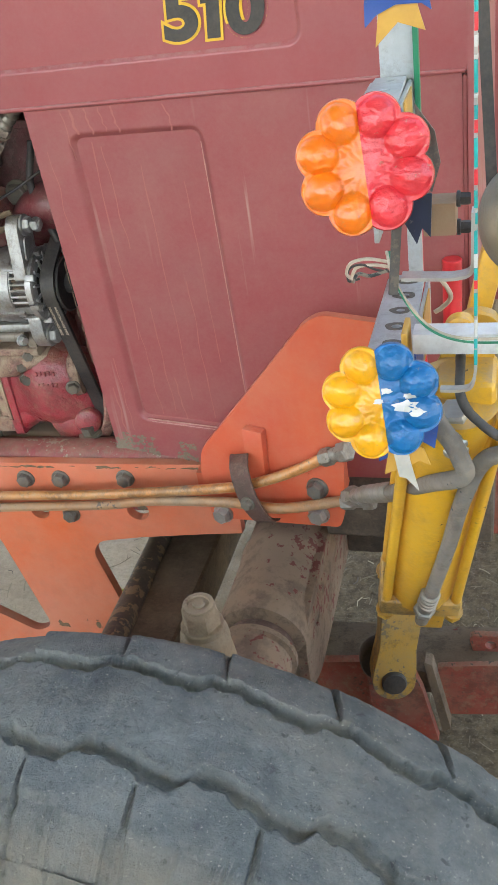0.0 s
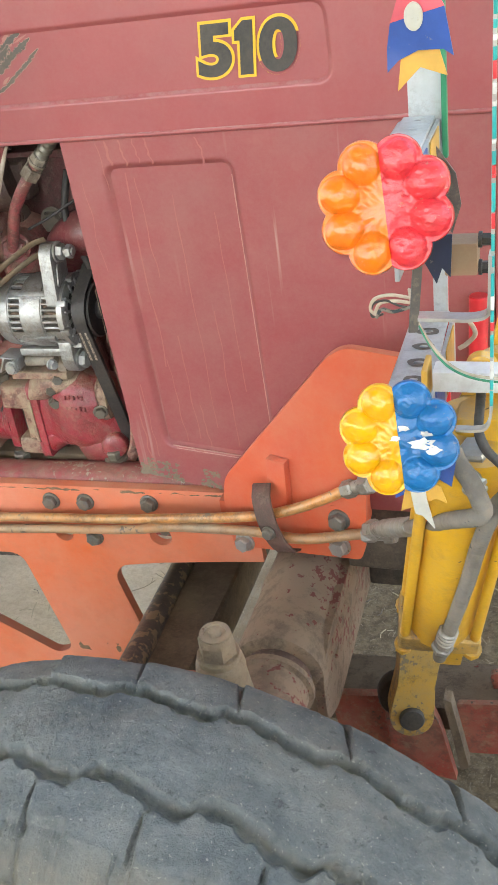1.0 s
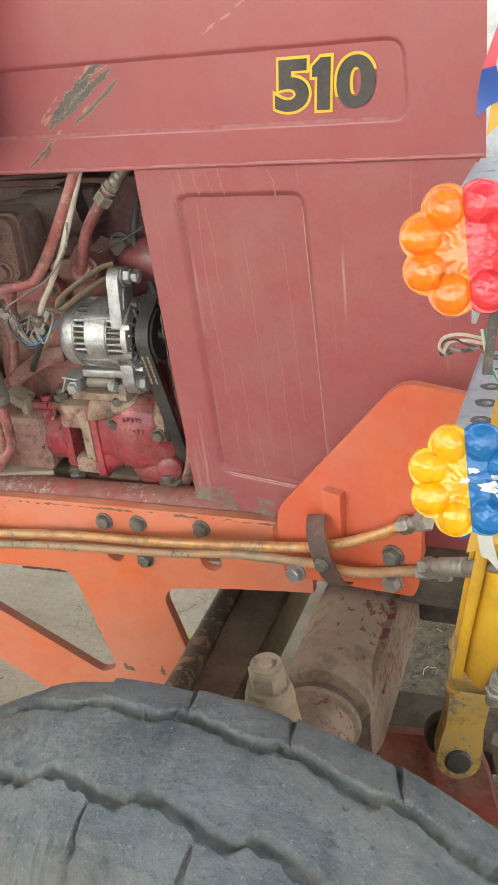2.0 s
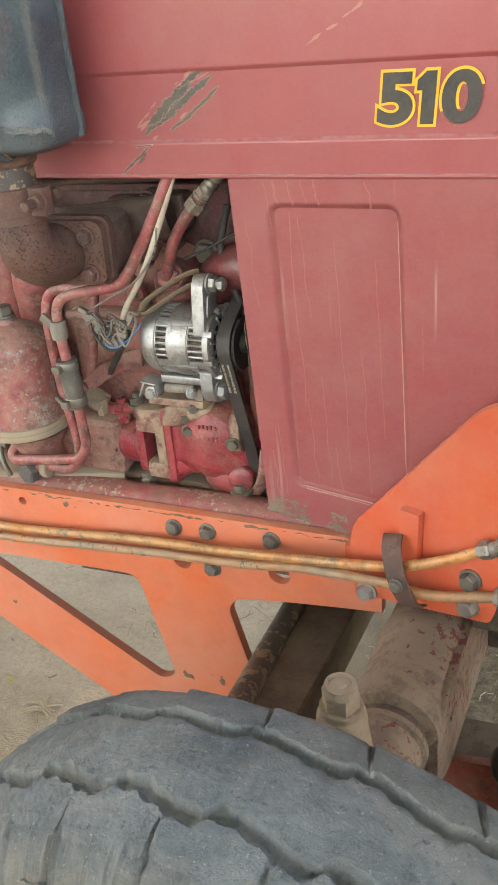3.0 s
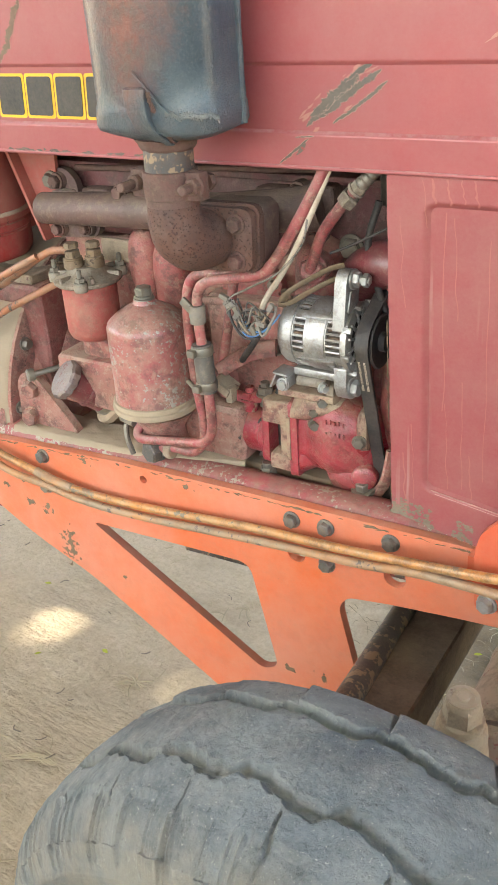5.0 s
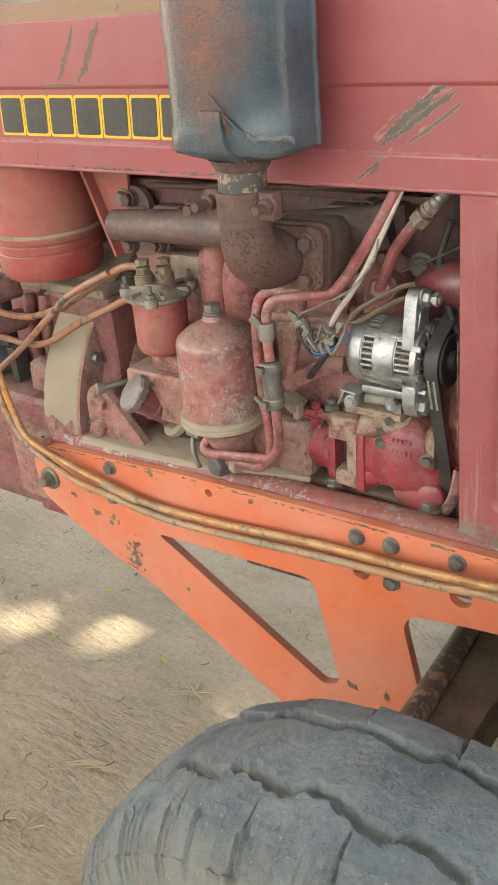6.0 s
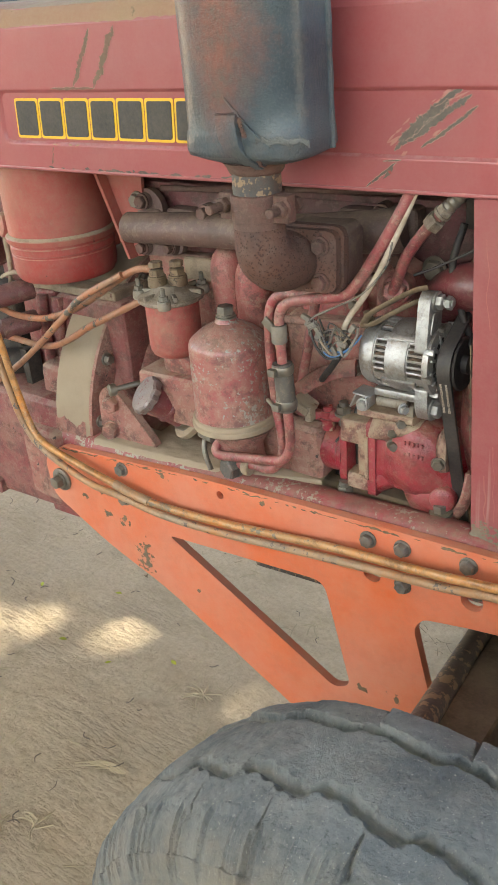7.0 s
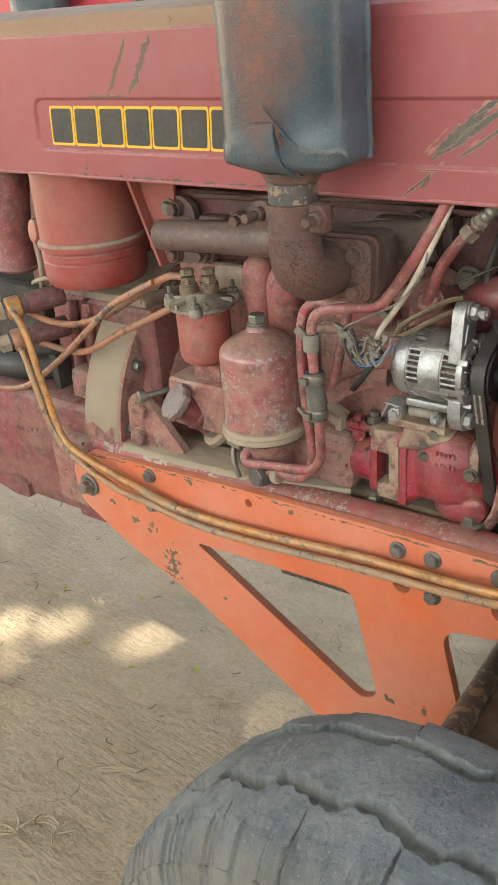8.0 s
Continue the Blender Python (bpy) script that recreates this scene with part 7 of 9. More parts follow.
def build_pipes():
    def pipe(pts, r, mat, label, name="pipe", seg=14):
        b = B()
        tube(b, pts, r, seg, 8)
        return part(name, b, mat, tractor, label, smooth=60)

    a = pipe([(-0.076, 0.018, 1.250), (-0.096, 0.012, 1.21), (-0.122, 0.010, 1.168), (-0.148, 0.010, 1.131), (-0.168, 0.010, 1.114), (-0.205, 0.010, 1.105), (-0.245, 0.010, 1.096), (-0.262, 0.008, 1.080), (-0.264, 0.006, 1.045),
              (-0.259, 0.004, 0.98), (-0.257, 0.004, 0.92), (-0.258, 0.004, 0.888), (-0.272, 0.004, 0.866), (-0.30, 0.006, 0.858), (-0.36, 0.008, 0.847), (-0.392, 0.010, 0.842), (-0.401, 0.016, 0.850), (-0.392, 0.03, 0.862), (-0.37, 0.05, 0.87)],
             0.0069, "red_pipe", "red steel breather pipe")
    pipe([(-0.185, 0.022, 1.108), (-0.225, 0.016, 1.106), (-0.262, 0.012, 1.102), (-0.279, 0.010, 1.082), (-0.284, 0.010, 1.03), (-0.281, 0.010, 0.95), (-0.275, 0.010, 0.90), (-0.280, 0.012, 0.862), (-0.302, 0.014, 0.838), (-0.335, 0.016, 0.836), (-0.37, 0.018, 0.826)],
         0.0066, "red_pipe", "red steel oil pipe")
    pipe([(-0.040, 0.028, 1.226), (-0.062, 0.030, 1.203), (-0.078, 0.030, 1.185), (-0.096, 0.032, 1.160), (-0.112, 0.042, 1.130), (-0.130, 0.060, 1.105), (-0.16, 0.12, 1.09)], 0.0069, "red_pipe", "red coolant pipe")
    b = B()
    hexbolt(b, (-0.066, 0.030, 1.199), (0.72, -0.05, 0.69), 0.0200, 0.017, 0, 0.3)
    hexbolt(b, (-0.050, 0.029, 1.215), (0.72, -0.05, 0.69), 0.0165, 0.012, 1.1, 0.1)
    part("pipe_nut", b, "lid_alloy", tractor, "dusty hexagon pipe nut", smooth=25)
    b = B()
    n = 24
    lathe(b, (-0.043, 0.028, 1.222), (0.72, -0.05, 0.69), [(0.0074 + 0.0012 * (k % 2), 0.0040 * k) for k in range(n)], 18)
    part("armoured_hose", b, "bolt", tractor, "steel-armoured hose", smooth=25)
    # rubber sleeve with two clips
    b = B()
    tube(b, [(-0.2615, 0.004, 1.012), (-0.2600, 0.004, 0.985), (-0.2585, 0.004, 0.945)], 0.0130, 20, 6)
    part("rubber_sleeve", b, "leather", a, "grey-black rubber sleeve", smooth=60)
    for z, x in ((1.004, -0.2612), (0.955, -0.2588)):
        b = B()
        lathe(b, (x, 0.004, z - 0.006), (0.03, 0, 1), [(0.0138, 0), (0.0147, 0.002), (0.0147, 0.010), (0.0138, 0.012)], 22)
        box(b, (x - 0.004, -0.014, z), (0.012, 0.008, 0.010), None, 0.002)
        part("hose_clip", b, "bolt", a)
    b = B()
    box(b, (-0.273, 0.000, 1.062), (0.026, 0.004, 0.012), Matrix.Rotation(0.7, 3, "Y"), 0.001)
    part("pipe_clip", b, "bolt", a)
    b = B()
    cyl(b, (-0.288, 0.002, 0.955), (-0.262, -0.012, 0.950), 0.0032, seg=10)
    part("clip_screw", b, "bolt", a)
    # large hexagon plug on the oil pipe
    b = B()
    hexbolt(b, (-0.372, 0.022, 0.823), (-0.25, -0.96, 0.0), 0.029, 0.020, 1.05, 0.25)
    part("banjo_plug", b, "leather", tractor, "black hexagon banjo plug", smooth=25)
    b = B()
    lathe(b, (-0.350, 0.016, 0.830), (1, 0, 0.1), [(0.0115, 0), (0.013, 0.002), (0.013, 0.009), (0.0115, 0.011)], 18)
    part("union_ring", b, "dusty", tractor)
    # upright rod and strap
    pipe([(-0.258, 0.085, 1.075), (-0.262, 0.082, 1.05), (-0.275, 0.080, 0.99), (-0.286, 0.078, 0.94)], 0.0070, "red_pipe", "red upright tube")
    b = B()
    tube(b, [(-0.290, 0.062, 0.938), (-0.255, 0.070, 0.965), (-0.225, 0.078, 0.980), (-0.198, 0.084, 0.986)], 0.010, 12, 6, flat=(1.3, 0.5))
    part("strap", b, "engine", tractor, "dusty red stay strap", smooth=50)
    b = B()
    lathe(b, (-0.290, 0.058, 0.938), (0.2, -1, 0), [(0.014, -0.003), (0.014, 0.005), (0.012, 0.006)], 20)
    part("strap_eye", b, "engine", tractor)
    b = B()
    box(b, (-0.262, 0.05, 0.935), (0.030, 0.030, 0.012), Matrix.Rotation(0.5, 3, "Y"), 0.002)
    box(b, (-0.250, 0.045, 0.925), (0.010, 0.014, 0.022), None, 0.002)
    part("cable_bracket", b, "dusty", tractor)
    # wiring
    w = pipe([(-0.072, 0.020, 1.250), (-0.086, 0.014, 1.215), (-0.100, 0.012, 1.185), (-0.120, 0.014, 1.148), (-0.146, 0.018, 1.110), (-0.168, 0.022, 1.082), (-0.180, 0.026, 1.058), (-0.176, 0.034, 1.04)], 0.0037, "white_wire",
             "dirty white taped wiring loom", "wiring_loom")
    for pts, r, m in (([(-0.100, 0.008, 1.185), (-0.108, 0.006, 1.155), (-0.140, 0.004, 1.120), (-0.185, 0.006, 1.095), (-0.215, 0.010, 1.078), (-0.222, 0.016, 1.060)], 0.0013, "hose"),
                      ([(-0.200, 0.018, 1.046), (-0.190, 0.010, 1.040), (-0.172, 0.008, 1.040), (-0.160, 0.012, 1.046)], 0.0014, "blue_wire"),
                      ([(-0.206, 0.018, 1.052), (-0.198, 0.008, 1.036), (-0.180, 0.006, 1.034), (-0.158, 0.012, 1.050), (-0.150, 0.02, 1.062)], 0.0012, "blue_wire"),
                      ([(-0.222, 0.016, 1.072), (-0.214, 0.008, 1.050), (-0.196, 0.006, 1.030), (-0.178, 0.012, 1.030)], 0.0016, "rubber"),
                      ([(-0.17, 0.02, 1.05), (-0.20, 0.03, 1.01), (-0.225, 0.05, 0.985), (-0.245, 0.07, 0.965)], 0.0045, "rubber"),
                      ([(-0.18, 0.012, 1.06), (-0.168, 0.006, 1.036), (-0.155, 0.014, 1.06), (-0.150, 0.012, 1.075)], 0.0018, "hose"),
                      ([(-0.19, 0.02, 1.066), (-0.178, 0.012, 1.046), (-0.166, 0.010, 1.058), (-0.156, 0.012, 1.072)], 0.0016, "dusty"),
                      ([(-0.095, 0.05, 1.135), (-0.07, 0.06, 1.145), (-0.03, 0.07, 1.165), (0.02, 0.08, 1.19)], 0.0016, "rubber")):
        b = B()
        tube(b, pts, r, 8, 8)
        part("wire", b, m, w, smooth=60)
    for q in ((-0.223, 0.014, 1.070), (-0.208, 0.012, 1.056), (-0.176, 0.012, 1.044), (-0.158, 0.012, 1.072)):
        b = B()
        box(b, q, (0.007, 0.006, 0.011), Matrix.Rotation(0.6, 3, "Y"), 0.0015)
        part("connector", b, "hose", w)
    rnd = random.Random(15)
    for k in range(9):
        b = B()
        c0 = Vector((-0.190, 0.012, 1.052))
        p = Vector((rnd.uniform(-0.226, -0.205), rnd.uniform(0.006, 0.020), rnd.uniform(1.056, 1.078)))
        e = Vector((rnd.uniform(-0.176, -0.158), rnd.uniform(0.008, 0.024), rnd.uniform(1.036, 1.072)))
        mid_ = [c0 + Vector((rnd.gauss(0, 0.010), rnd.gauss(0, 0.005), rnd.gauss(-0.004, 0.009))) for _ in range(3)]
        tube(b, [p, *sorted(mid_, key=lambda v: v.x), e], rnd.uniform(0.0009, 0.0016), 6, 5)
        part("wire", b, rnd.choice(("hose", "rubber", "hose", "dusty", "leather")), w, smooth=60)
    for q, rz in (((-0.224, 0.010, 1.078), 0.4), ((-0.214, 0.008, 1.070), -0.5), ((-0.206, 0.010, 1.062), 0.9), ((-0.172, 0.010, 1.050), 0.2), ((-0.182, 0.008, 1.040), 1.1)):
        b = B()
        box(b, q, (0.013, 0.006, 0.006), Matrix.Rotation(rz, 3, "Y"), 0.0012)
        part("terminal_sleeve", b, "bolt" if rz > 0.3 else "hose", w)
    # union bolt behind the coolant pipe
    b = B()
    lathe(b, (-0.1234, 0.06, 1.1107), (0.2, -0.95, 0.1), [(0.017, -0.03), (0.017, 0.0), (0.015, 0.003)], 22)
    hexbolt(b, (-0.1234, 0.06, 1.1107), (0.2, -0.95, 0.1), 0.026, 0.014, 1.2, 0.4)
    part("union_bolt", b, "red_pipe", tractor, "red painted union bolt", smooth=25)
    # tape wound round the pipes above the sleeve
    b = B()
    lathe(b, (-0.2640, 0.005, 1.040), (0.02, 0, 1), [(0.0098, 0), (0.0108, 0.002), (0.0102, 0.007), (0.0110, 0.010), (0.0104, 0.016), (0.0110, 0.020), (0.0098, 0.024)], 18)
    part("tape", b, "hose", a, "grey tape wound round the pipe")
    # drain cock beside the oil filter
    b = B()
    tube(b, [(-0.425, 0.05, 0.862), (-0.432, 0.03, 0.852), (-0.428, 0.02, 0.832), (-0.418, 0.018, 0.806)], 0.004, 8, 6)
    cyl(b, (-0.44, 0.03, 0.858), (-0.41, 0.022, 0.858), 0.007, seg=12)
    part("drain_cock", b, "bolt", tractor, "small steel drain cock")


build_pipes()


def build_bell_housing():
    be = empty("bell_housing", (0, 0, 0), tractor)
    be["label"] = "dust-covered clutch bell housing"
    cy, cz, r = 0.33, 0.775, 0.302
    b = B()
    prof = [(-0.775, r - 0.012), (-0.770, r), (-0.70, r), (-0.694, r - 0.004)]
    seg = 60
    rings = []
    for k in range(seg + 1):
        t = math.pi * (1.12 - 1.24 * k / seg)
        rings.append([b.verts.new((x, cy + rr * math.cos(t), cz + rr * math.sin(t))) for x, rr in prof])
    for r0, r1 in zip(rings, rings[1:]):
        for k in range(len(prof) - 1):
            b.faces.new((r0[k], r0[k + 1], r1[k + 1], r1[k]))
    part("flange_band", b, "dust_smooth", be, "thick dusty flange band", smooth=40)
    b = B()
    rows = []
    for i in range(61):
        x = -0.772 + 0.073 * i / 60
        top = 0.130 + 0.05 * noise.noise(Vector((x * 38, 4, 1))) + 0.022 * noise.noise(Vector((x * 130, 4, 2)))
        rows.append([b.verts.new((x, cy - (r + 0.0009) * math.cos(q), cz + (r + 0.0009) * math.sin(q))) for q in (-0.2 + (top + 0.2) * k / 8 for k in range(9))])
    for r0, r1 in zip(rows, rows[1:]):
        for k in range(8):
            b.faces.new((r0[k], r0[k + 1], r1[k + 1], r1[k]))
    part("greasy_foot", b, "engine_dusty", be, "oily foot of the flange band", smooth=40)
    b = B()
    seg = 48
    lathe(b, (-0.700, cy, cz), (1, 0, 0), [(r - 0.004, 0), (r - 0.004, 0.012), (r - 0.05, 0.016), (r - 0.08, 0.06), (0.12, 0.10)], seg)
    part("front_plate", b, "engine_dusty", be, smooth=40)
    for a in (150, 118, 96, 172):
        t = radians(a)
        bolt_part(be, (-0.687, cy + (r - 0.024) * math.cos(t), cz + (r - 0.024) * math.sin(t)), (1, 0, 0), 0.020, 0.014)
    # engine mount bracket with two bolts
    b = B()
    slab(b, rounded([(-0.668, 0.79), (-0.545, 0.80), (-0.552, 0.812), (-0.618, 0.885), (-0.648, 0.892), (-0.664, 0.87)], [0.006, 0.004, 0.006, 0.02, 0.016, 0.01]), [], xz(0.038), 0.014)
    part("mount_bracket", b, "engine_dusty", be, bevel=0.002)
    b = B()
    nx, ny = 90, 16
    rows = []
    for i in range(nx + 1):
        x = -0.672 + 0.420 * i / nx
        zb_ = 0.816 - 0.024 + 0.030 * (x + 0.80) / 1.2
        row = []
        for j in range(ny + 1):
            v = j / ny
            y0_ = 0.0170 + 0.050 * (i / nx) ** 3 + 0.004 * noise.noise(Vector((x * 30, 2, 2))) * (i / nx)
            y = y0_ + (0.088 - y0_) * v
            h = 0.0045 * math.sin(math.pi * min(1.0, 0.10 + v)) + 0.020 * max(0, v - 0.55) * max(0.0, 1 - i / nx * 1.6)
            h += 0.0022 * noise.noise(Vector((x * 28, y * 40, 1))) + 0.0012 * noise.noise(Vector((x * 90, y * 110, 5)))
            h *= min(1.0, (nx - i) / 14)
            row.append(b.verts.new((x, y, zb_ + h + (-0.006 if j == 0 else 0.0008))))
        rows.append(row)
    for r0, r1 in zip(rows, rows[1:]):
        for j in range(ny):
            b.faces.new((r0[j], r0[j + 1], r1[j + 1], r1[j]))
    part("dust_bank", b, "dust_smooth", be, "bank of settled dust on the ledge", smooth=80)
    for x, z in ((-0.632, 0.866), (-0.6415, 0.8165)):
        b = B()
        hexbolt(b, (x, 0.038, z), (0.3, -0.95, 0), 0.024, 0.018, 1.1, 0.3)
        part("mount_bolt", b, "engine_dusty", be, smooth=25)


build_bell_housing()


def build_gearbox():
    g = empty("gearbox", (0, 0, 0), tractor)
    g["label"] = "faded red gearbox casing"
    b = bumpy_box((-1.56, 0.30, 0.725), (1.60, 0.54, 0.23), 0.022, 0.004, 9, 5)
    part("casing", b, "gear_red_shaded", g, smooth=60)
    b = bumpy_box((-0.86, 0.31, 0.905), (0.09, 0.40, 0.21), 0.010, 0.002, 12, 3)
    part("upper_casing", b, "gear_red_shaded", g, smooth=60)
    b = bumpy_box((-0.73, 0.31, 0.905), (0.16, 0.41, 0.205), 0.012, 0.002, 12, 3)
    part("side_casing", b, "gear_red_shaded", g, smooth=60)
    # caked dust on top of the casing, under the air cleaner
    b = bumpy_box((-0.79, 0.30, 1.014), (0.24, 0.37, 0.016), 0.006, 0.003, 18, 4)
    part("cover_plate", b, "dusty", g, "dust-caked top of the casing")
    for x in (-0.838, -0.800):
        b = B()
        tube(b, [(x, 0.103, 1.004), (x, 0.098, 0.96), (x - 0.004, 0.100, 0.86)], 0.010, 12, 4)
        part("casing_rib", b, "gear_red_shaded", g, smooth=60)
    b = B()
    slab(b, [(-0.8005, 0.990), (-0.7885, 0.990), (-0.7885, 1.004), (-0.8005, 1.004)], [[(-0.798, 0.9925), (-0.798, 1.0015), (-0.791, 1.0015), (-0.791, 0.9925)]], xz(0.095), 0.012)
    part("square_boss", b, "engine_dusty", g)
    # foot lug
    b = B()
    slab(b, rounded([(-0.962, 0.640), (-0.962, 0.612), (-1.004, 0.610), (-1.06, 0.622), (-1.06, 0.640), (-0.988, 0.652)], 0.006), [], xz(0.020), 0.02)
    part("lug", b, "gear_red_shaded", g, bevel=0.004)
    b = bumpy_box((-0.80, 0.048, 0.621), (0.07, 0.03, 0.030), 0.008, 0.002, 25, 2)
    part("foot", b, "gear_red_shaded", g)
    b = bumpy_box((-0.80, 0.05, 0.72), (0.10, 0.09, 0.14), 0.02, 0.002, 25, 2)
    part("clutch_casing", b, "engine_dusty", g)
    b = bumpy_box((-0.795, 0.095, 0.83), (0.085, 0.06, 0.12), 0.018, 0.003, 22, 3)
    part("clutch_cover", b, "engine_dusty", g, "dusty clutch side cover", smooth=60)
    # casting marks, illegible
    rnd = random.Random(12)
    for k in range(7):
        b = B()
        x, z = -0.970 + k * 0.0145, 0.760 - 0.001 * k + (0.010 if k in (3, 4) else 0)
        tube(b, [(x, 0.0275, z), (x + 0.004, 0.0268, z + rnd.uniform(0.003, 0.007)), (x + 0.0065, 0.0268, z + rnd.uniform(-0.002, 0.003)), (x + 0.003, 0.0275, z - 0.003)], 0.0010, 6, 3)
        part("casting_mark", b, "engine_dusty", g)
    # added near-black plate stands in for the shaded recess behind the unions
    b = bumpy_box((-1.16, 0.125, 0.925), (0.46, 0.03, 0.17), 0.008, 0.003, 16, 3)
    part("recess_shade_plate", b, "dark", g, "near-black added plate for the shaded recess between the casings", smooth=60)
    b = B()
    tube(b, [(-1.30, 0.07, 0.862), (-1.05, 0.065, 0.866), (-0.955, 0.070, 0.872), (-0.905, 0.11, 0.868)], 0.024, 18, 6)
    part("black_boot", b, "rubber", g, "black rubber boot", smooth=60)
    # near-black sliver painting the shade in the narrow gap between the casings
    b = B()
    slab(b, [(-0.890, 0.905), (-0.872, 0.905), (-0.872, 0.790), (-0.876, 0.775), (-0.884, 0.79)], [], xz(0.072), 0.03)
    part("gap_shade", b, "dark", g, "near-black sliver for the shaded gap between the casings")


build_gearbox()


def build_air_cleaner():
    a = empty("air_cleaner", (0, 0, 0), tractor)
    a["label"] = "orange-red oil bath air cleaner with clamp ring"
    x, y = -0.765, 0.108
    b = B()
    lathe(b, (x, y, 1.05), (0, 0, 1), [(0.0800, 0.066), (0.0845, 0.068), (0.0845, 0.178), (0.0848, 0.180), (0.0848, 0.24)], 56)
    part("canister", b, "air_red", a, smooth=35)
    b = B()
    lathe(b, (x, y, 1.05), (0, 0, 1), [(0.066, 0.0), (0.078, 0.003), (0.083, 0.011), (0.0845, 0.020), (0.0848, 0.043), (0.0835, 0.0445), (0.0835, 0.047), (0.0858, 0.049), (0.0858, 0.058), (0.084, 0.060), (0.084, 0.068)], 56)
    part("oil_cup", b, "air_cup", a, "deep red lower cup of the air cleaner", smooth=30)
    b = B()
    lathe(b, (x, y, 1.1135), (0, 0, 1), [(0.084, 0), (0.0885, 0.001), (0.0900, 0.0035), (0.0900, 0.009), (0.0885, 0.0105), (0.084, 0.011)], 56)
    ring = part("clamp_ring", b, "air_red", a)
    b = B()
    lathe(b, (x, y, 1.1238), (0, 0, 1), [(0.0840, 0.004), (0.0858, 0.0035), (0.0876, 0.0018), (0.0888, 0)], 56, cap=False)
    rough_up(b, 0.0007, 60)
    part("dust_line", b, "dusty", ring, "line of dust on the clamp ring")
    # over-centre clip: round knob, rod and hooked lever
    b = B()
    lathe(b, (-0.838, 0.055, 1.137), (-0.25, -0.95, 0.1), [(0.0145, -0.004), (0.0165, 0), (0.0165, 0.006), (0.0145, 0.009), (0.008, 0.0095)], 24, (1, 1.25))
    part("clip_knob", b, "air_red", a, smooth=40)
    b = B()
    tube(b, [(-0.837, 0.050, 1.125), (-0.838, 0.050, 1.09), (-0.841, 0.050, 1.056)], 0.0042, 10, 4)
    part("clip_rod", b, "dusty", a)
    b = B()
    tube(b, [(-0.868, 0.050, 1.047), (-0.850, 0.046, 1.054), (-0.830, 0.046, 1.060), (-0.812, 0.045, 1.061), (-0.797, 0.043, 1.055), (-0.775, 0.041, 1.052)], 0.0042, 10, 6, flat=(1.0, 0.6))
    part("clip_lever", b, "dusty", a, smooth=60)
    b = B()
    tube(b, [(-0.845, 0.05, 1.052), (-0.846, 0.049, 1.040), (-0.835, 0.049, 1.034), (-0.828, 0.049, 1.044)], 0.0035, 8, 5)
    part("clip_hook", b, "dusty", a, smooth=60)
    b = B()
    box(b, (-0.70, 0.155, 1.17), (0.012, 0.05, 0.17), Matrix.Rotation(0.12, 3, "Y"), 0.003)
    part("bracket", b, "air_red", a)
    b = bumpy_box((-0.665, 0.185, 1.17), (0.07, 0.03, 0.16), 0.006)
    part("mounting_plate", b, "air_red", a, "red mounting plate")
    b = B()
    box(b, (-0.76, 0.11, 1.242), (0.20, 0.12, 0.012), None, 0.004)
    part("top_plate", b, "air_red", a)
    # steering column support behind
    b = B()
    tube(b, [(-0.955, 0.12, 1.30), (-0.965, 0.11, 1.17), (-0.978, 0.11, 1.065), (-0.980, 0.11, 1.045)], 0.036, 24, 6, radii=lambda t: 0.034 + 0.006 * math.sin(9 * t) * t)
    part("steering_column", b, "gear_red_shaded", tractor, "red steering column casing", smooth=60)


build_air_cleaner()


def build_bulkhead():
    b = B()
    slab(b, rounded([(-0.668, 1.236), (-0.578, 1.236), (-0.592, 1.092), (-0.612, 1.090)], 0.004), [], xz(0.118), 0.006)
    st = part("support_strut", b, "air_red", tractor, "red tapered support strut", bevel=0.001)
    b = B()
    slab(b, [(-0.6685, 1.236), (-0.662, 1.236), (-0.607, 1.090), (-0.6125, 1.090)], [], xz(0.100), 0.018)
    part("flange", b, "air_red", st)
    bolt_part(st, (-0.592, 0.118, 1.178), (0, -1, 0), 0.024, 0.014)
    b = bumpy_box((-0.96, 0.215, 1.13), (0.20, 0.03, 0.34), 0.006)
    part("bulkhead", b, "gear_red_shaded", tractor, "dusty red bulkhead behind the air cleaner")
    # added near-black backing paints the shaded hollow under the platform
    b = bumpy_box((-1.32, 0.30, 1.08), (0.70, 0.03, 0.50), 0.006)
    part("hollow_backing", b, "dark", tractor, "near-black added backing for the shaded hollow under the platform")


build_bulkhead()


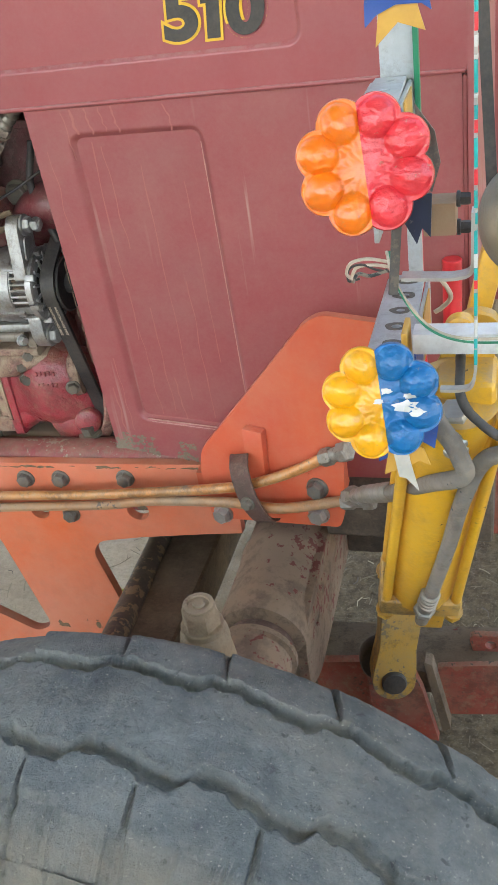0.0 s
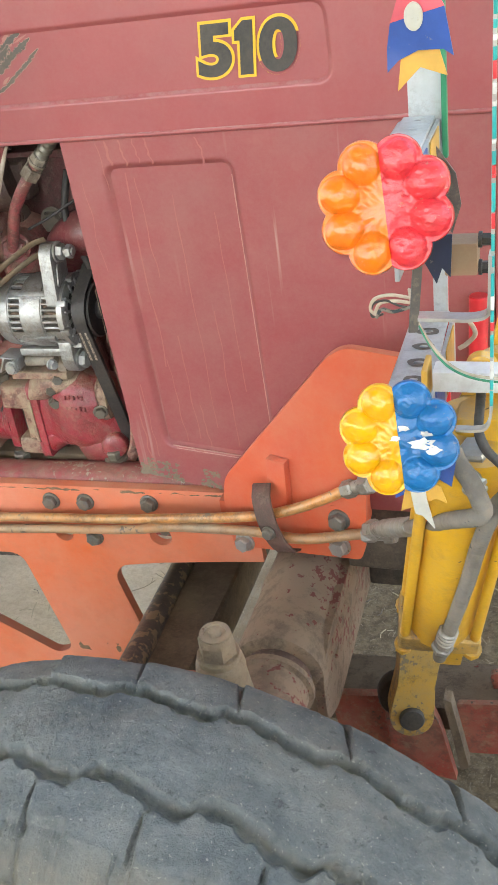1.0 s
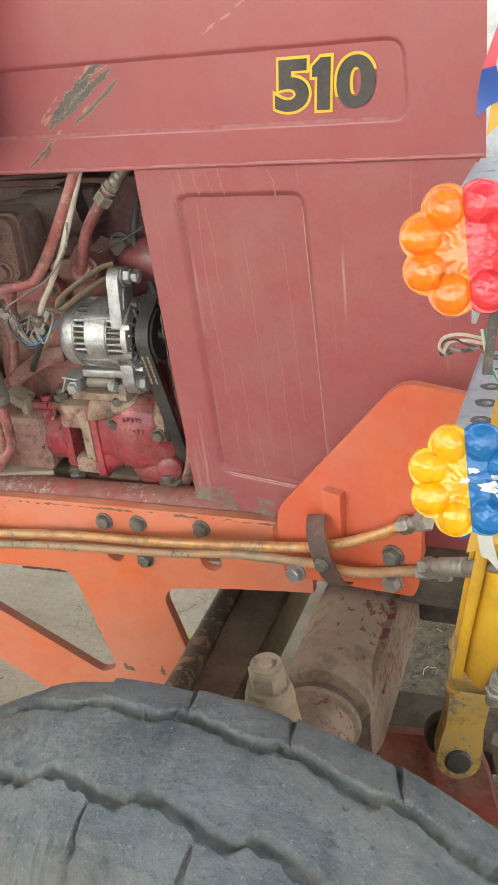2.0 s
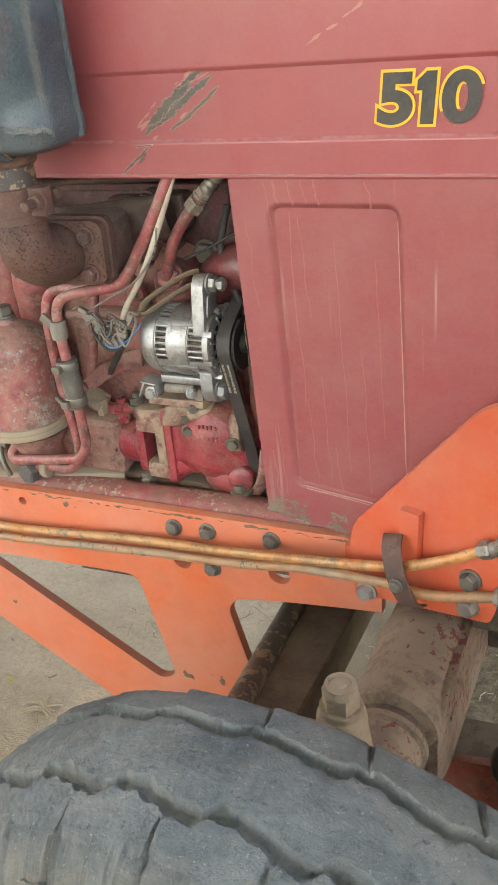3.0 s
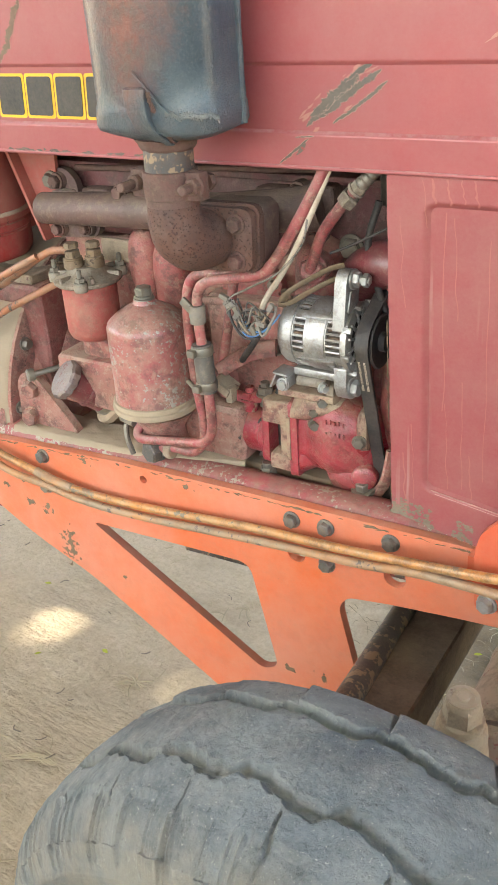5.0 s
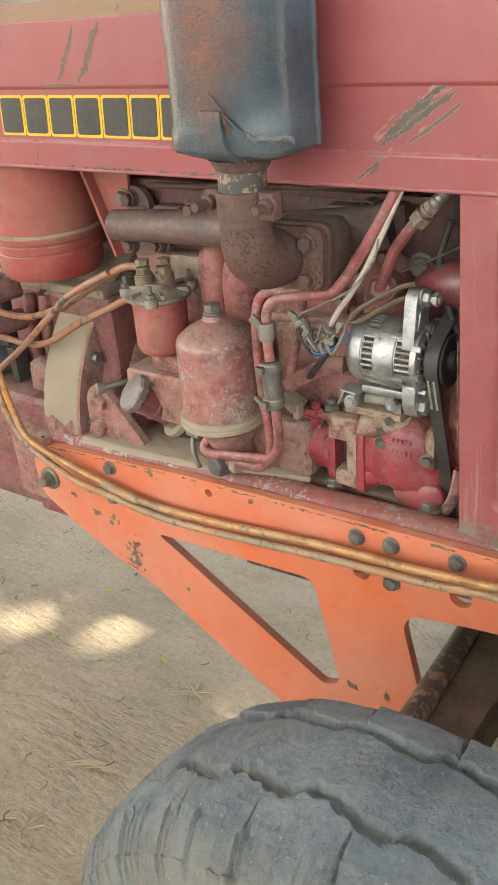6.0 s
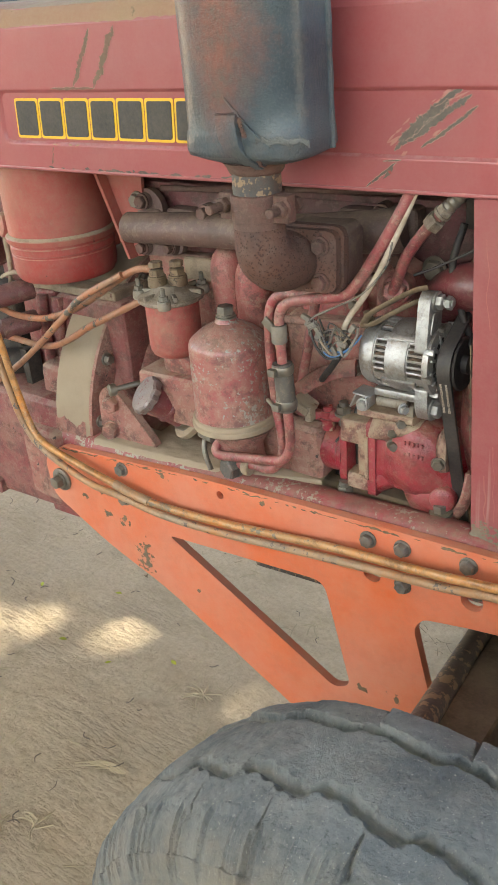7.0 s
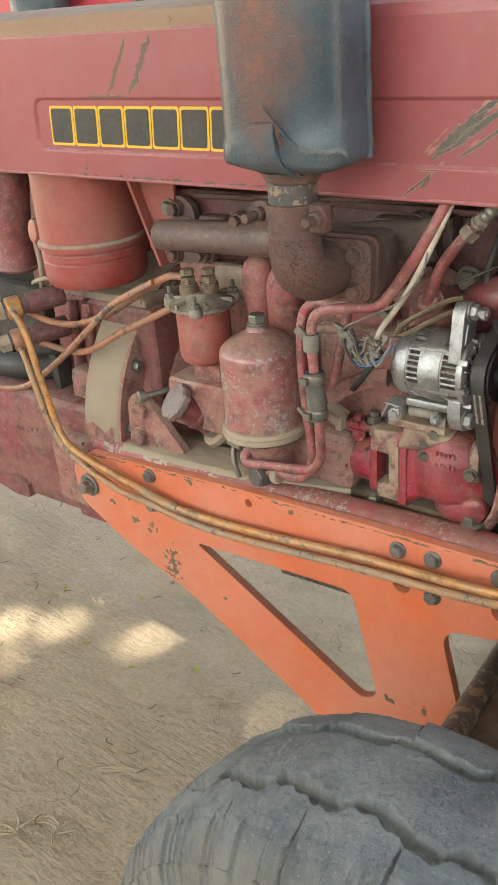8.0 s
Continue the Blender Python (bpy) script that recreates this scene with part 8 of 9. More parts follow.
def build_copper_lines():
    def pipe(pts, r, mat, label):
        b = B()
        tube(b, pts, r, 12, 8)
        return part("fuel_pipe", b, mat, tractor, label, smooth=60)

    pipe([(-0.865, 0.016, 1.012), (-0.815, 0.020, 0.998), (-0.77, 0.026, 0.995), (-0.735, 0.032, 1.000), (-0.668, 0.034, 1.026), (-0.60, 0.034, 1.064), (-0.565, 0.036, 1.085), (-0.54, 0.044, 1.097), (-0.515, 0.05, 1.098)], 0.0056, "old_pipe", "orange painted pipe with worn patches")
    pipe([(-0.885, 0.02, 0.955), (-0.835, 0.026, 0.950), (-0.783, 0.030, 0.945), (-0.74, 0.032, 0.950), (-0.70, 0.034, 0.968), (-0.652, 0.036, 0.995), (-0.60, 0.04, 1.02), (-0.55, 0.05, 1.045)], 0.0056, "old_pipe", "orange painted pipe with worn patches")
    pipe([(-1.05, 0.03, 0.838), (-0.98, 0.03, 0.838), (-0.93, 0.028, 0.850), (-0.89, 0.024, 0.868), (-0.803, 0.020, 0.924), (-0.69, 0.014, 1.009), (-0.645, 0.014, 1.045), (-0.60, 0.018, 1.070), (-0.56, 0.03, 1.090)], 0.0054, "old_pipe", "orange painted pipe with worn patches")
    d = Vector((0.50, 0.86, 0.10)).normalized()
    for at, mat in (((-0.852, -0.010, 1.023), "brass"), ((-0.866, 0.000, 0.962), "old_pipe")):
        c = Vector(at)
        b = B()
        lathe(b, c - d * 0.013, d, [(0.014, 0), (0.018, 0.001), (0.0195, 0.004), (0.0195, 0.022), (0.018, 0.025), (0.014, 0.026)], 28)
        rough_up(b, 0.0006, 70)
        u = part("union_tee", b, mat, tractor, "orange painted banjo union with dusty nuts", smooth=40)
        b = B()
        hexbolt(b, c - d * 0.013, -d, 0.027, 0.022, 0, 0.2)
        cyl(b, c - d * 0.034, c - d * 0.050, 0.0095, seg=18, bev=0.001)
        part("union_nut", b, "dusty", u, smooth=25)
        b = B()
        lathe(b, c + d * 0.012, d, [(0.012, 0), (0.0145, 0.001), (0.0145, 0.010), (0.0175, 0.012), (0.0185, 0.030), (0.0185, 0.070), (0.016, 0.074)], 24)
        part("union_stub", b, "head_brown", u, smooth=40)


build_copper_lines()

# ---- front axle ----


def build_axle():
    ax = empty("front_axle", (0, 0, 0), tractor)
    ax["label"] = "dusty red tubular front axle"
    b = B()
    tube(b, [(0.207, -0.235, 0.668), (0.207, -0.10, 0.668), (0.207, 0.10, 0.668), (0.207, 0.62, 0.668)], 0.040, 32, 5)
    part("inner_tube", b, "rust", ax, smooth=50)
    b = B()
    lathe(b, (0.207, -0.150, 0.668), (0, 1, 0), [(0.044, 0), (0.053, 0.004), (0.055, 0.012), (0.055, 0.12), (0.057, 0.124), (0.057, 0.14), (0.055, 0.144), (0.055, 0.50)], 36)
    rough_up(b, 0.0012, 30)
    part("sleeve", b, "axle", ax, "dusty axle sleeve with red paint showing", smooth=45)
    b = B()
    slab(b, rounded([(-0.150, 0.60), (-0.150, 0.672), (-0.11, 0.700), (0.30, 0.712), (0.30, 0.60), (-0.10, 0.575)], 0.02), [circle(-0.085, 0.655, 0.012, 16)], lambda a, c, d: (0.248 + d, a, c), 0.012)
    part("side_plate", b, "axle", ax, bevel=0.002)
    b = B()
    lathe(b, (0.207, -0.225, 0.668), (0, 1, 0), [(0.030, 0), (0.046, 0.002), (0.046, 0.010), (0.042, 0.012), (0.042, 0.05), (0.047, 0.053), (0.047, 0.060)], 36)
    part("end_collar", b, "axle", ax, "dark worn end collar", smooth=40)
    b = B()
    lathe(b, (0.2085, -0.292, 0.70), (0, 0, 1), [(0.032, 0), (0.030, 0.06), (0.0255, 0.10), (0.0235, 0.118), (0.0240, 0.122), (0.0230, 0.130), (0.020, 0.134)], 32)
    part("kingpin_boss", b, "dusty", ax, "dust-covered kingpin boss", smooth=45)
    b = B()
    hexbolt(b, (0.2085, -0.292, 0.834), (0.02, 0, 1), 0.0310, 0.027, 1.15, 0.35)
    cyl(b, (0.2088, -0.292, 0.858), (0.2090, -0.292, 0.8635), 0.0160, 0.0150, seg=28)
    lathe(b, (0.2090, -0.292, 0.8635), (0.02, 0, 1), [(0.0145, 0), (0.0145, 0.0022), (0.0105, 0.0024), (0.0100, 0.0008), (0.0060, 0.0010), (0.0050, 0.0030), (0.002, 0.0034)], 24)
    part("kingpin_nut", b, "dusty", ax, "dusty hexagon kingpin nut", smooth=25)
    b = B()
    tube(b, [(0.200, -0.285, 0.752), (0.17, -0.262, 0.758), (0.140, -0.255, 0.752), (0.11, -0.26, 0.735)], 0.012, 16, 6, flat=(1.0, 0.5))
    part("steering_arm", b, "cut_edge", ax, "red-brown steering arm", smooth=60)
    b = B()
    tube(b, [(0.030, -0.28, 0.672), (0.012, -0.12, 0.642), (-0.016, 0.10, 0.602), (-0.075, 0.56, 0.52)], 0.017, 18, 6)
    part("drag_link", b, "black_rod", ax, "worn black steering rod with bare patches", smooth=60)
    b = B()
    p0, p1 = Vector((0.058, -0.22, 0.648)), Vector((0.008, 0.60, 0.533))
    rot = (p1 - p0).to_track_quat("Y", "Z").to_matrix()
    rows = [[b.verts.new(q + rot @ Vector((sx, 0, sz))) for sx, sz in ((-0.036, -0.06), (-0.036, 0.003), (-0.033, 0.006), (0.033, 0.006), (0.036, 0.003), (0.036, -0.06), (0.028, -0.06), (0.028, -0.003), (-0.028, -0.003), (-0.028, -0.06))] for q in (p0, p1)]
    for k in range(10):
        b.faces.new((rows[0][k], rows[0][(k + 1) % 10], rows[1][(k + 1) % 10], rows[1][k]))
    b.faces.new(rows[0])
    b.faces.new(rows[1][::-1])
    part("cross_channel", b, "brown_channel", ax, "dark brown steel channel")
    b = B()
    box(b, (-0.50, 0.40, 0.345), (0.30, 0.02, 0.018), Matrix.Rotation(-0.05, 3, "Y"), 0.003)
    part("under_rod", b, "black_rod", ax)


build_axle()

# ---- loader lift cylinder and cross beam ----


def build_cylinder():
    cy = empty("lift_cylinder", (0, 0, 0), loader)
    cy["label"] = "yellow hydraulic lift cylinder"
    foot, top = Vector((0.3935, -0.1655, 0.789)), Vector((0.443, -0.276, 1.095))
    d = (top - foot).normalized()
    side = Vector((1, 0.11, 0))
    side = (side - d * side.dot(d)).normalized()
    deep = d.cross(side)
    rot = Matrix((side, deep, d)).transposed()
    b = B()
    cyl(b, foot + d * 0.008, top - d * 0.02, 0.0335, seg=40)
    part("barrel", b, "yellow", cy, smooth=40)
    for sx in (-1, 1):
        for sy in (-1, 1):
            o = side * 0.0335 * sx + deep * 0.0215 * sy
            b = B()
            cyl(b, foot + o + d * 0.005, top + o - d * 0.02, 0.0050, seg=14)
            part("tie_rod", b, "yellow", cy, smooth=40)
            b = B()
            hexbolt(b, foot + o - d * 0.010, -d, 0.015, 0.013, 1.1, 0.2)
            part("tie_nut", b, "yellow", cy, smooth=25)
    b = B()
    box(b, foot + d * 0.000, (0.080, 0.056, 0.030), rot, 0.006, 3)
    part("base_block", b, "yellow_greasy", cy)
    b = B()
    box(b, foot - d * 0.028 - deep * 0.012 + side * 0.012, (0.028, 0.028, 0.034), rot, 0.003)
    part("port_block", b, "yellow", cy)
    pin = Vector((0.349, -0.112, 0.598))
    ey = Vector((0.25, -0.95, 0.2)).normalized()
    e0 = foot - d * 0.030
    down = pin - e0
    down = down - ey * down.dot(ey)
    reach = down.length
    down.normalize()
    across = ey.cross(down)
    mid = pin - down * reach
    b = B()
    out = [(-0.019, -0.012), (-0.019, 0.028), (-0.0245, 0.046), (-0.0230, 0.064), (-0.0210, reach - 0.045), (-0.0245, reach - 0.012)]
    out += [(-0.0250 * math.cos(math.pi * k / 14), reach + 0.0250 * math.sin(math.pi * k / 14)) for k in range(0, 15)]
    out += [(0.0245, reach - 0.012), (0.0210, reach - 0.045), (0.0230, 0.064), (0.0245, 0.046), (0.019, 0.028), (0.019, -0.012)]
    slab(b, out, [], lambda u, v, w: mid + across * u + down * v + ey * (w - 0.018), 0.036)
    part("clevis", b, "yellow_greasy", cy, "worn greasy yellow clevis", smooth=30, bevel=0.004)
    b = B()
    lathe(b, pin + ey * 0.012, ey, [(0.0145, 0), (0.0145, 0.010), (0.0130, 0.012), (0.004, 0.013)], 28)
    lathe(b, pin - ey * 0.040 - Vector((0.006, 0, 0)), ey, [(0.028, 0), (0.030, 0.003), (0.030, 0.016), (0.028, 0.019)], 28)
    part("pin", b, "rubber", cy, "dark greasy pivot pin", smooth=35)
    # head with ports
    b = B()
    box(b, (0.447, -0.250, 1.058), (0.046, 0.050, 0.060), None, 0.008, 3)
    part("head_block", b, "yellow", cy)
    b = B()
    hx = Vector((0.441, -0.286, 1.064))
    hexbolt(b, hx - Vector((0, -0.004, 0.006)), (0, -0.35, 1), 0.020, 0.018, 0, 0.3)
    lathe(b, hx - Vector((0, 0, 0.028)), (0, -0.2, 1), [(0.008, 0), (0.0100, 0.002), (0.0100, 0.006), (0.0085, 0.008), (0.0100, 0.011), (0.0100, 0.016), (0.0085, 0.018), (0.0085, 0.03)], 22)
    part("hose_nut", b, "steel", cy, "bright steel hose nut", smooth=25)
    # arm plates above
    b = B()
    slab(b, rounded([(0.424, 1.08), (0.466, 1.075), (0.470, 1.12), (0.452, 1.125), (0.436, 1.115)], 0.008), [], lambda a, c, dd: (a, -0.235 + dd, c), 0.014)
    part("arm_plate", b, "yellow", cy, bevel=0.002)
    b = B()
    box(b, (0.452, -0.18, 1.095), (0.018, 0.03, 0.125), Matrix.Rotation(0.22, 3, "Y"), 0.004)
    part("arm_bar", b, "yellow", cy)
    b = B()
    lathe(b, (0.4445, -0.262, 1.128), (0, -1, 0), [(0.011, 0), (0.011, 0.010), (0.008, 0.012)], 24)
    part("arm_boss", b, "yellow", cy)
    # hoses
    hose = [[(0.376, -0.200, 0.931), (0.409, -0.262, 0.985), (0.426, -0.300, 1.017), (0.440, -0.318, 1.033), (0.447, -0.325, 1.040), (0.4505, -0.326, 1.046), (0.4485, -0.325, 1.053), (0.442, -0.322, 1.067), (0.432, -0.312, 1.076), (0.428, -0.308, 1.084)],
            [(0.515, -0.300, 1.048), (0.482, -0.302, 1.047), (0.472, -0.302, 1.045), (0.464, -0.300, 1.040), (0.456, -0.290, 1.022), (0.448, -0.280, 0.995), (0.440, -0.265, 0.960), (0.431, -0.250, 0.915), (0.415, -0.225, 0.846), (0.403, -0.210, 0.799), (0.398, -0.200, 0.775)]]
    for pts in hose:
        b = B()
        tube(b, pts, 0.0068, 16, 9, wobble=0.03)
        part("hose", b, "hose", cy, "dusty grey hydraulic hose", smooth=60)
    for o, e2, n in (((0.318, -0.112, 0.857), (0.378, -0.203, 0.934), 6), ((0.402, -0.209, 0.796), (0.411, -0.221, 0.832), 4)):
        o, e2 = Vector(o), Vector(e2)
        l = (e2 - o).length
        b = B()
        step = l * 0.62 / n
        prof = [(0.0078, 0), (0.0078, l * 0.36)]
        for k in range(n):
            z = l * 0.38 + step * k
            prof += [(0.0076, z), (0.0094, z + step * 0.22), (0.0094, z + step * 0.55), (0.0076, z + step * 0.78)]
        lathe(b, o, e2 - o, prof, 22)
        part("hose_ferrule", b, "ferrule_steel", cy, "ribbed grey steel ferrule", smooth=30)
        b = B()
        hexbolt(b, o - (e2 - o).normalized() * 0.002, e2 - o, 0.0185, l * 0.22, 0, 0.3)
        part("ferrule_nut", b, "ferrule_steel", cy, smooth=25)
    # black braided cable
    b = B()
    tube(b, [(0.445, -0.270, 1.120), (0.4465, -0.300, 1.117), (0.4475, -0.325, 1.112), (0.451, -0.330, 1.103), (0.457, -0.330, 1.094), (0.472, -0.330, 1.080), (0.50, -0.33, 1.065)], 0.0034, 10, 7, wobble=0.1)
    part("braided_cable", b, "rubber", cy, smooth=60)


build_cylinder()


def build_beam():
    rb = empty("cross_beam", (0, 0, 0), loader)
    rb["label"] = "worn red loader cross beam under the nose"
    b = B()
    box(b, (0.36, 0.002, 0.505), (0.48, 0.085, 0.040), Matrix.Rotation(-0.05, 3, "Y"), 0.004)
    part("bottom_plate", b, "earth_caked", rb, "earth-caked brown beam")
    b = B()
    slab(b, rounded([(0.310, 0.590), (0.362, 0.598), (0.380, 0.545), (0.398, 0.452), (0.322, 0.462)], [0.012, 0.012, 0.004, 0.003, 0.004]), [], xz(-0.088), 0.012)
    part("lug_plate", b, "red_beam", rb, "worn red lug plate under the pin", bevel=0.0015)
    b = B()
    slab(b, rounded([(0.382, 0.585), (0.392, 0.582), (0.412, 0.470), (0.402, 0.462)], 0.002), [], xz(-0.080), 0.018)
    part("lug_rib", b, "earth_caked", rb, bevel=0.001)
    b = B()
    slab(b, rounded([(0.235, 0.540), (0.318, 0.552), (0.330, 0.44), (0.25, 0.42)], 0.004), [], xz(-0.055), 0.012)
    part("rear_lug", b, "red_beam", rb, bevel=0.0015)
    b = B()
    slab(b, rounded([(0.396, 0.560), (0.470, 0.572), (0.470, 0.484), (0.410, 0.476)], 0.004), [], xz(-0.062), 0.008)
    part("tread_plate", b, "red_beam", rb, "worn red plate", bevel=0.0012)
    b = B()
    slab(b, rounded([(0.430, 0.555), (0.52, 0.56), (0.52, 0.47), (0.448, 0.47)], 0.010), [circle(0.458, 0.541, 0.007, 14)], xz(0.0), 0.010)
    part("corner_plate", b, "red_beam", rb, bevel=0.0015)
    b = B()
    box(b, (0.50, 0.10, 0.70), (0.12, 0.02, 0.10), None, 0.004)
    part("upright_plate", b, "red_beam", rb)
    b = B()
    box(b, (0.30, 0.13, 0.66), (0.08, 0.04, 0.14), None, 0.004)
    part("web", b, "brown_channel", rb)


build_beam()

# ---- lamp guard rack on the nose ----
rack = tagged(empty("lamp_guard"), "galvanised perforated lamp guard rack with taped posts", "lamp guard")


def perforated_arm(z, x0, x1, y0, y1, face):
    b = B()
    holes, spots = [], []
    n = 8
    for k in range(n):
        yc = y1 + (y0 - y1) * (k + 0.5) / n
        xc = (x0 + x1) / 2 + 0.001
        r = 0.0030 if k % 2 else 0.0037
        holes.append([(xc + r * math.cos(2 * math.pi * q / 14), yc + r * 0.72 * math.sin(2 * math.pi * q / 14)) for q in range(14)])
        spots.append((xc, yc, r))
    slab(b, [(x0, y1), (x1, y1), (x1 - 0.004, y0), (x0 + 0.004, y0)], holes, lambda a, c, d: (a, c, z - d), 0.003)
    arm = part("perforated_arm", b, "zinc", rack, "perforated galvanised steel arm", bevel=0.0005)
    # dark grease rings round the holes
    for xc, yc, r in spots if z < 1.2 else ():
        b = B()
        inner = [b.verts.new((xc + (r + 0.0004) * math.cos(t), yc + (r + 0.0004) * 0.74 * math.sin(t), z + 0.0004)) for t in (2 * math.pi * q / 20 for q in range(20))]
        outer = [b.verts.new((xc + (r + 0.0058 + 0.001 * math.sin(3 * t + yc * 400)) * math.cos(t), yc + (r + 0.0050) * 0.8 * math.sin(t), z + 0.0004)) for t in (2 * math.pi * q / 20 for q in range(20))]
        for q in range(20):
            b.faces.new((inner[q], inner[(q + 1) % 20], outer[(q + 1) % 20], outer[q]))
        part("grease_ring", b, "leather", arm)
    b = B()
    box(b, (x1 - 0.0015, (y0 + y1) / 2, z - 0.026), (0.003, abs(y0 - y1), 0.046), None, 0.0006)
    part("side_flange", b, face, arm)
    b = B()
    box(b, (x0 + 0.0015, (y0 + y1) / 2, z - 0.014), (0.003, abs(y0 - y1), 0.022), None, 0.0006)
    part("inner_flange", b, "zinc", arm)
    # colour patches on the outer flange
    for t, m, h in ((0.2, "pen_yellow", 0.04), (0.50, "pen_blue", 0.042), (0.8, "zinc", 0.03)):
        b = B()
        yc = y0 + (y1 - y0) * t
        box(b, (x1 + 0.0008, yc, z - 0.024), (0.001, abs(y0 - y1) * 0.22, h), None)
        part("colour_patch", b, m, arm)
    return arm


def build_rack():
    perforated_arm(1.272, 0.371, 0.403, -0.13, -0.34, "zinc")
    perforated_arm(1.106, 0.374, 0.410, -0.12, -0.345, "zinc")
    b = B()
    box(b, (0.391, -0.122, 1.33), (0.026, 0.003, 0.16), None, 0.0006)
    part("back_plate", b, "zinc", rack, "white painted back plate")
    b = B()
    box(b, (0.4065, -0.13, 1.315), (0.004, 0.008, 0.15), None, 0.0006)
    part("green_strip", b, "green", rack)
    b = B()
    box(b, (0.398, -0.116, 1.18), (0.012, 0.006, 0.16), None, 0.001)
    part("post", b, "zinc", rack)
    b = B()
    box(b, (0.402, -0.112, 1.08), (0.004, 0.004, 0.14), None, 0.0006)
    part("red_wire_strip", b, "red_tape", rack)
    # square tube bar
    b = B()
    box(b, (0.602, -0.290, 1.1325), (0.375, 0.018, 0.0155), None, 0.0015)
    part("cross_bar", b, "white_paint", rack, "dull silver square tube bar")
    b = B()
    box(b, (0.4095, -0.29, 1.130), (0.004, 0.026, 0.026), None, 0.001)
    part("bar_end", b, "pen_yellow", rack)
    # flat strip hoop with taped front
    def band(pts, half_x, half_y):
        """Flat strip bent along a path, its width lying front to back."""
        b = B()
        path = smooth_path(pts, 6)
        prev = None
        for i, q in enumerate(path):
            d = (path[min(i + 1, len(path) - 1)] - path[max(i - 1, 0)]).normalized()
            nx = Vector((d.z, 0, -d.x)).normalized() * half_x
            ny = Vector((0, half_y, 0))
            ring = [b.verts.new(q + o) for o in (-nx - ny, nx - ny, nx + ny, -nx + ny)]
            if prev:
                for k in range(4):
                    b.faces.new((prev[k], prev[(k + 1) % 4], ring[(k + 1) % 4], ring[k]))
            else:
                b.faces.new(ring)
            prev = ring
        b.faces.new(prev[::-1])
        return b

    hoop = part("hoop", band([(0.4645, -0.42, 1.46), (0.4635, -0.42, 1.32), (0.4628, -0.42, 1.20), (0.4624, -0.42, 1.180), (0.4600, -0.42, 1.1715), (0.4545, -0.419, 1.1690), (0.4480, -0.418, 1.1682), (0.4435, -0.417, 1.1677)], 0.0008, 0.0026),
                "steel", rack, "flat steel strip wound with teal and red tape", smooth=50)
    part("hoop_stay", band([(0.425, -0.413, 1.2335), (0.440, -0.414, 1.2335), (0.452, -0.415, 1.2338), (0.4600, -0.416, 1.2365), (0.4616, -0.418, 1.244), (0.4622, -0.419, 1.27)], 0.0009, 0.0045), "steel", rack, smooth=50)
    z, k = 1.186, 0
    rnd = random.Random(9)
    while z < 1.45:
        l = rnd.uniform(0.003, 0.016)
        m = rnd.choice(("teal", "teal", "teal", "red_tape", "white_plastic"))
        if m != "teal":
            l *= 0.5
        b = B()
        xx = 0.4626 + (z - 1.186) * 0.0072
        box(b, (xx + 0.0002, -0.4212, z + l / 2), (0.0017, 0.0040, l), None, 0.0002)
        part("tape", b, m, hoop)
        z += l + rnd.uniform(0, 0.0035)
    # lamp bracket and round lamp
    b = B()
    box(b, (0.436, -0.30, 1.2245), (0.020, 0.02, 0.021), None, 0.0015)
    part("lamp_bracket", b, "dust_trim", rack, "tan painted bracket")
    for z in (1.234, 1.216):
        bolt_part(rack, (0.446, -0.30, z), (1, 0, 0), 0.009, 0.010, "rubber")
    # strap, wires and red tube
    b = B()
    box(b, (0.4655, -0.352, 1.32), (0.0060, 0.002, 0.20), Matrix.Rotation(-0.05, 3, "Y"))
    part("strap", b, "rubber", rack, "black rubber strap")
    b = B()
    box(b, (0.4105, -0.330, 1.21), (0.0058, 0.002, 0.05), Matrix.Rotation(0.10, 3, "Y") @ Matrix.Rotation(0.3, 3, "Z"))
    part("strap", b, "leather", rack, "grey rubber strap")
    for pts, r, m in (([(0.388, -0.20, 1.152), (0.371, -0.20, 1.155), (0.358, -0.20, 1.152), (0.354, -0.20, 1.143), (0.359, -0.20, 1.138)], 0.0014, "white_wire"),
                      ([(0.388, -0.20, 1.148), (0.374, -0.20, 1.150), (0.362, -0.20, 1.148), (0.357, -0.20, 1.139)], 0.0014, "white_wire"),
                      ([(0.388, -0.20, 1.144), (0.377, -0.20, 1.146), (0.366, -0.201, 1.151), (0.356, -0.20, 1.147), (0.355, -0.20, 1.137), (0.364, -0.20, 1.139)], 0.0010, "rubber"),
                      ([(0.386, -0.20, 1.145), (0.372, -0.20, 1.141), (0.363, -0.20, 1.143), (0.358, -0.20, 1.136)], 0.0016, "hose"),
                      ([(0.395, -0.26, 1.185), (0.401, -0.28, 1.176), (0.412, -0.295, 1.163), (0.429, -0.31, 1.151), (0.451, -0.312, 1.144), (0.49, -0.31, 1.143)], 0.0011, "white_wire"),
                      ([(0.397, -0.26, 1.185), (0.404, -0.285, 1.172), (0.416, -0.30, 1.158), (0.43, -0.313, 1.150), (0.452, -0.314, 1.1425), (0.49, -0.312, 1.141)], 0.0009, "green"),
                      ([(0.42, -0.12, 1.10), (0.427, -0.12, 1.085), (0.42, -0.12, 1.075), (0.413, -0.12, 1.07)], 0.0022, "white_wire")):
        b = B()
        tube(b, pts, r, 8, 8)
        part("wire", b, m, rack, smooth=60)
    b = B()
    cyl(b, (0.4195, -0.01, 0.998), (0.4205, -0.01, 1.073), 0.0095, seg=20, bev=0.001)
    part("red_tube", b, "red_tape", rack, "bright red tube")


build_rack()


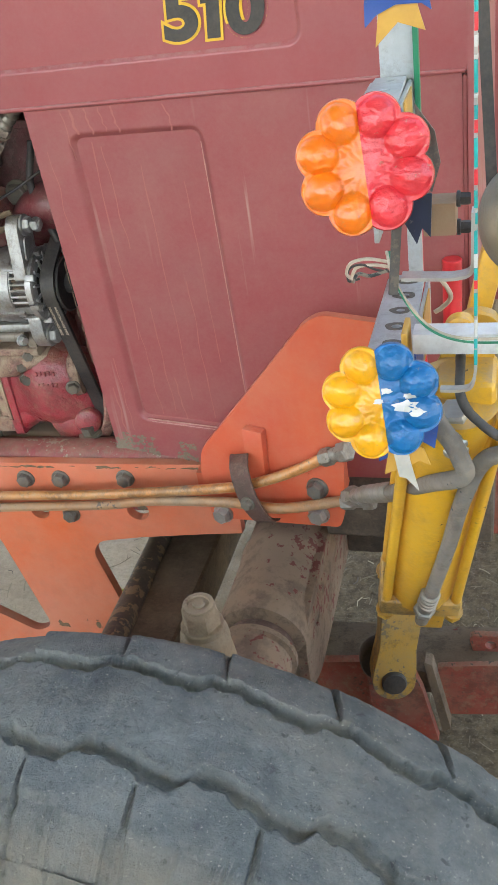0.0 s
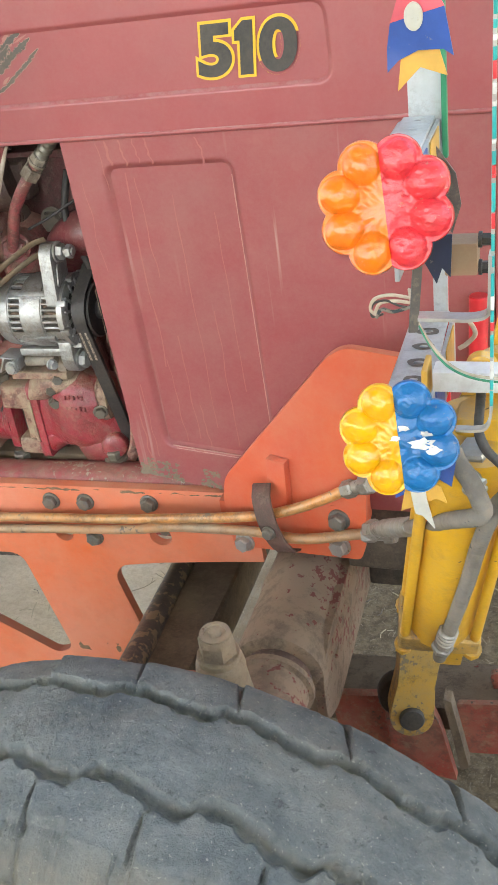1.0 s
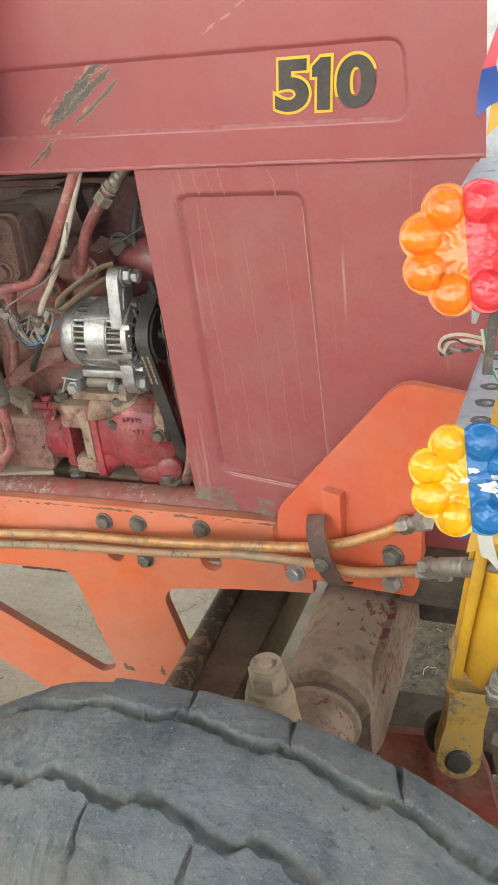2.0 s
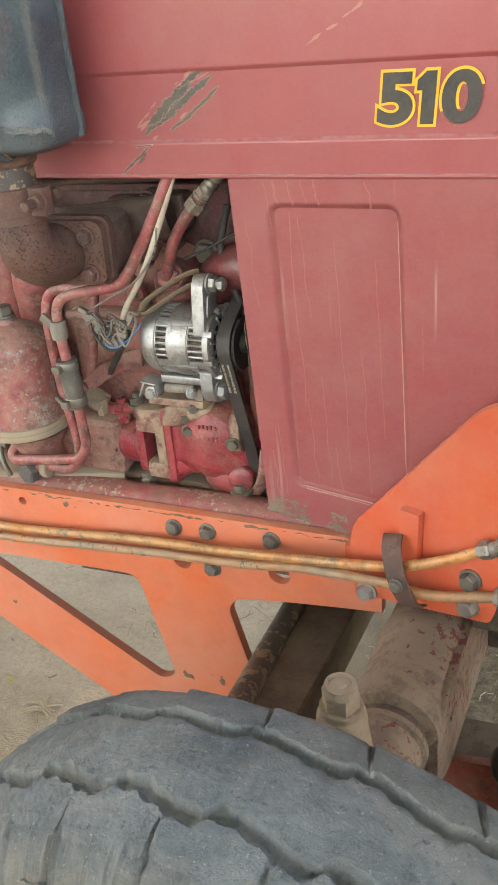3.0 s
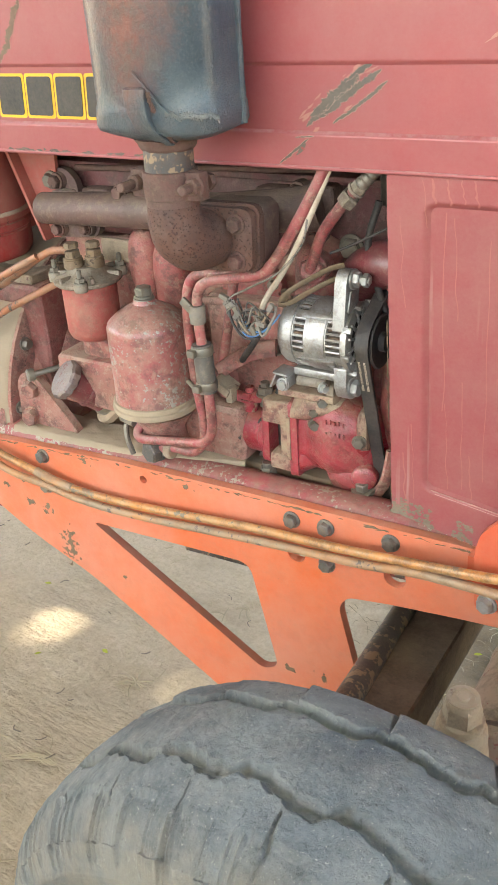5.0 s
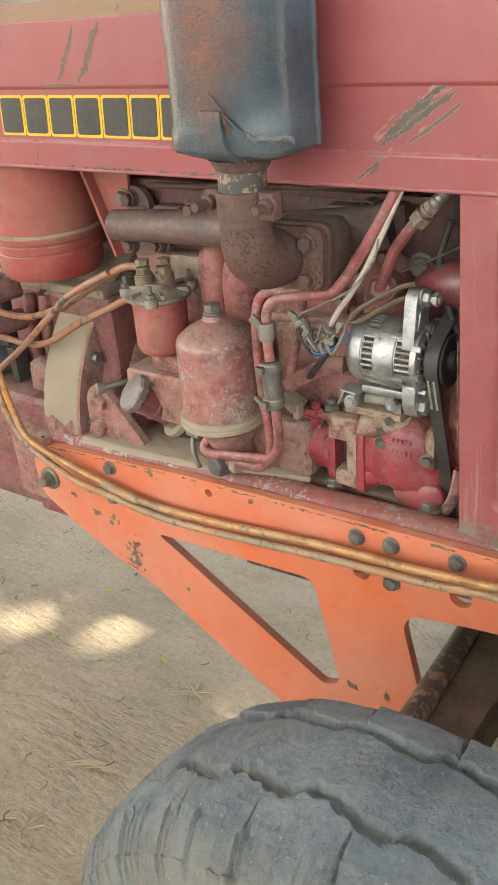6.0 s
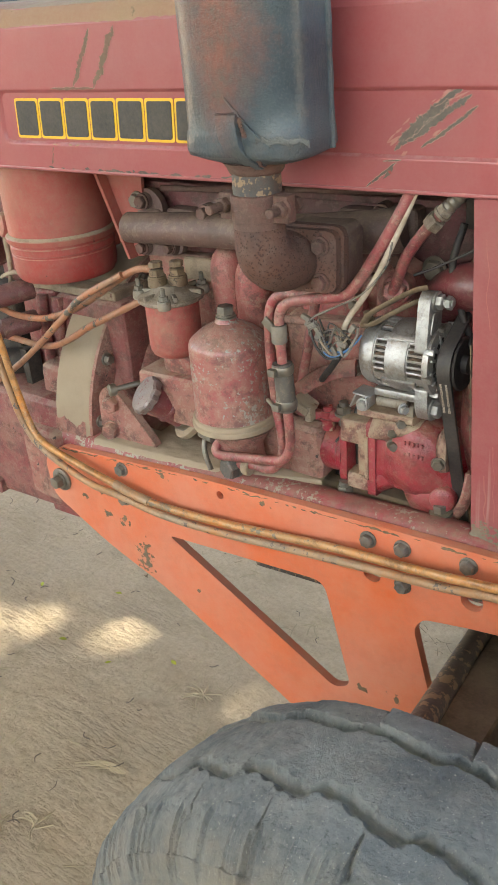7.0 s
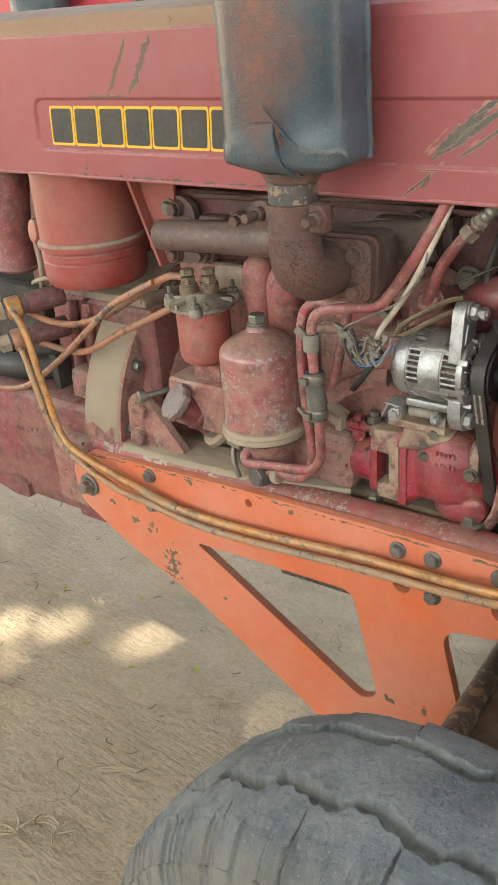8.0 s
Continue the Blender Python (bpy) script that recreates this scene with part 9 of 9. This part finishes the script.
def build_round_lamp():
    b = B()
    lathe(b, (0.497, -0.36, 1.2425), (-0.45, -0.85, 0.1), [(0.030, -0.012), (0.0345, -0.004), (0.0350, 0.004), (0.033, 0.014), (0.027, 0.024), (0.018, 0.031), (0.008, 0.034), (0.002, 0.0345)], 40)
    ob = part("round_lamp", b, "bolt", None, smooth=60)
    tagged(ob, "dull grey round work lamp shell on the guard", "lamp")
    return ob


build_round_lamp()


def build_flower(centre, left_mat, right_mat, label, white_patch):
    thing = tagged(empty("flower_ornament", centre), label, "ornament", group="plastic flower ornaments")
    n = Vector((0.10, -0.93, 0.30)).normalized()
    up = (Vector((0, 0, 1)) - n * n.z).normalized()
    rt = up.cross(n)
    up, rt = up * math.cos(0.09) - rt * math.sin(0.09), rt * math.cos(0.09) + up * math.sin(0.09)
    R = 0.0385
    rl, cl = 0.36 * R, 0.63 * R
    pet = [radians(22.5 + 45 * k) for k in range(8)]

    def rho(t):
        best = 0
        for p in pet:
            dl = (t - p + math.pi) % (2 * math.pi) - math.pi
            s = rl * rl - (cl * math.sin(dl)) ** 2
            if s > 0 and abs(dl) < 1.2:
                best = max(best, cl * math.cos(dl) + math.sqrt(s))
        return max(best, 0.70 * R)

    def height(x, y):
        r, a = math.hypot(x, y) / R, math.atan2(y, x)
        f = 0.26
        for p in pet:
            u = (x * math.cos(p) + y * math.sin(p) - 0.655 * R) / (0.285 * R)
            v = (y * math.cos(p) - x * math.sin(p)) / (0.262 * R)
            dd = math.hypot(u, v)
            if dd < 1.0:
                f = max(f, 0.26 + 0.74 * (1 - dd * dd) ** 0.62)
            f += 0.05 * math.exp(-((dd - 1.22) / 0.10) ** 2)
        pucker = 0.09 * math.sin(8 * a + 2 * math.sin(3 * a)) * math.exp(-((r - 0.36) / 0.11) ** 2)
        inner = 0.26 + 0.16 * math.exp(-(r / 0.33) ** 6) + 0.6 * pucker
        crumple = 0.0007 * noise.noise(Vector((x * 150, y * 150, centre[2] * 9))) + 0.00035 * noise.noise(Vector((x * 420, y * 420, 3)))
        return 0.0078 * max(f, inner) + crumple

    def at(x, y, h):
        return rt * x + up * y + n * h

    na, nr = 128, 40
    for sgn, mat in ((-1, left_mat), (1, right_mat)):
        b = B()
        rows = []
        for i in range(na + 1):
            t = (math.pi / 2 + math.pi * i / na) if sgn < 0 else (-math.pi / 2 + math.pi * i / na)
            rr = rho(t)
            row = [b.verts.new(at(*(lambda q: (q * math.cos(t), q * math.sin(t), height(q * math.cos(t), q * math.sin(t)) if j < nr else 0.0))(rr * (j / nr) ** 0.85 if j else 0.0002))) for j in range(nr + 1)]
            row.append(b.verts.new(at(rr * math.cos(t) * 0.97, rr * math.sin(t) * 0.97, -0.004)))
            row.append(b.verts.new(at(0.0002 * math.cos(t), 0.0002 * math.sin(t), -0.004)))
            rows.append(row)
        for r0, r1 in zip(rows, rows[1:]):
            for j in range(len(r0) - 1):
                b.faces.new((r0[j], r0[j + 1], r1[j + 1], r1[j]))
        part("petal_half", b, mat, thing, smooth=65)
    if white_patch:
        rnd = random.Random(8)
        for (cx, cyy, s) in ((0.014, -0.004, 0.0072), (0.004, 0.007, 0.0038), (-0.002, 0.001, 0.003), (0.021, -0.008, 0.0045), (0.017, 0.002, 0.004)):
            b = B()
            ring = []
            for k in range(14):
                a = 2 * math.pi * k / 14
                q = s * rnd.uniform(0.55, 1.1)
                x, y = cx + q * math.cos(a) * 1.25, cyy + q * math.sin(a) * 0.62
                ring.append(b.verts.new(at(x, y, height(x, y) + 0.0011)))
            c = b.verts.new(at(cx, cyy, height(cx, cyy) + 0.0014))
            for k in range(14):
                b.faces.new((ring[k], ring[(k + 1) % 14], c))
            part("bare_patch", b, "white_plastic", thing)
    b = B()
    cyl(b, at(0, 0, -0.004), at(0, 0, -0.03), 0.003, seg=10)
    part("stem", b, "steel", thing)
    return thing


build_flower((0.4027, -0.372, 1.2803), "orange_plastic", "red_plastic", "half orange half red glossy plastic flower on the guard", False)
build_flower((0.4037, -0.376, 1.1342), "yellow_plastic", "blue_plastic", "half yellow half blue foil flower, paint flaking, on the guard", True)


def flat_thing(name, outline, y, material, parent, th=0.0012, curve=0.0):
    b = B()
    slab(b, outline, [], lambda a, c, d: (a, y + d, c), th)
    if curve:
        for v in b.verts:
            v.co.y += curve * math.sin(v.co.z * 140) + curve * 2 * (v.co.x - 0.42) * 10
    return part(name, b, material, parent)


def build_pennant():
    pe = tagged(empty("rocket_pennant", (0, 0, 0)), "small vinyl pennant, red over blue with white oval", "pennant")
    flat_thing("red_top", rounded([(0.418, 1.396), (0.425, 1.396), (0.4355, 1.3755), (0.4085, 1.3700)], [0.003, 0.003, 0, 0]), -0.361, "pen_red", pe, curve=0.0008)
    flat_thing("blue_body", [(0.4085, 1.3700), (0.4355, 1.3755), (0.4395, 1.3520), (0.4345, 1.3555), (0.4220, 1.3560), (0.4120, 1.3520), (0.4060, 1.3465), (0.4062, 1.358)], -0.361, "pen_blue", pe, curve=0.0008)
    flat_thing("white_oval", [(0.4205 + 0.0047 * math.cos(a), 1.3722 + 0.0068 * math.sin(a)) for a in (2 * math.pi * k / 20 for k in range(20))], -0.3628, "pen_white", pe, curve=0.0008)
    flat_thing("ochre_tail", [(0.4135, 1.358), (0.4315, 1.358), (0.4360, 1.3425), (0.4225, 1.3475), (0.4105, 1.3365)], -0.3585, "pen_yellow", pe)
    b = B()
    tube(b, [(0.4215, -0.362, 1.392), (0.4215, -0.366, 1.398), (0.4215, -0.360, 1.404), (0.4215, -0.355, 1.398)], 0.0012, 8, 6)
    part("ring", b, "bolt", pe)
    # ribbons that hang under the lower flower
    rb = tagged(empty("ribbon_tassel", (0, 0, 0)), "blue, white and ochre vinyl streamers under the flower", "streamer")
    flat_thing("blue_streamer", [(0.421, 1.122), (0.438, 1.118), (0.434, 1.092), (0.426, 1.098), (0.419, 1.090)], -0.366, "pen_blue", rb, curve=0.001)
    flat_thing("blue_streamer", [(0.398, 1.105), (0.408, 1.105), (0.405, 1.084), (0.397, 1.080)], -0.364, "pen_blue", rb, curve=0.001)
    flat_thing("white_streamer", [(0.406, 1.110), (0.416, 1.110), (0.4185, 1.085), (0.4235, 1.063), (0.4155, 1.073), (0.411, 1.074)], -0.3715, "pen_white", rb, curve=0.001)
    flat_thing("ochre_streamer", [(0.405, 1.094), (0.413, 1.096), (0.411, 1.077), (0.401, 1.073)], -0.3675, "pen_yellow", rb, curve=0.001)
    flat_thing("ochre_streamer", [(0.418, 1.098), (0.427, 1.094), (0.431, 1.081), (0.424, 1.084), (0.417, 1.080)], -0.3685, "pen_yellow", rb, curve=0.001)
    # dark streamers behind the upper flower
    dk = tagged(empty("ribbon_tassel", (0, 0, 0)), "dark blue vinyl streamers behind the orange flower", "streamer")
    flat_thing("blue_streamer", [(0.422, 1.256), (0.436, 1.256), (0.4345, 1.230), (0.430, 1.236), (0.4265, 1.226), (0.420, 1.240)], -0.352, "navy", dk, curve=0.001)
    flat_thing("grey_streamer", [(0.428, 1.305), (0.4385, 1.290), (0.441, 1.272), (0.436, 1.256), (0.430, 1.262)], -0.350, "leather", dk, curve=0.001)


build_pennant()

# ---- far side of the tractor, over the hood ----


def build_far_side():
    b = B()
    slab(b, rounded([(-2.30, 0.80), (-1.08, 0.80), (-1.08, 1.52), (-1.30, 1.60), (-2.30, 1.60)], 0.03), [], xz(0.90), 0.05)
    part("far_fender", b, "fender", tractor, "bright red far side mudguard", bevel=0.006)
    b = B()
    cyl(b, (-1.63, 0.823, 0.90), (-1.64, 0.823, 1.62), 0.075, seg=32, bev=0.006)
    part("far_canister", b, "muffler", tractor, "dark blue-grey canister beyond the hood", smooth=40)
    b = B()
    cyl(b, (-1.335, 0.884, 0.85), (-1.335, 0.884, 1.60), 0.016, seg=14)
    part("far_post", b, "rubber", tractor)


build_far_side()

# ---- clutter in the yard past the nose ----


def build_clutter():
    rnd = random.Random(12)
    items = (("leaning_board", "pale_scrap", (0.46, 2.45), (0.30, 0.05, 0.98), "pale cream board standing in the yard", "board"),
             ("storage_crate", "dark", (0.45, 2.22), (0.30, 0.20, 0.735), "dark dusty storage crate in the yard", "crate"),
             ("shelf_plank", "white_paint", (0.45, 2.20), (0.34, 0.26, 0.02), "dirty white plank lying on the dark crate", "plank"),
             ("plastic_crate", "pink_scrap", (0.44, 2.03), (0.26, 0.12, 0.66), "faded pink plastic crate on the ground", "crate"),
             ("steel_drum", "green_scrap", (0.43, 1.86), (0.20, 0.20, 0.63), "green painted steel drum on the ground", "drum"),
             ("paint_tin", "yellow", (0.46, 1.70), (0.12, 0.12, 0.60), "yellow paint tin standing in the clutter", "tin"),
             ("rubble_heap", "dusty", (0.44, 1.55), (0.36, 0.22, 0.50), "dusty heap of grey rubble and scrap", "rubble"))
    for name, mat, at, size, label, cat in items:
        b = B()
        if name in ("steel_drum", "paint_tin"):
            r, h = size[0] / 2, size[2]
            lathe(b, (at[0], at[1], 0), (0, 0, 1), [(r, 0), (r * 1.05, 0.01), (r, 0.02), (r, h * 0.35), (r * 1.05, h * 0.37), (r, h * 0.39), (r, h - 0.02), (r * 1.05, h - 0.01), (r, h)], 28)
        elif name == "rubble_heap":
            for k in range(60):
                t, q = rnd.uniform(0, 6.28), rnd.random() ** 0.7
                z = size[2] * (1 - q) * rnd.uniform(0.5, 1.0)
                box(b, (at[0] + q * 0.2 * math.cos(t), at[1] + q * 0.14 * math.sin(t), z / 2 + 0.02), (rnd.uniform(0.05, 0.12), rnd.uniform(0.04, 0.09), z + 0.05),
                    Matrix.Rotation(rnd.uniform(-0.5, 0.5), 3, "X") @ Matrix.Rotation(rnd.uniform(0, 3), 3, "Z"), 0.006, 1)
        else:
            z0 = 0.735 if name == "shelf_plank" else 0.0
            box(b, (at[0], at[1], z0 + size[2] / 2), size, Matrix.Rotation(rnd.uniform(-0.2, 0.2), 3, "Z"), 0.006)
        tagged(part(name, b, mat), label, cat)


build_clutter()

# ---- litter on the ground ----


def build_litter():
    rnd = random.Random(17)

    def leaf(x, y, s, mat, label, cat="leaf"):
        b = B()
        a = rnd.uniform(0, 6.28)
        tip = [(0, 1.0), (0.35, 0.5), (0.45, 0), (0.3, -0.5), (0, -0.9), (-0.3, -0.5), (-0.45, 0), (-0.35, 0.5)]
        z0 = 0.006
        c = b.verts.new((x, y, z0 + s * 0.10))
        ring = [b.verts.new((x + s * (p * math.cos(a) - q * math.sin(a)), y + s * (p * math.sin(a) + q * math.cos(a)), z0 + s * 0.3 * abs(p))) for p, q in tip]
        for k in range(8):
            b.faces.new((ring[k], ring[(k + 1) % 8], c))
        ob = part("fallen_leaf", b, mat)
        tagged(ob, label, cat, group="fallen leaves on the yard")
        return ob

    for x, y in ((-1.197, 0.462), (-1.185, 0.245), (-0.880, 0.323), (-1.416, 0.383), (-1.02, 0.24), (-0.40, 0.60), (-0.10, 0.72), (-0.45, 0.95), (-1.00, 0.90), (-1.33, 0.62)):
        leaf(x, y, rnd.uniform(0.009, 0.013), "leaf_yellow", "small fallen yellow-green leaf on the earth")
    # dry grass tufts
    for x, y, n, l in ((-0.744, 0.269, 12, 0.042), (-0.749, 0.002, 11, 0.105), (-0.865, -0.242, 7, 0.05), (-0.807, -0.19, 8, 0.04), (-0.66, 0.62, 5, 0.05), (-0.60, 0.70, 4, 0.06)):
        t = tagged(empty("grass_tuft", (x, y, 0.003)), "dry straw tuft lying on the earth", "dry grass", group="straw tufts")
        for k in range(n):
            a = rnd.uniform(0, 6.28) if l < 0.07 else rnd.gauss(3.25, 0.22)
            ll = l * rnd.uniform(0.5, 1.1)
            o = Vector((rnd.uniform(-0.01, 0.01), rnd.uniform(-0.01, 0.01), 0))
            b = B()
            tube(b, [o, o + Vector((math.cos(a) * ll * 0.5, math.sin(a) * ll * 0.5, 0.004)), o + Vector((math.cos(a + 0.15) * ll, math.sin(a + 0.15) * ll, 0.002))], 0.0013 if l > 0.07 else 0.0018, 5, 4)
            part("blade", b, "straw", t)
    # crumbs, straws and twigs strewn everywhere
    b = B()
    for k in range(900):
        x, y = rnd.uniform(-1.9, 0.75), rnd.uniform(-0.5, 1.5)
        l, a = rnd.uniform(0.008, 0.050) * (1.3 if k % 9 == 0 else 0.8), rnd.gauss(2.6, 0.9)
        p0, z = Vector((x, y, 0.003)), rnd.uniform(0.002, 0.006)
        p1 = p0 + Vector((math.cos(a) * l, math.sin(a) * l, z))
        pm = (p0 + p1) / 2 + Vector((rnd.gauss(0, 0.1) * l, rnd.gauss(0, 0.1) * l, z * 0.5))
        tube(b, [p0, pm, p1], rnd.uniform(0.0007, 0.0014), 4, 2)
    # more of it trodden into the darkened soil under the nose
    st = part("straw_litter", b, "straw")
    tagged(st, "scattered dry straw bits on the earth", "straw", kind="stuff")
    b = B()
    for k in range(1100):
        x, y = rnd.uniform(-0.45, 0.95), rnd.uniform(0.1, 1.35)
        l, a = rnd.uniform(0.008, 0.045) * (1.5 if k % 7 == 0 else 0.8), rnd.uniform(0, 6.28)
        p0, z = Vector((x, y, 0.004)), rnd.uniform(0.002, 0.008)
        p1 = p0 + Vector((math.cos(a) * l, math.sin(a) * l, z))
        pm = (p0 + p1) / 2 + Vector((rnd.gauss(0, 0.08) * l, rnd.gauss(0, 0.08) * l, z * 0.5))
        tube(b, [p0, pm, p1], rnd.uniform(0.0005, 0.0011), 4, 2)
    tagged(part("trodden_straw", b, "darker_straw"), "dull straw trodden into the darkened soil", "straw", kind="stuff")
    b = B()
    for k in range(1900):
        x, y = (rnd.uniform(-1.9, 0.75), rnd.uniform(-0.5, 1.5)) if k < 700 else (rnd.uniform(-0.1, 0.95), rnd.uniform(0.1, 1.3))
        s = rnd.uniform(0.0012, 0.0042) if k < 700 else rnd.uniform(0.002, 0.009) * rnd.uniform(0.5, 1)
        bmesh.ops.create_icosphere(b, subdivisions=1, radius=s, matrix=Matrix.Translation((x, y, 0.003)) @ Matrix.Diagonal((1, rnd.uniform(0.6, 1), rnd.uniform(0.4, 0.7), 1)))
    cr = part("earth_crumbs", b, "ground")
    b = B()
    for k in range(260):
        x, y = rnd.uniform(-1.9, 0.75), rnd.uniform(-0.5, 1.5)
        l, a = rnd.uniform(0.006, 0.035), rnd.uniform(0, 6.28)
        p0 = Vector((x, y, 0.003))
        tube(b, [p0, p0 + Vector((math.cos(a) * l * 0.5, math.sin(a) * l * 0.5, 0.003)), p0 + Vector((math.cos(a + 0.5) * l, math.sin(a + 0.5) * l, 0.004))], rnd.uniform(0.0008, 0.0016), 4, 2)
    tagged(part("twig_litter", b, "twig"), "small dark twigs strewn on the earth", "twigs", kind="stuff")
    tagged(cr, "loose crumbs of dry earth", "earth", kind="stuff")


build_litter()

# ---- added walls that block light from behind the viewer and across the yard ----


def build_blocker_walls():
    b = B()
    box(b, (0, -4.6, 0.75), (26, 0.3, 1.7), None, 0.02)
    w = part("blocker_wall_south", b, "blocker_wall")
    tagged(w, "plain mud-plastered wall added to block low sky light", "wall", kind="structure")
    b = B()
    box(b, (0, 3.9, 1.35), (14, 0.3, 2.9), None, 0.02)
    w = part("blocker_wall_north", b, "blocker_wall")
    tagged(w, "plain mud-plastered wall added to block light from across the yard", "wall", kind="structure")


build_blocker_walls()

# ---- tree that shades the yard ----
# gaps in the crown through which the sun reaches the earth
GAPS = [(-1.081, 0.318, 0.058), (-1.036, 0.405, 0.038), (-1.301, 0.276, 0.066), (-1.171, 0.316, 0.030), (-1.34, 0.483, 0.062), (-1.27, 0.46, 0.040), (-1.43, 0.182, 0.072), (-1.335, 0.097, 0.056), (-0.632, 0.300, 0.043),
        (-1.15, -0.013, 0.042), (-1.52, -0.05, 0.06)]


def build_tree():
    rnd = random.Random(31)
    tree = tagged(empty("shade_tree", (-3.6, -3.6, 0)), "leafy shade tree standing over the yard", "tree")
    b = B()
    tube(b, [(0, 0, -0.1), (0.06, 0.04, 1.0), (0.02, 0.12, 2.6), (0.3, 0.2, 4.4), (0.8, 0.2, 6.0)], 0.2, 16, 6, wobble=0.2, radii=lambda t: 0.24 * (1 - 0.65 * t))
    part("trunk", b, "bark", tree, smooth=70)
    for k in range(9):
        a = 2 * math.pi * k / 9 + rnd.uniform(-0.2, 0.2)
        b = B()
        l = rnd.uniform(2.4, 4.2)
        z0 = rnd.uniform(3.6, 5.0)
        tube(b, [(0.05, 0.1, z0), (math.cos(a) * l * 0.4, math.sin(a) * l * 0.4, z0 + 0.7), (math.cos(a) * l, math.sin(a) * l, z0 + 1.3)], 0.1, 10, 5, wobble=0.2, radii=lambda t: 0.09 * (1 - 0.8 * t) + 0.01)
        part("limb", b, "bark", tree, smooth=70)
    verts, faces = [], []
    origin = Vector((-3.6, -3.6, 0))
    count = 0
    while count < 55000:
        # aim at a shadow point on the earth, then climb to a height in the crown
        gx, gy = rnd.uniform(-2.9, 1.7), rnd.uniform(-1.3, 2.5)
        edge = max(abs(gx + 0.6) / 2.3, abs(gy - 0.6) / 1.9)
        if rnd.random() < (edge - 0.75) * 2.2:
            continue
        if any((gx - a) ** 2 + (gy - c) ** 2 < (r * rnd.uniform(0.75, 1.2)) ** 2 for a, c, r in GAPS):
            continue
        h = rnd.uniform(5.2, 7.0)
        c = Vector((gx, gy, 0)) + SUN_DIR * (h / SUN_DIR.z)
        s = rnd.uniform(0.028, 0.045)
        n = Vector((rnd.gauss(0, 0.5), rnd.gauss(0, 0.5), 1)).normalized()
        u = n.orthogonal().normalized()
        u = (Matrix.Rotation(rnd.uniform(0, 6.28), 3, n) @ u)
        v = n.cross(u)
        i = len(verts)
        verts += [c - origin - u * s * 1.5, c - origin + v * s * 0.7 + n * s * 0.1, c - origin + u * s * 1.5, c - origin - v * s * 0.7 + n * s * 0.1]
        faces.append((i, i + 1, i + 2, i + 3))
        count += 1
    # outer, coarser part of the crown, added unseen to cut bounced sunlight
    for _ in range(14000):
        gx, gy = rnd.uniform(-8, 7), rnd.uniform(-4.5, 5.0)
        if -2.9 < gx < 1.7 and -1.3 < gy < 2.5:
            continue
        h = rnd.uniform(4.6, 7.2)
        c = Vector((gx, gy, 0)) + SUN_DIR * (h / SUN_DIR.z)
        s = rnd.uniform(0.08, 0.14)
        n = Vector((rnd.gauss(0, 0.5), rnd.gauss(0, 0.5), 1)).normalized()
        u = Matrix.Rotation(rnd.uniform(0, 6.28), 3, n) @ n.orthogonal().normalized()
        v = n.cross(u)
        i = len(verts)
        verts += [c - origin - u * s * 1.5, c - origin + v * s * 0.7 + n * s * 0.1, c - origin + u * s * 1.5, c - origin - v * s * 0.7 + n * s * 0.1]
        faces.append((i, i + 1, i + 2, i + 3))
    me = bpy.data.meshes.new("crown")
    me.from_pydata([tuple(v) for v in verts], [], faces)
    me.materials.append(M["leaf"])
    crown = new("crown", me)
    crown.parent = tree
    tagged(crown, kind="stuff")


build_tree()
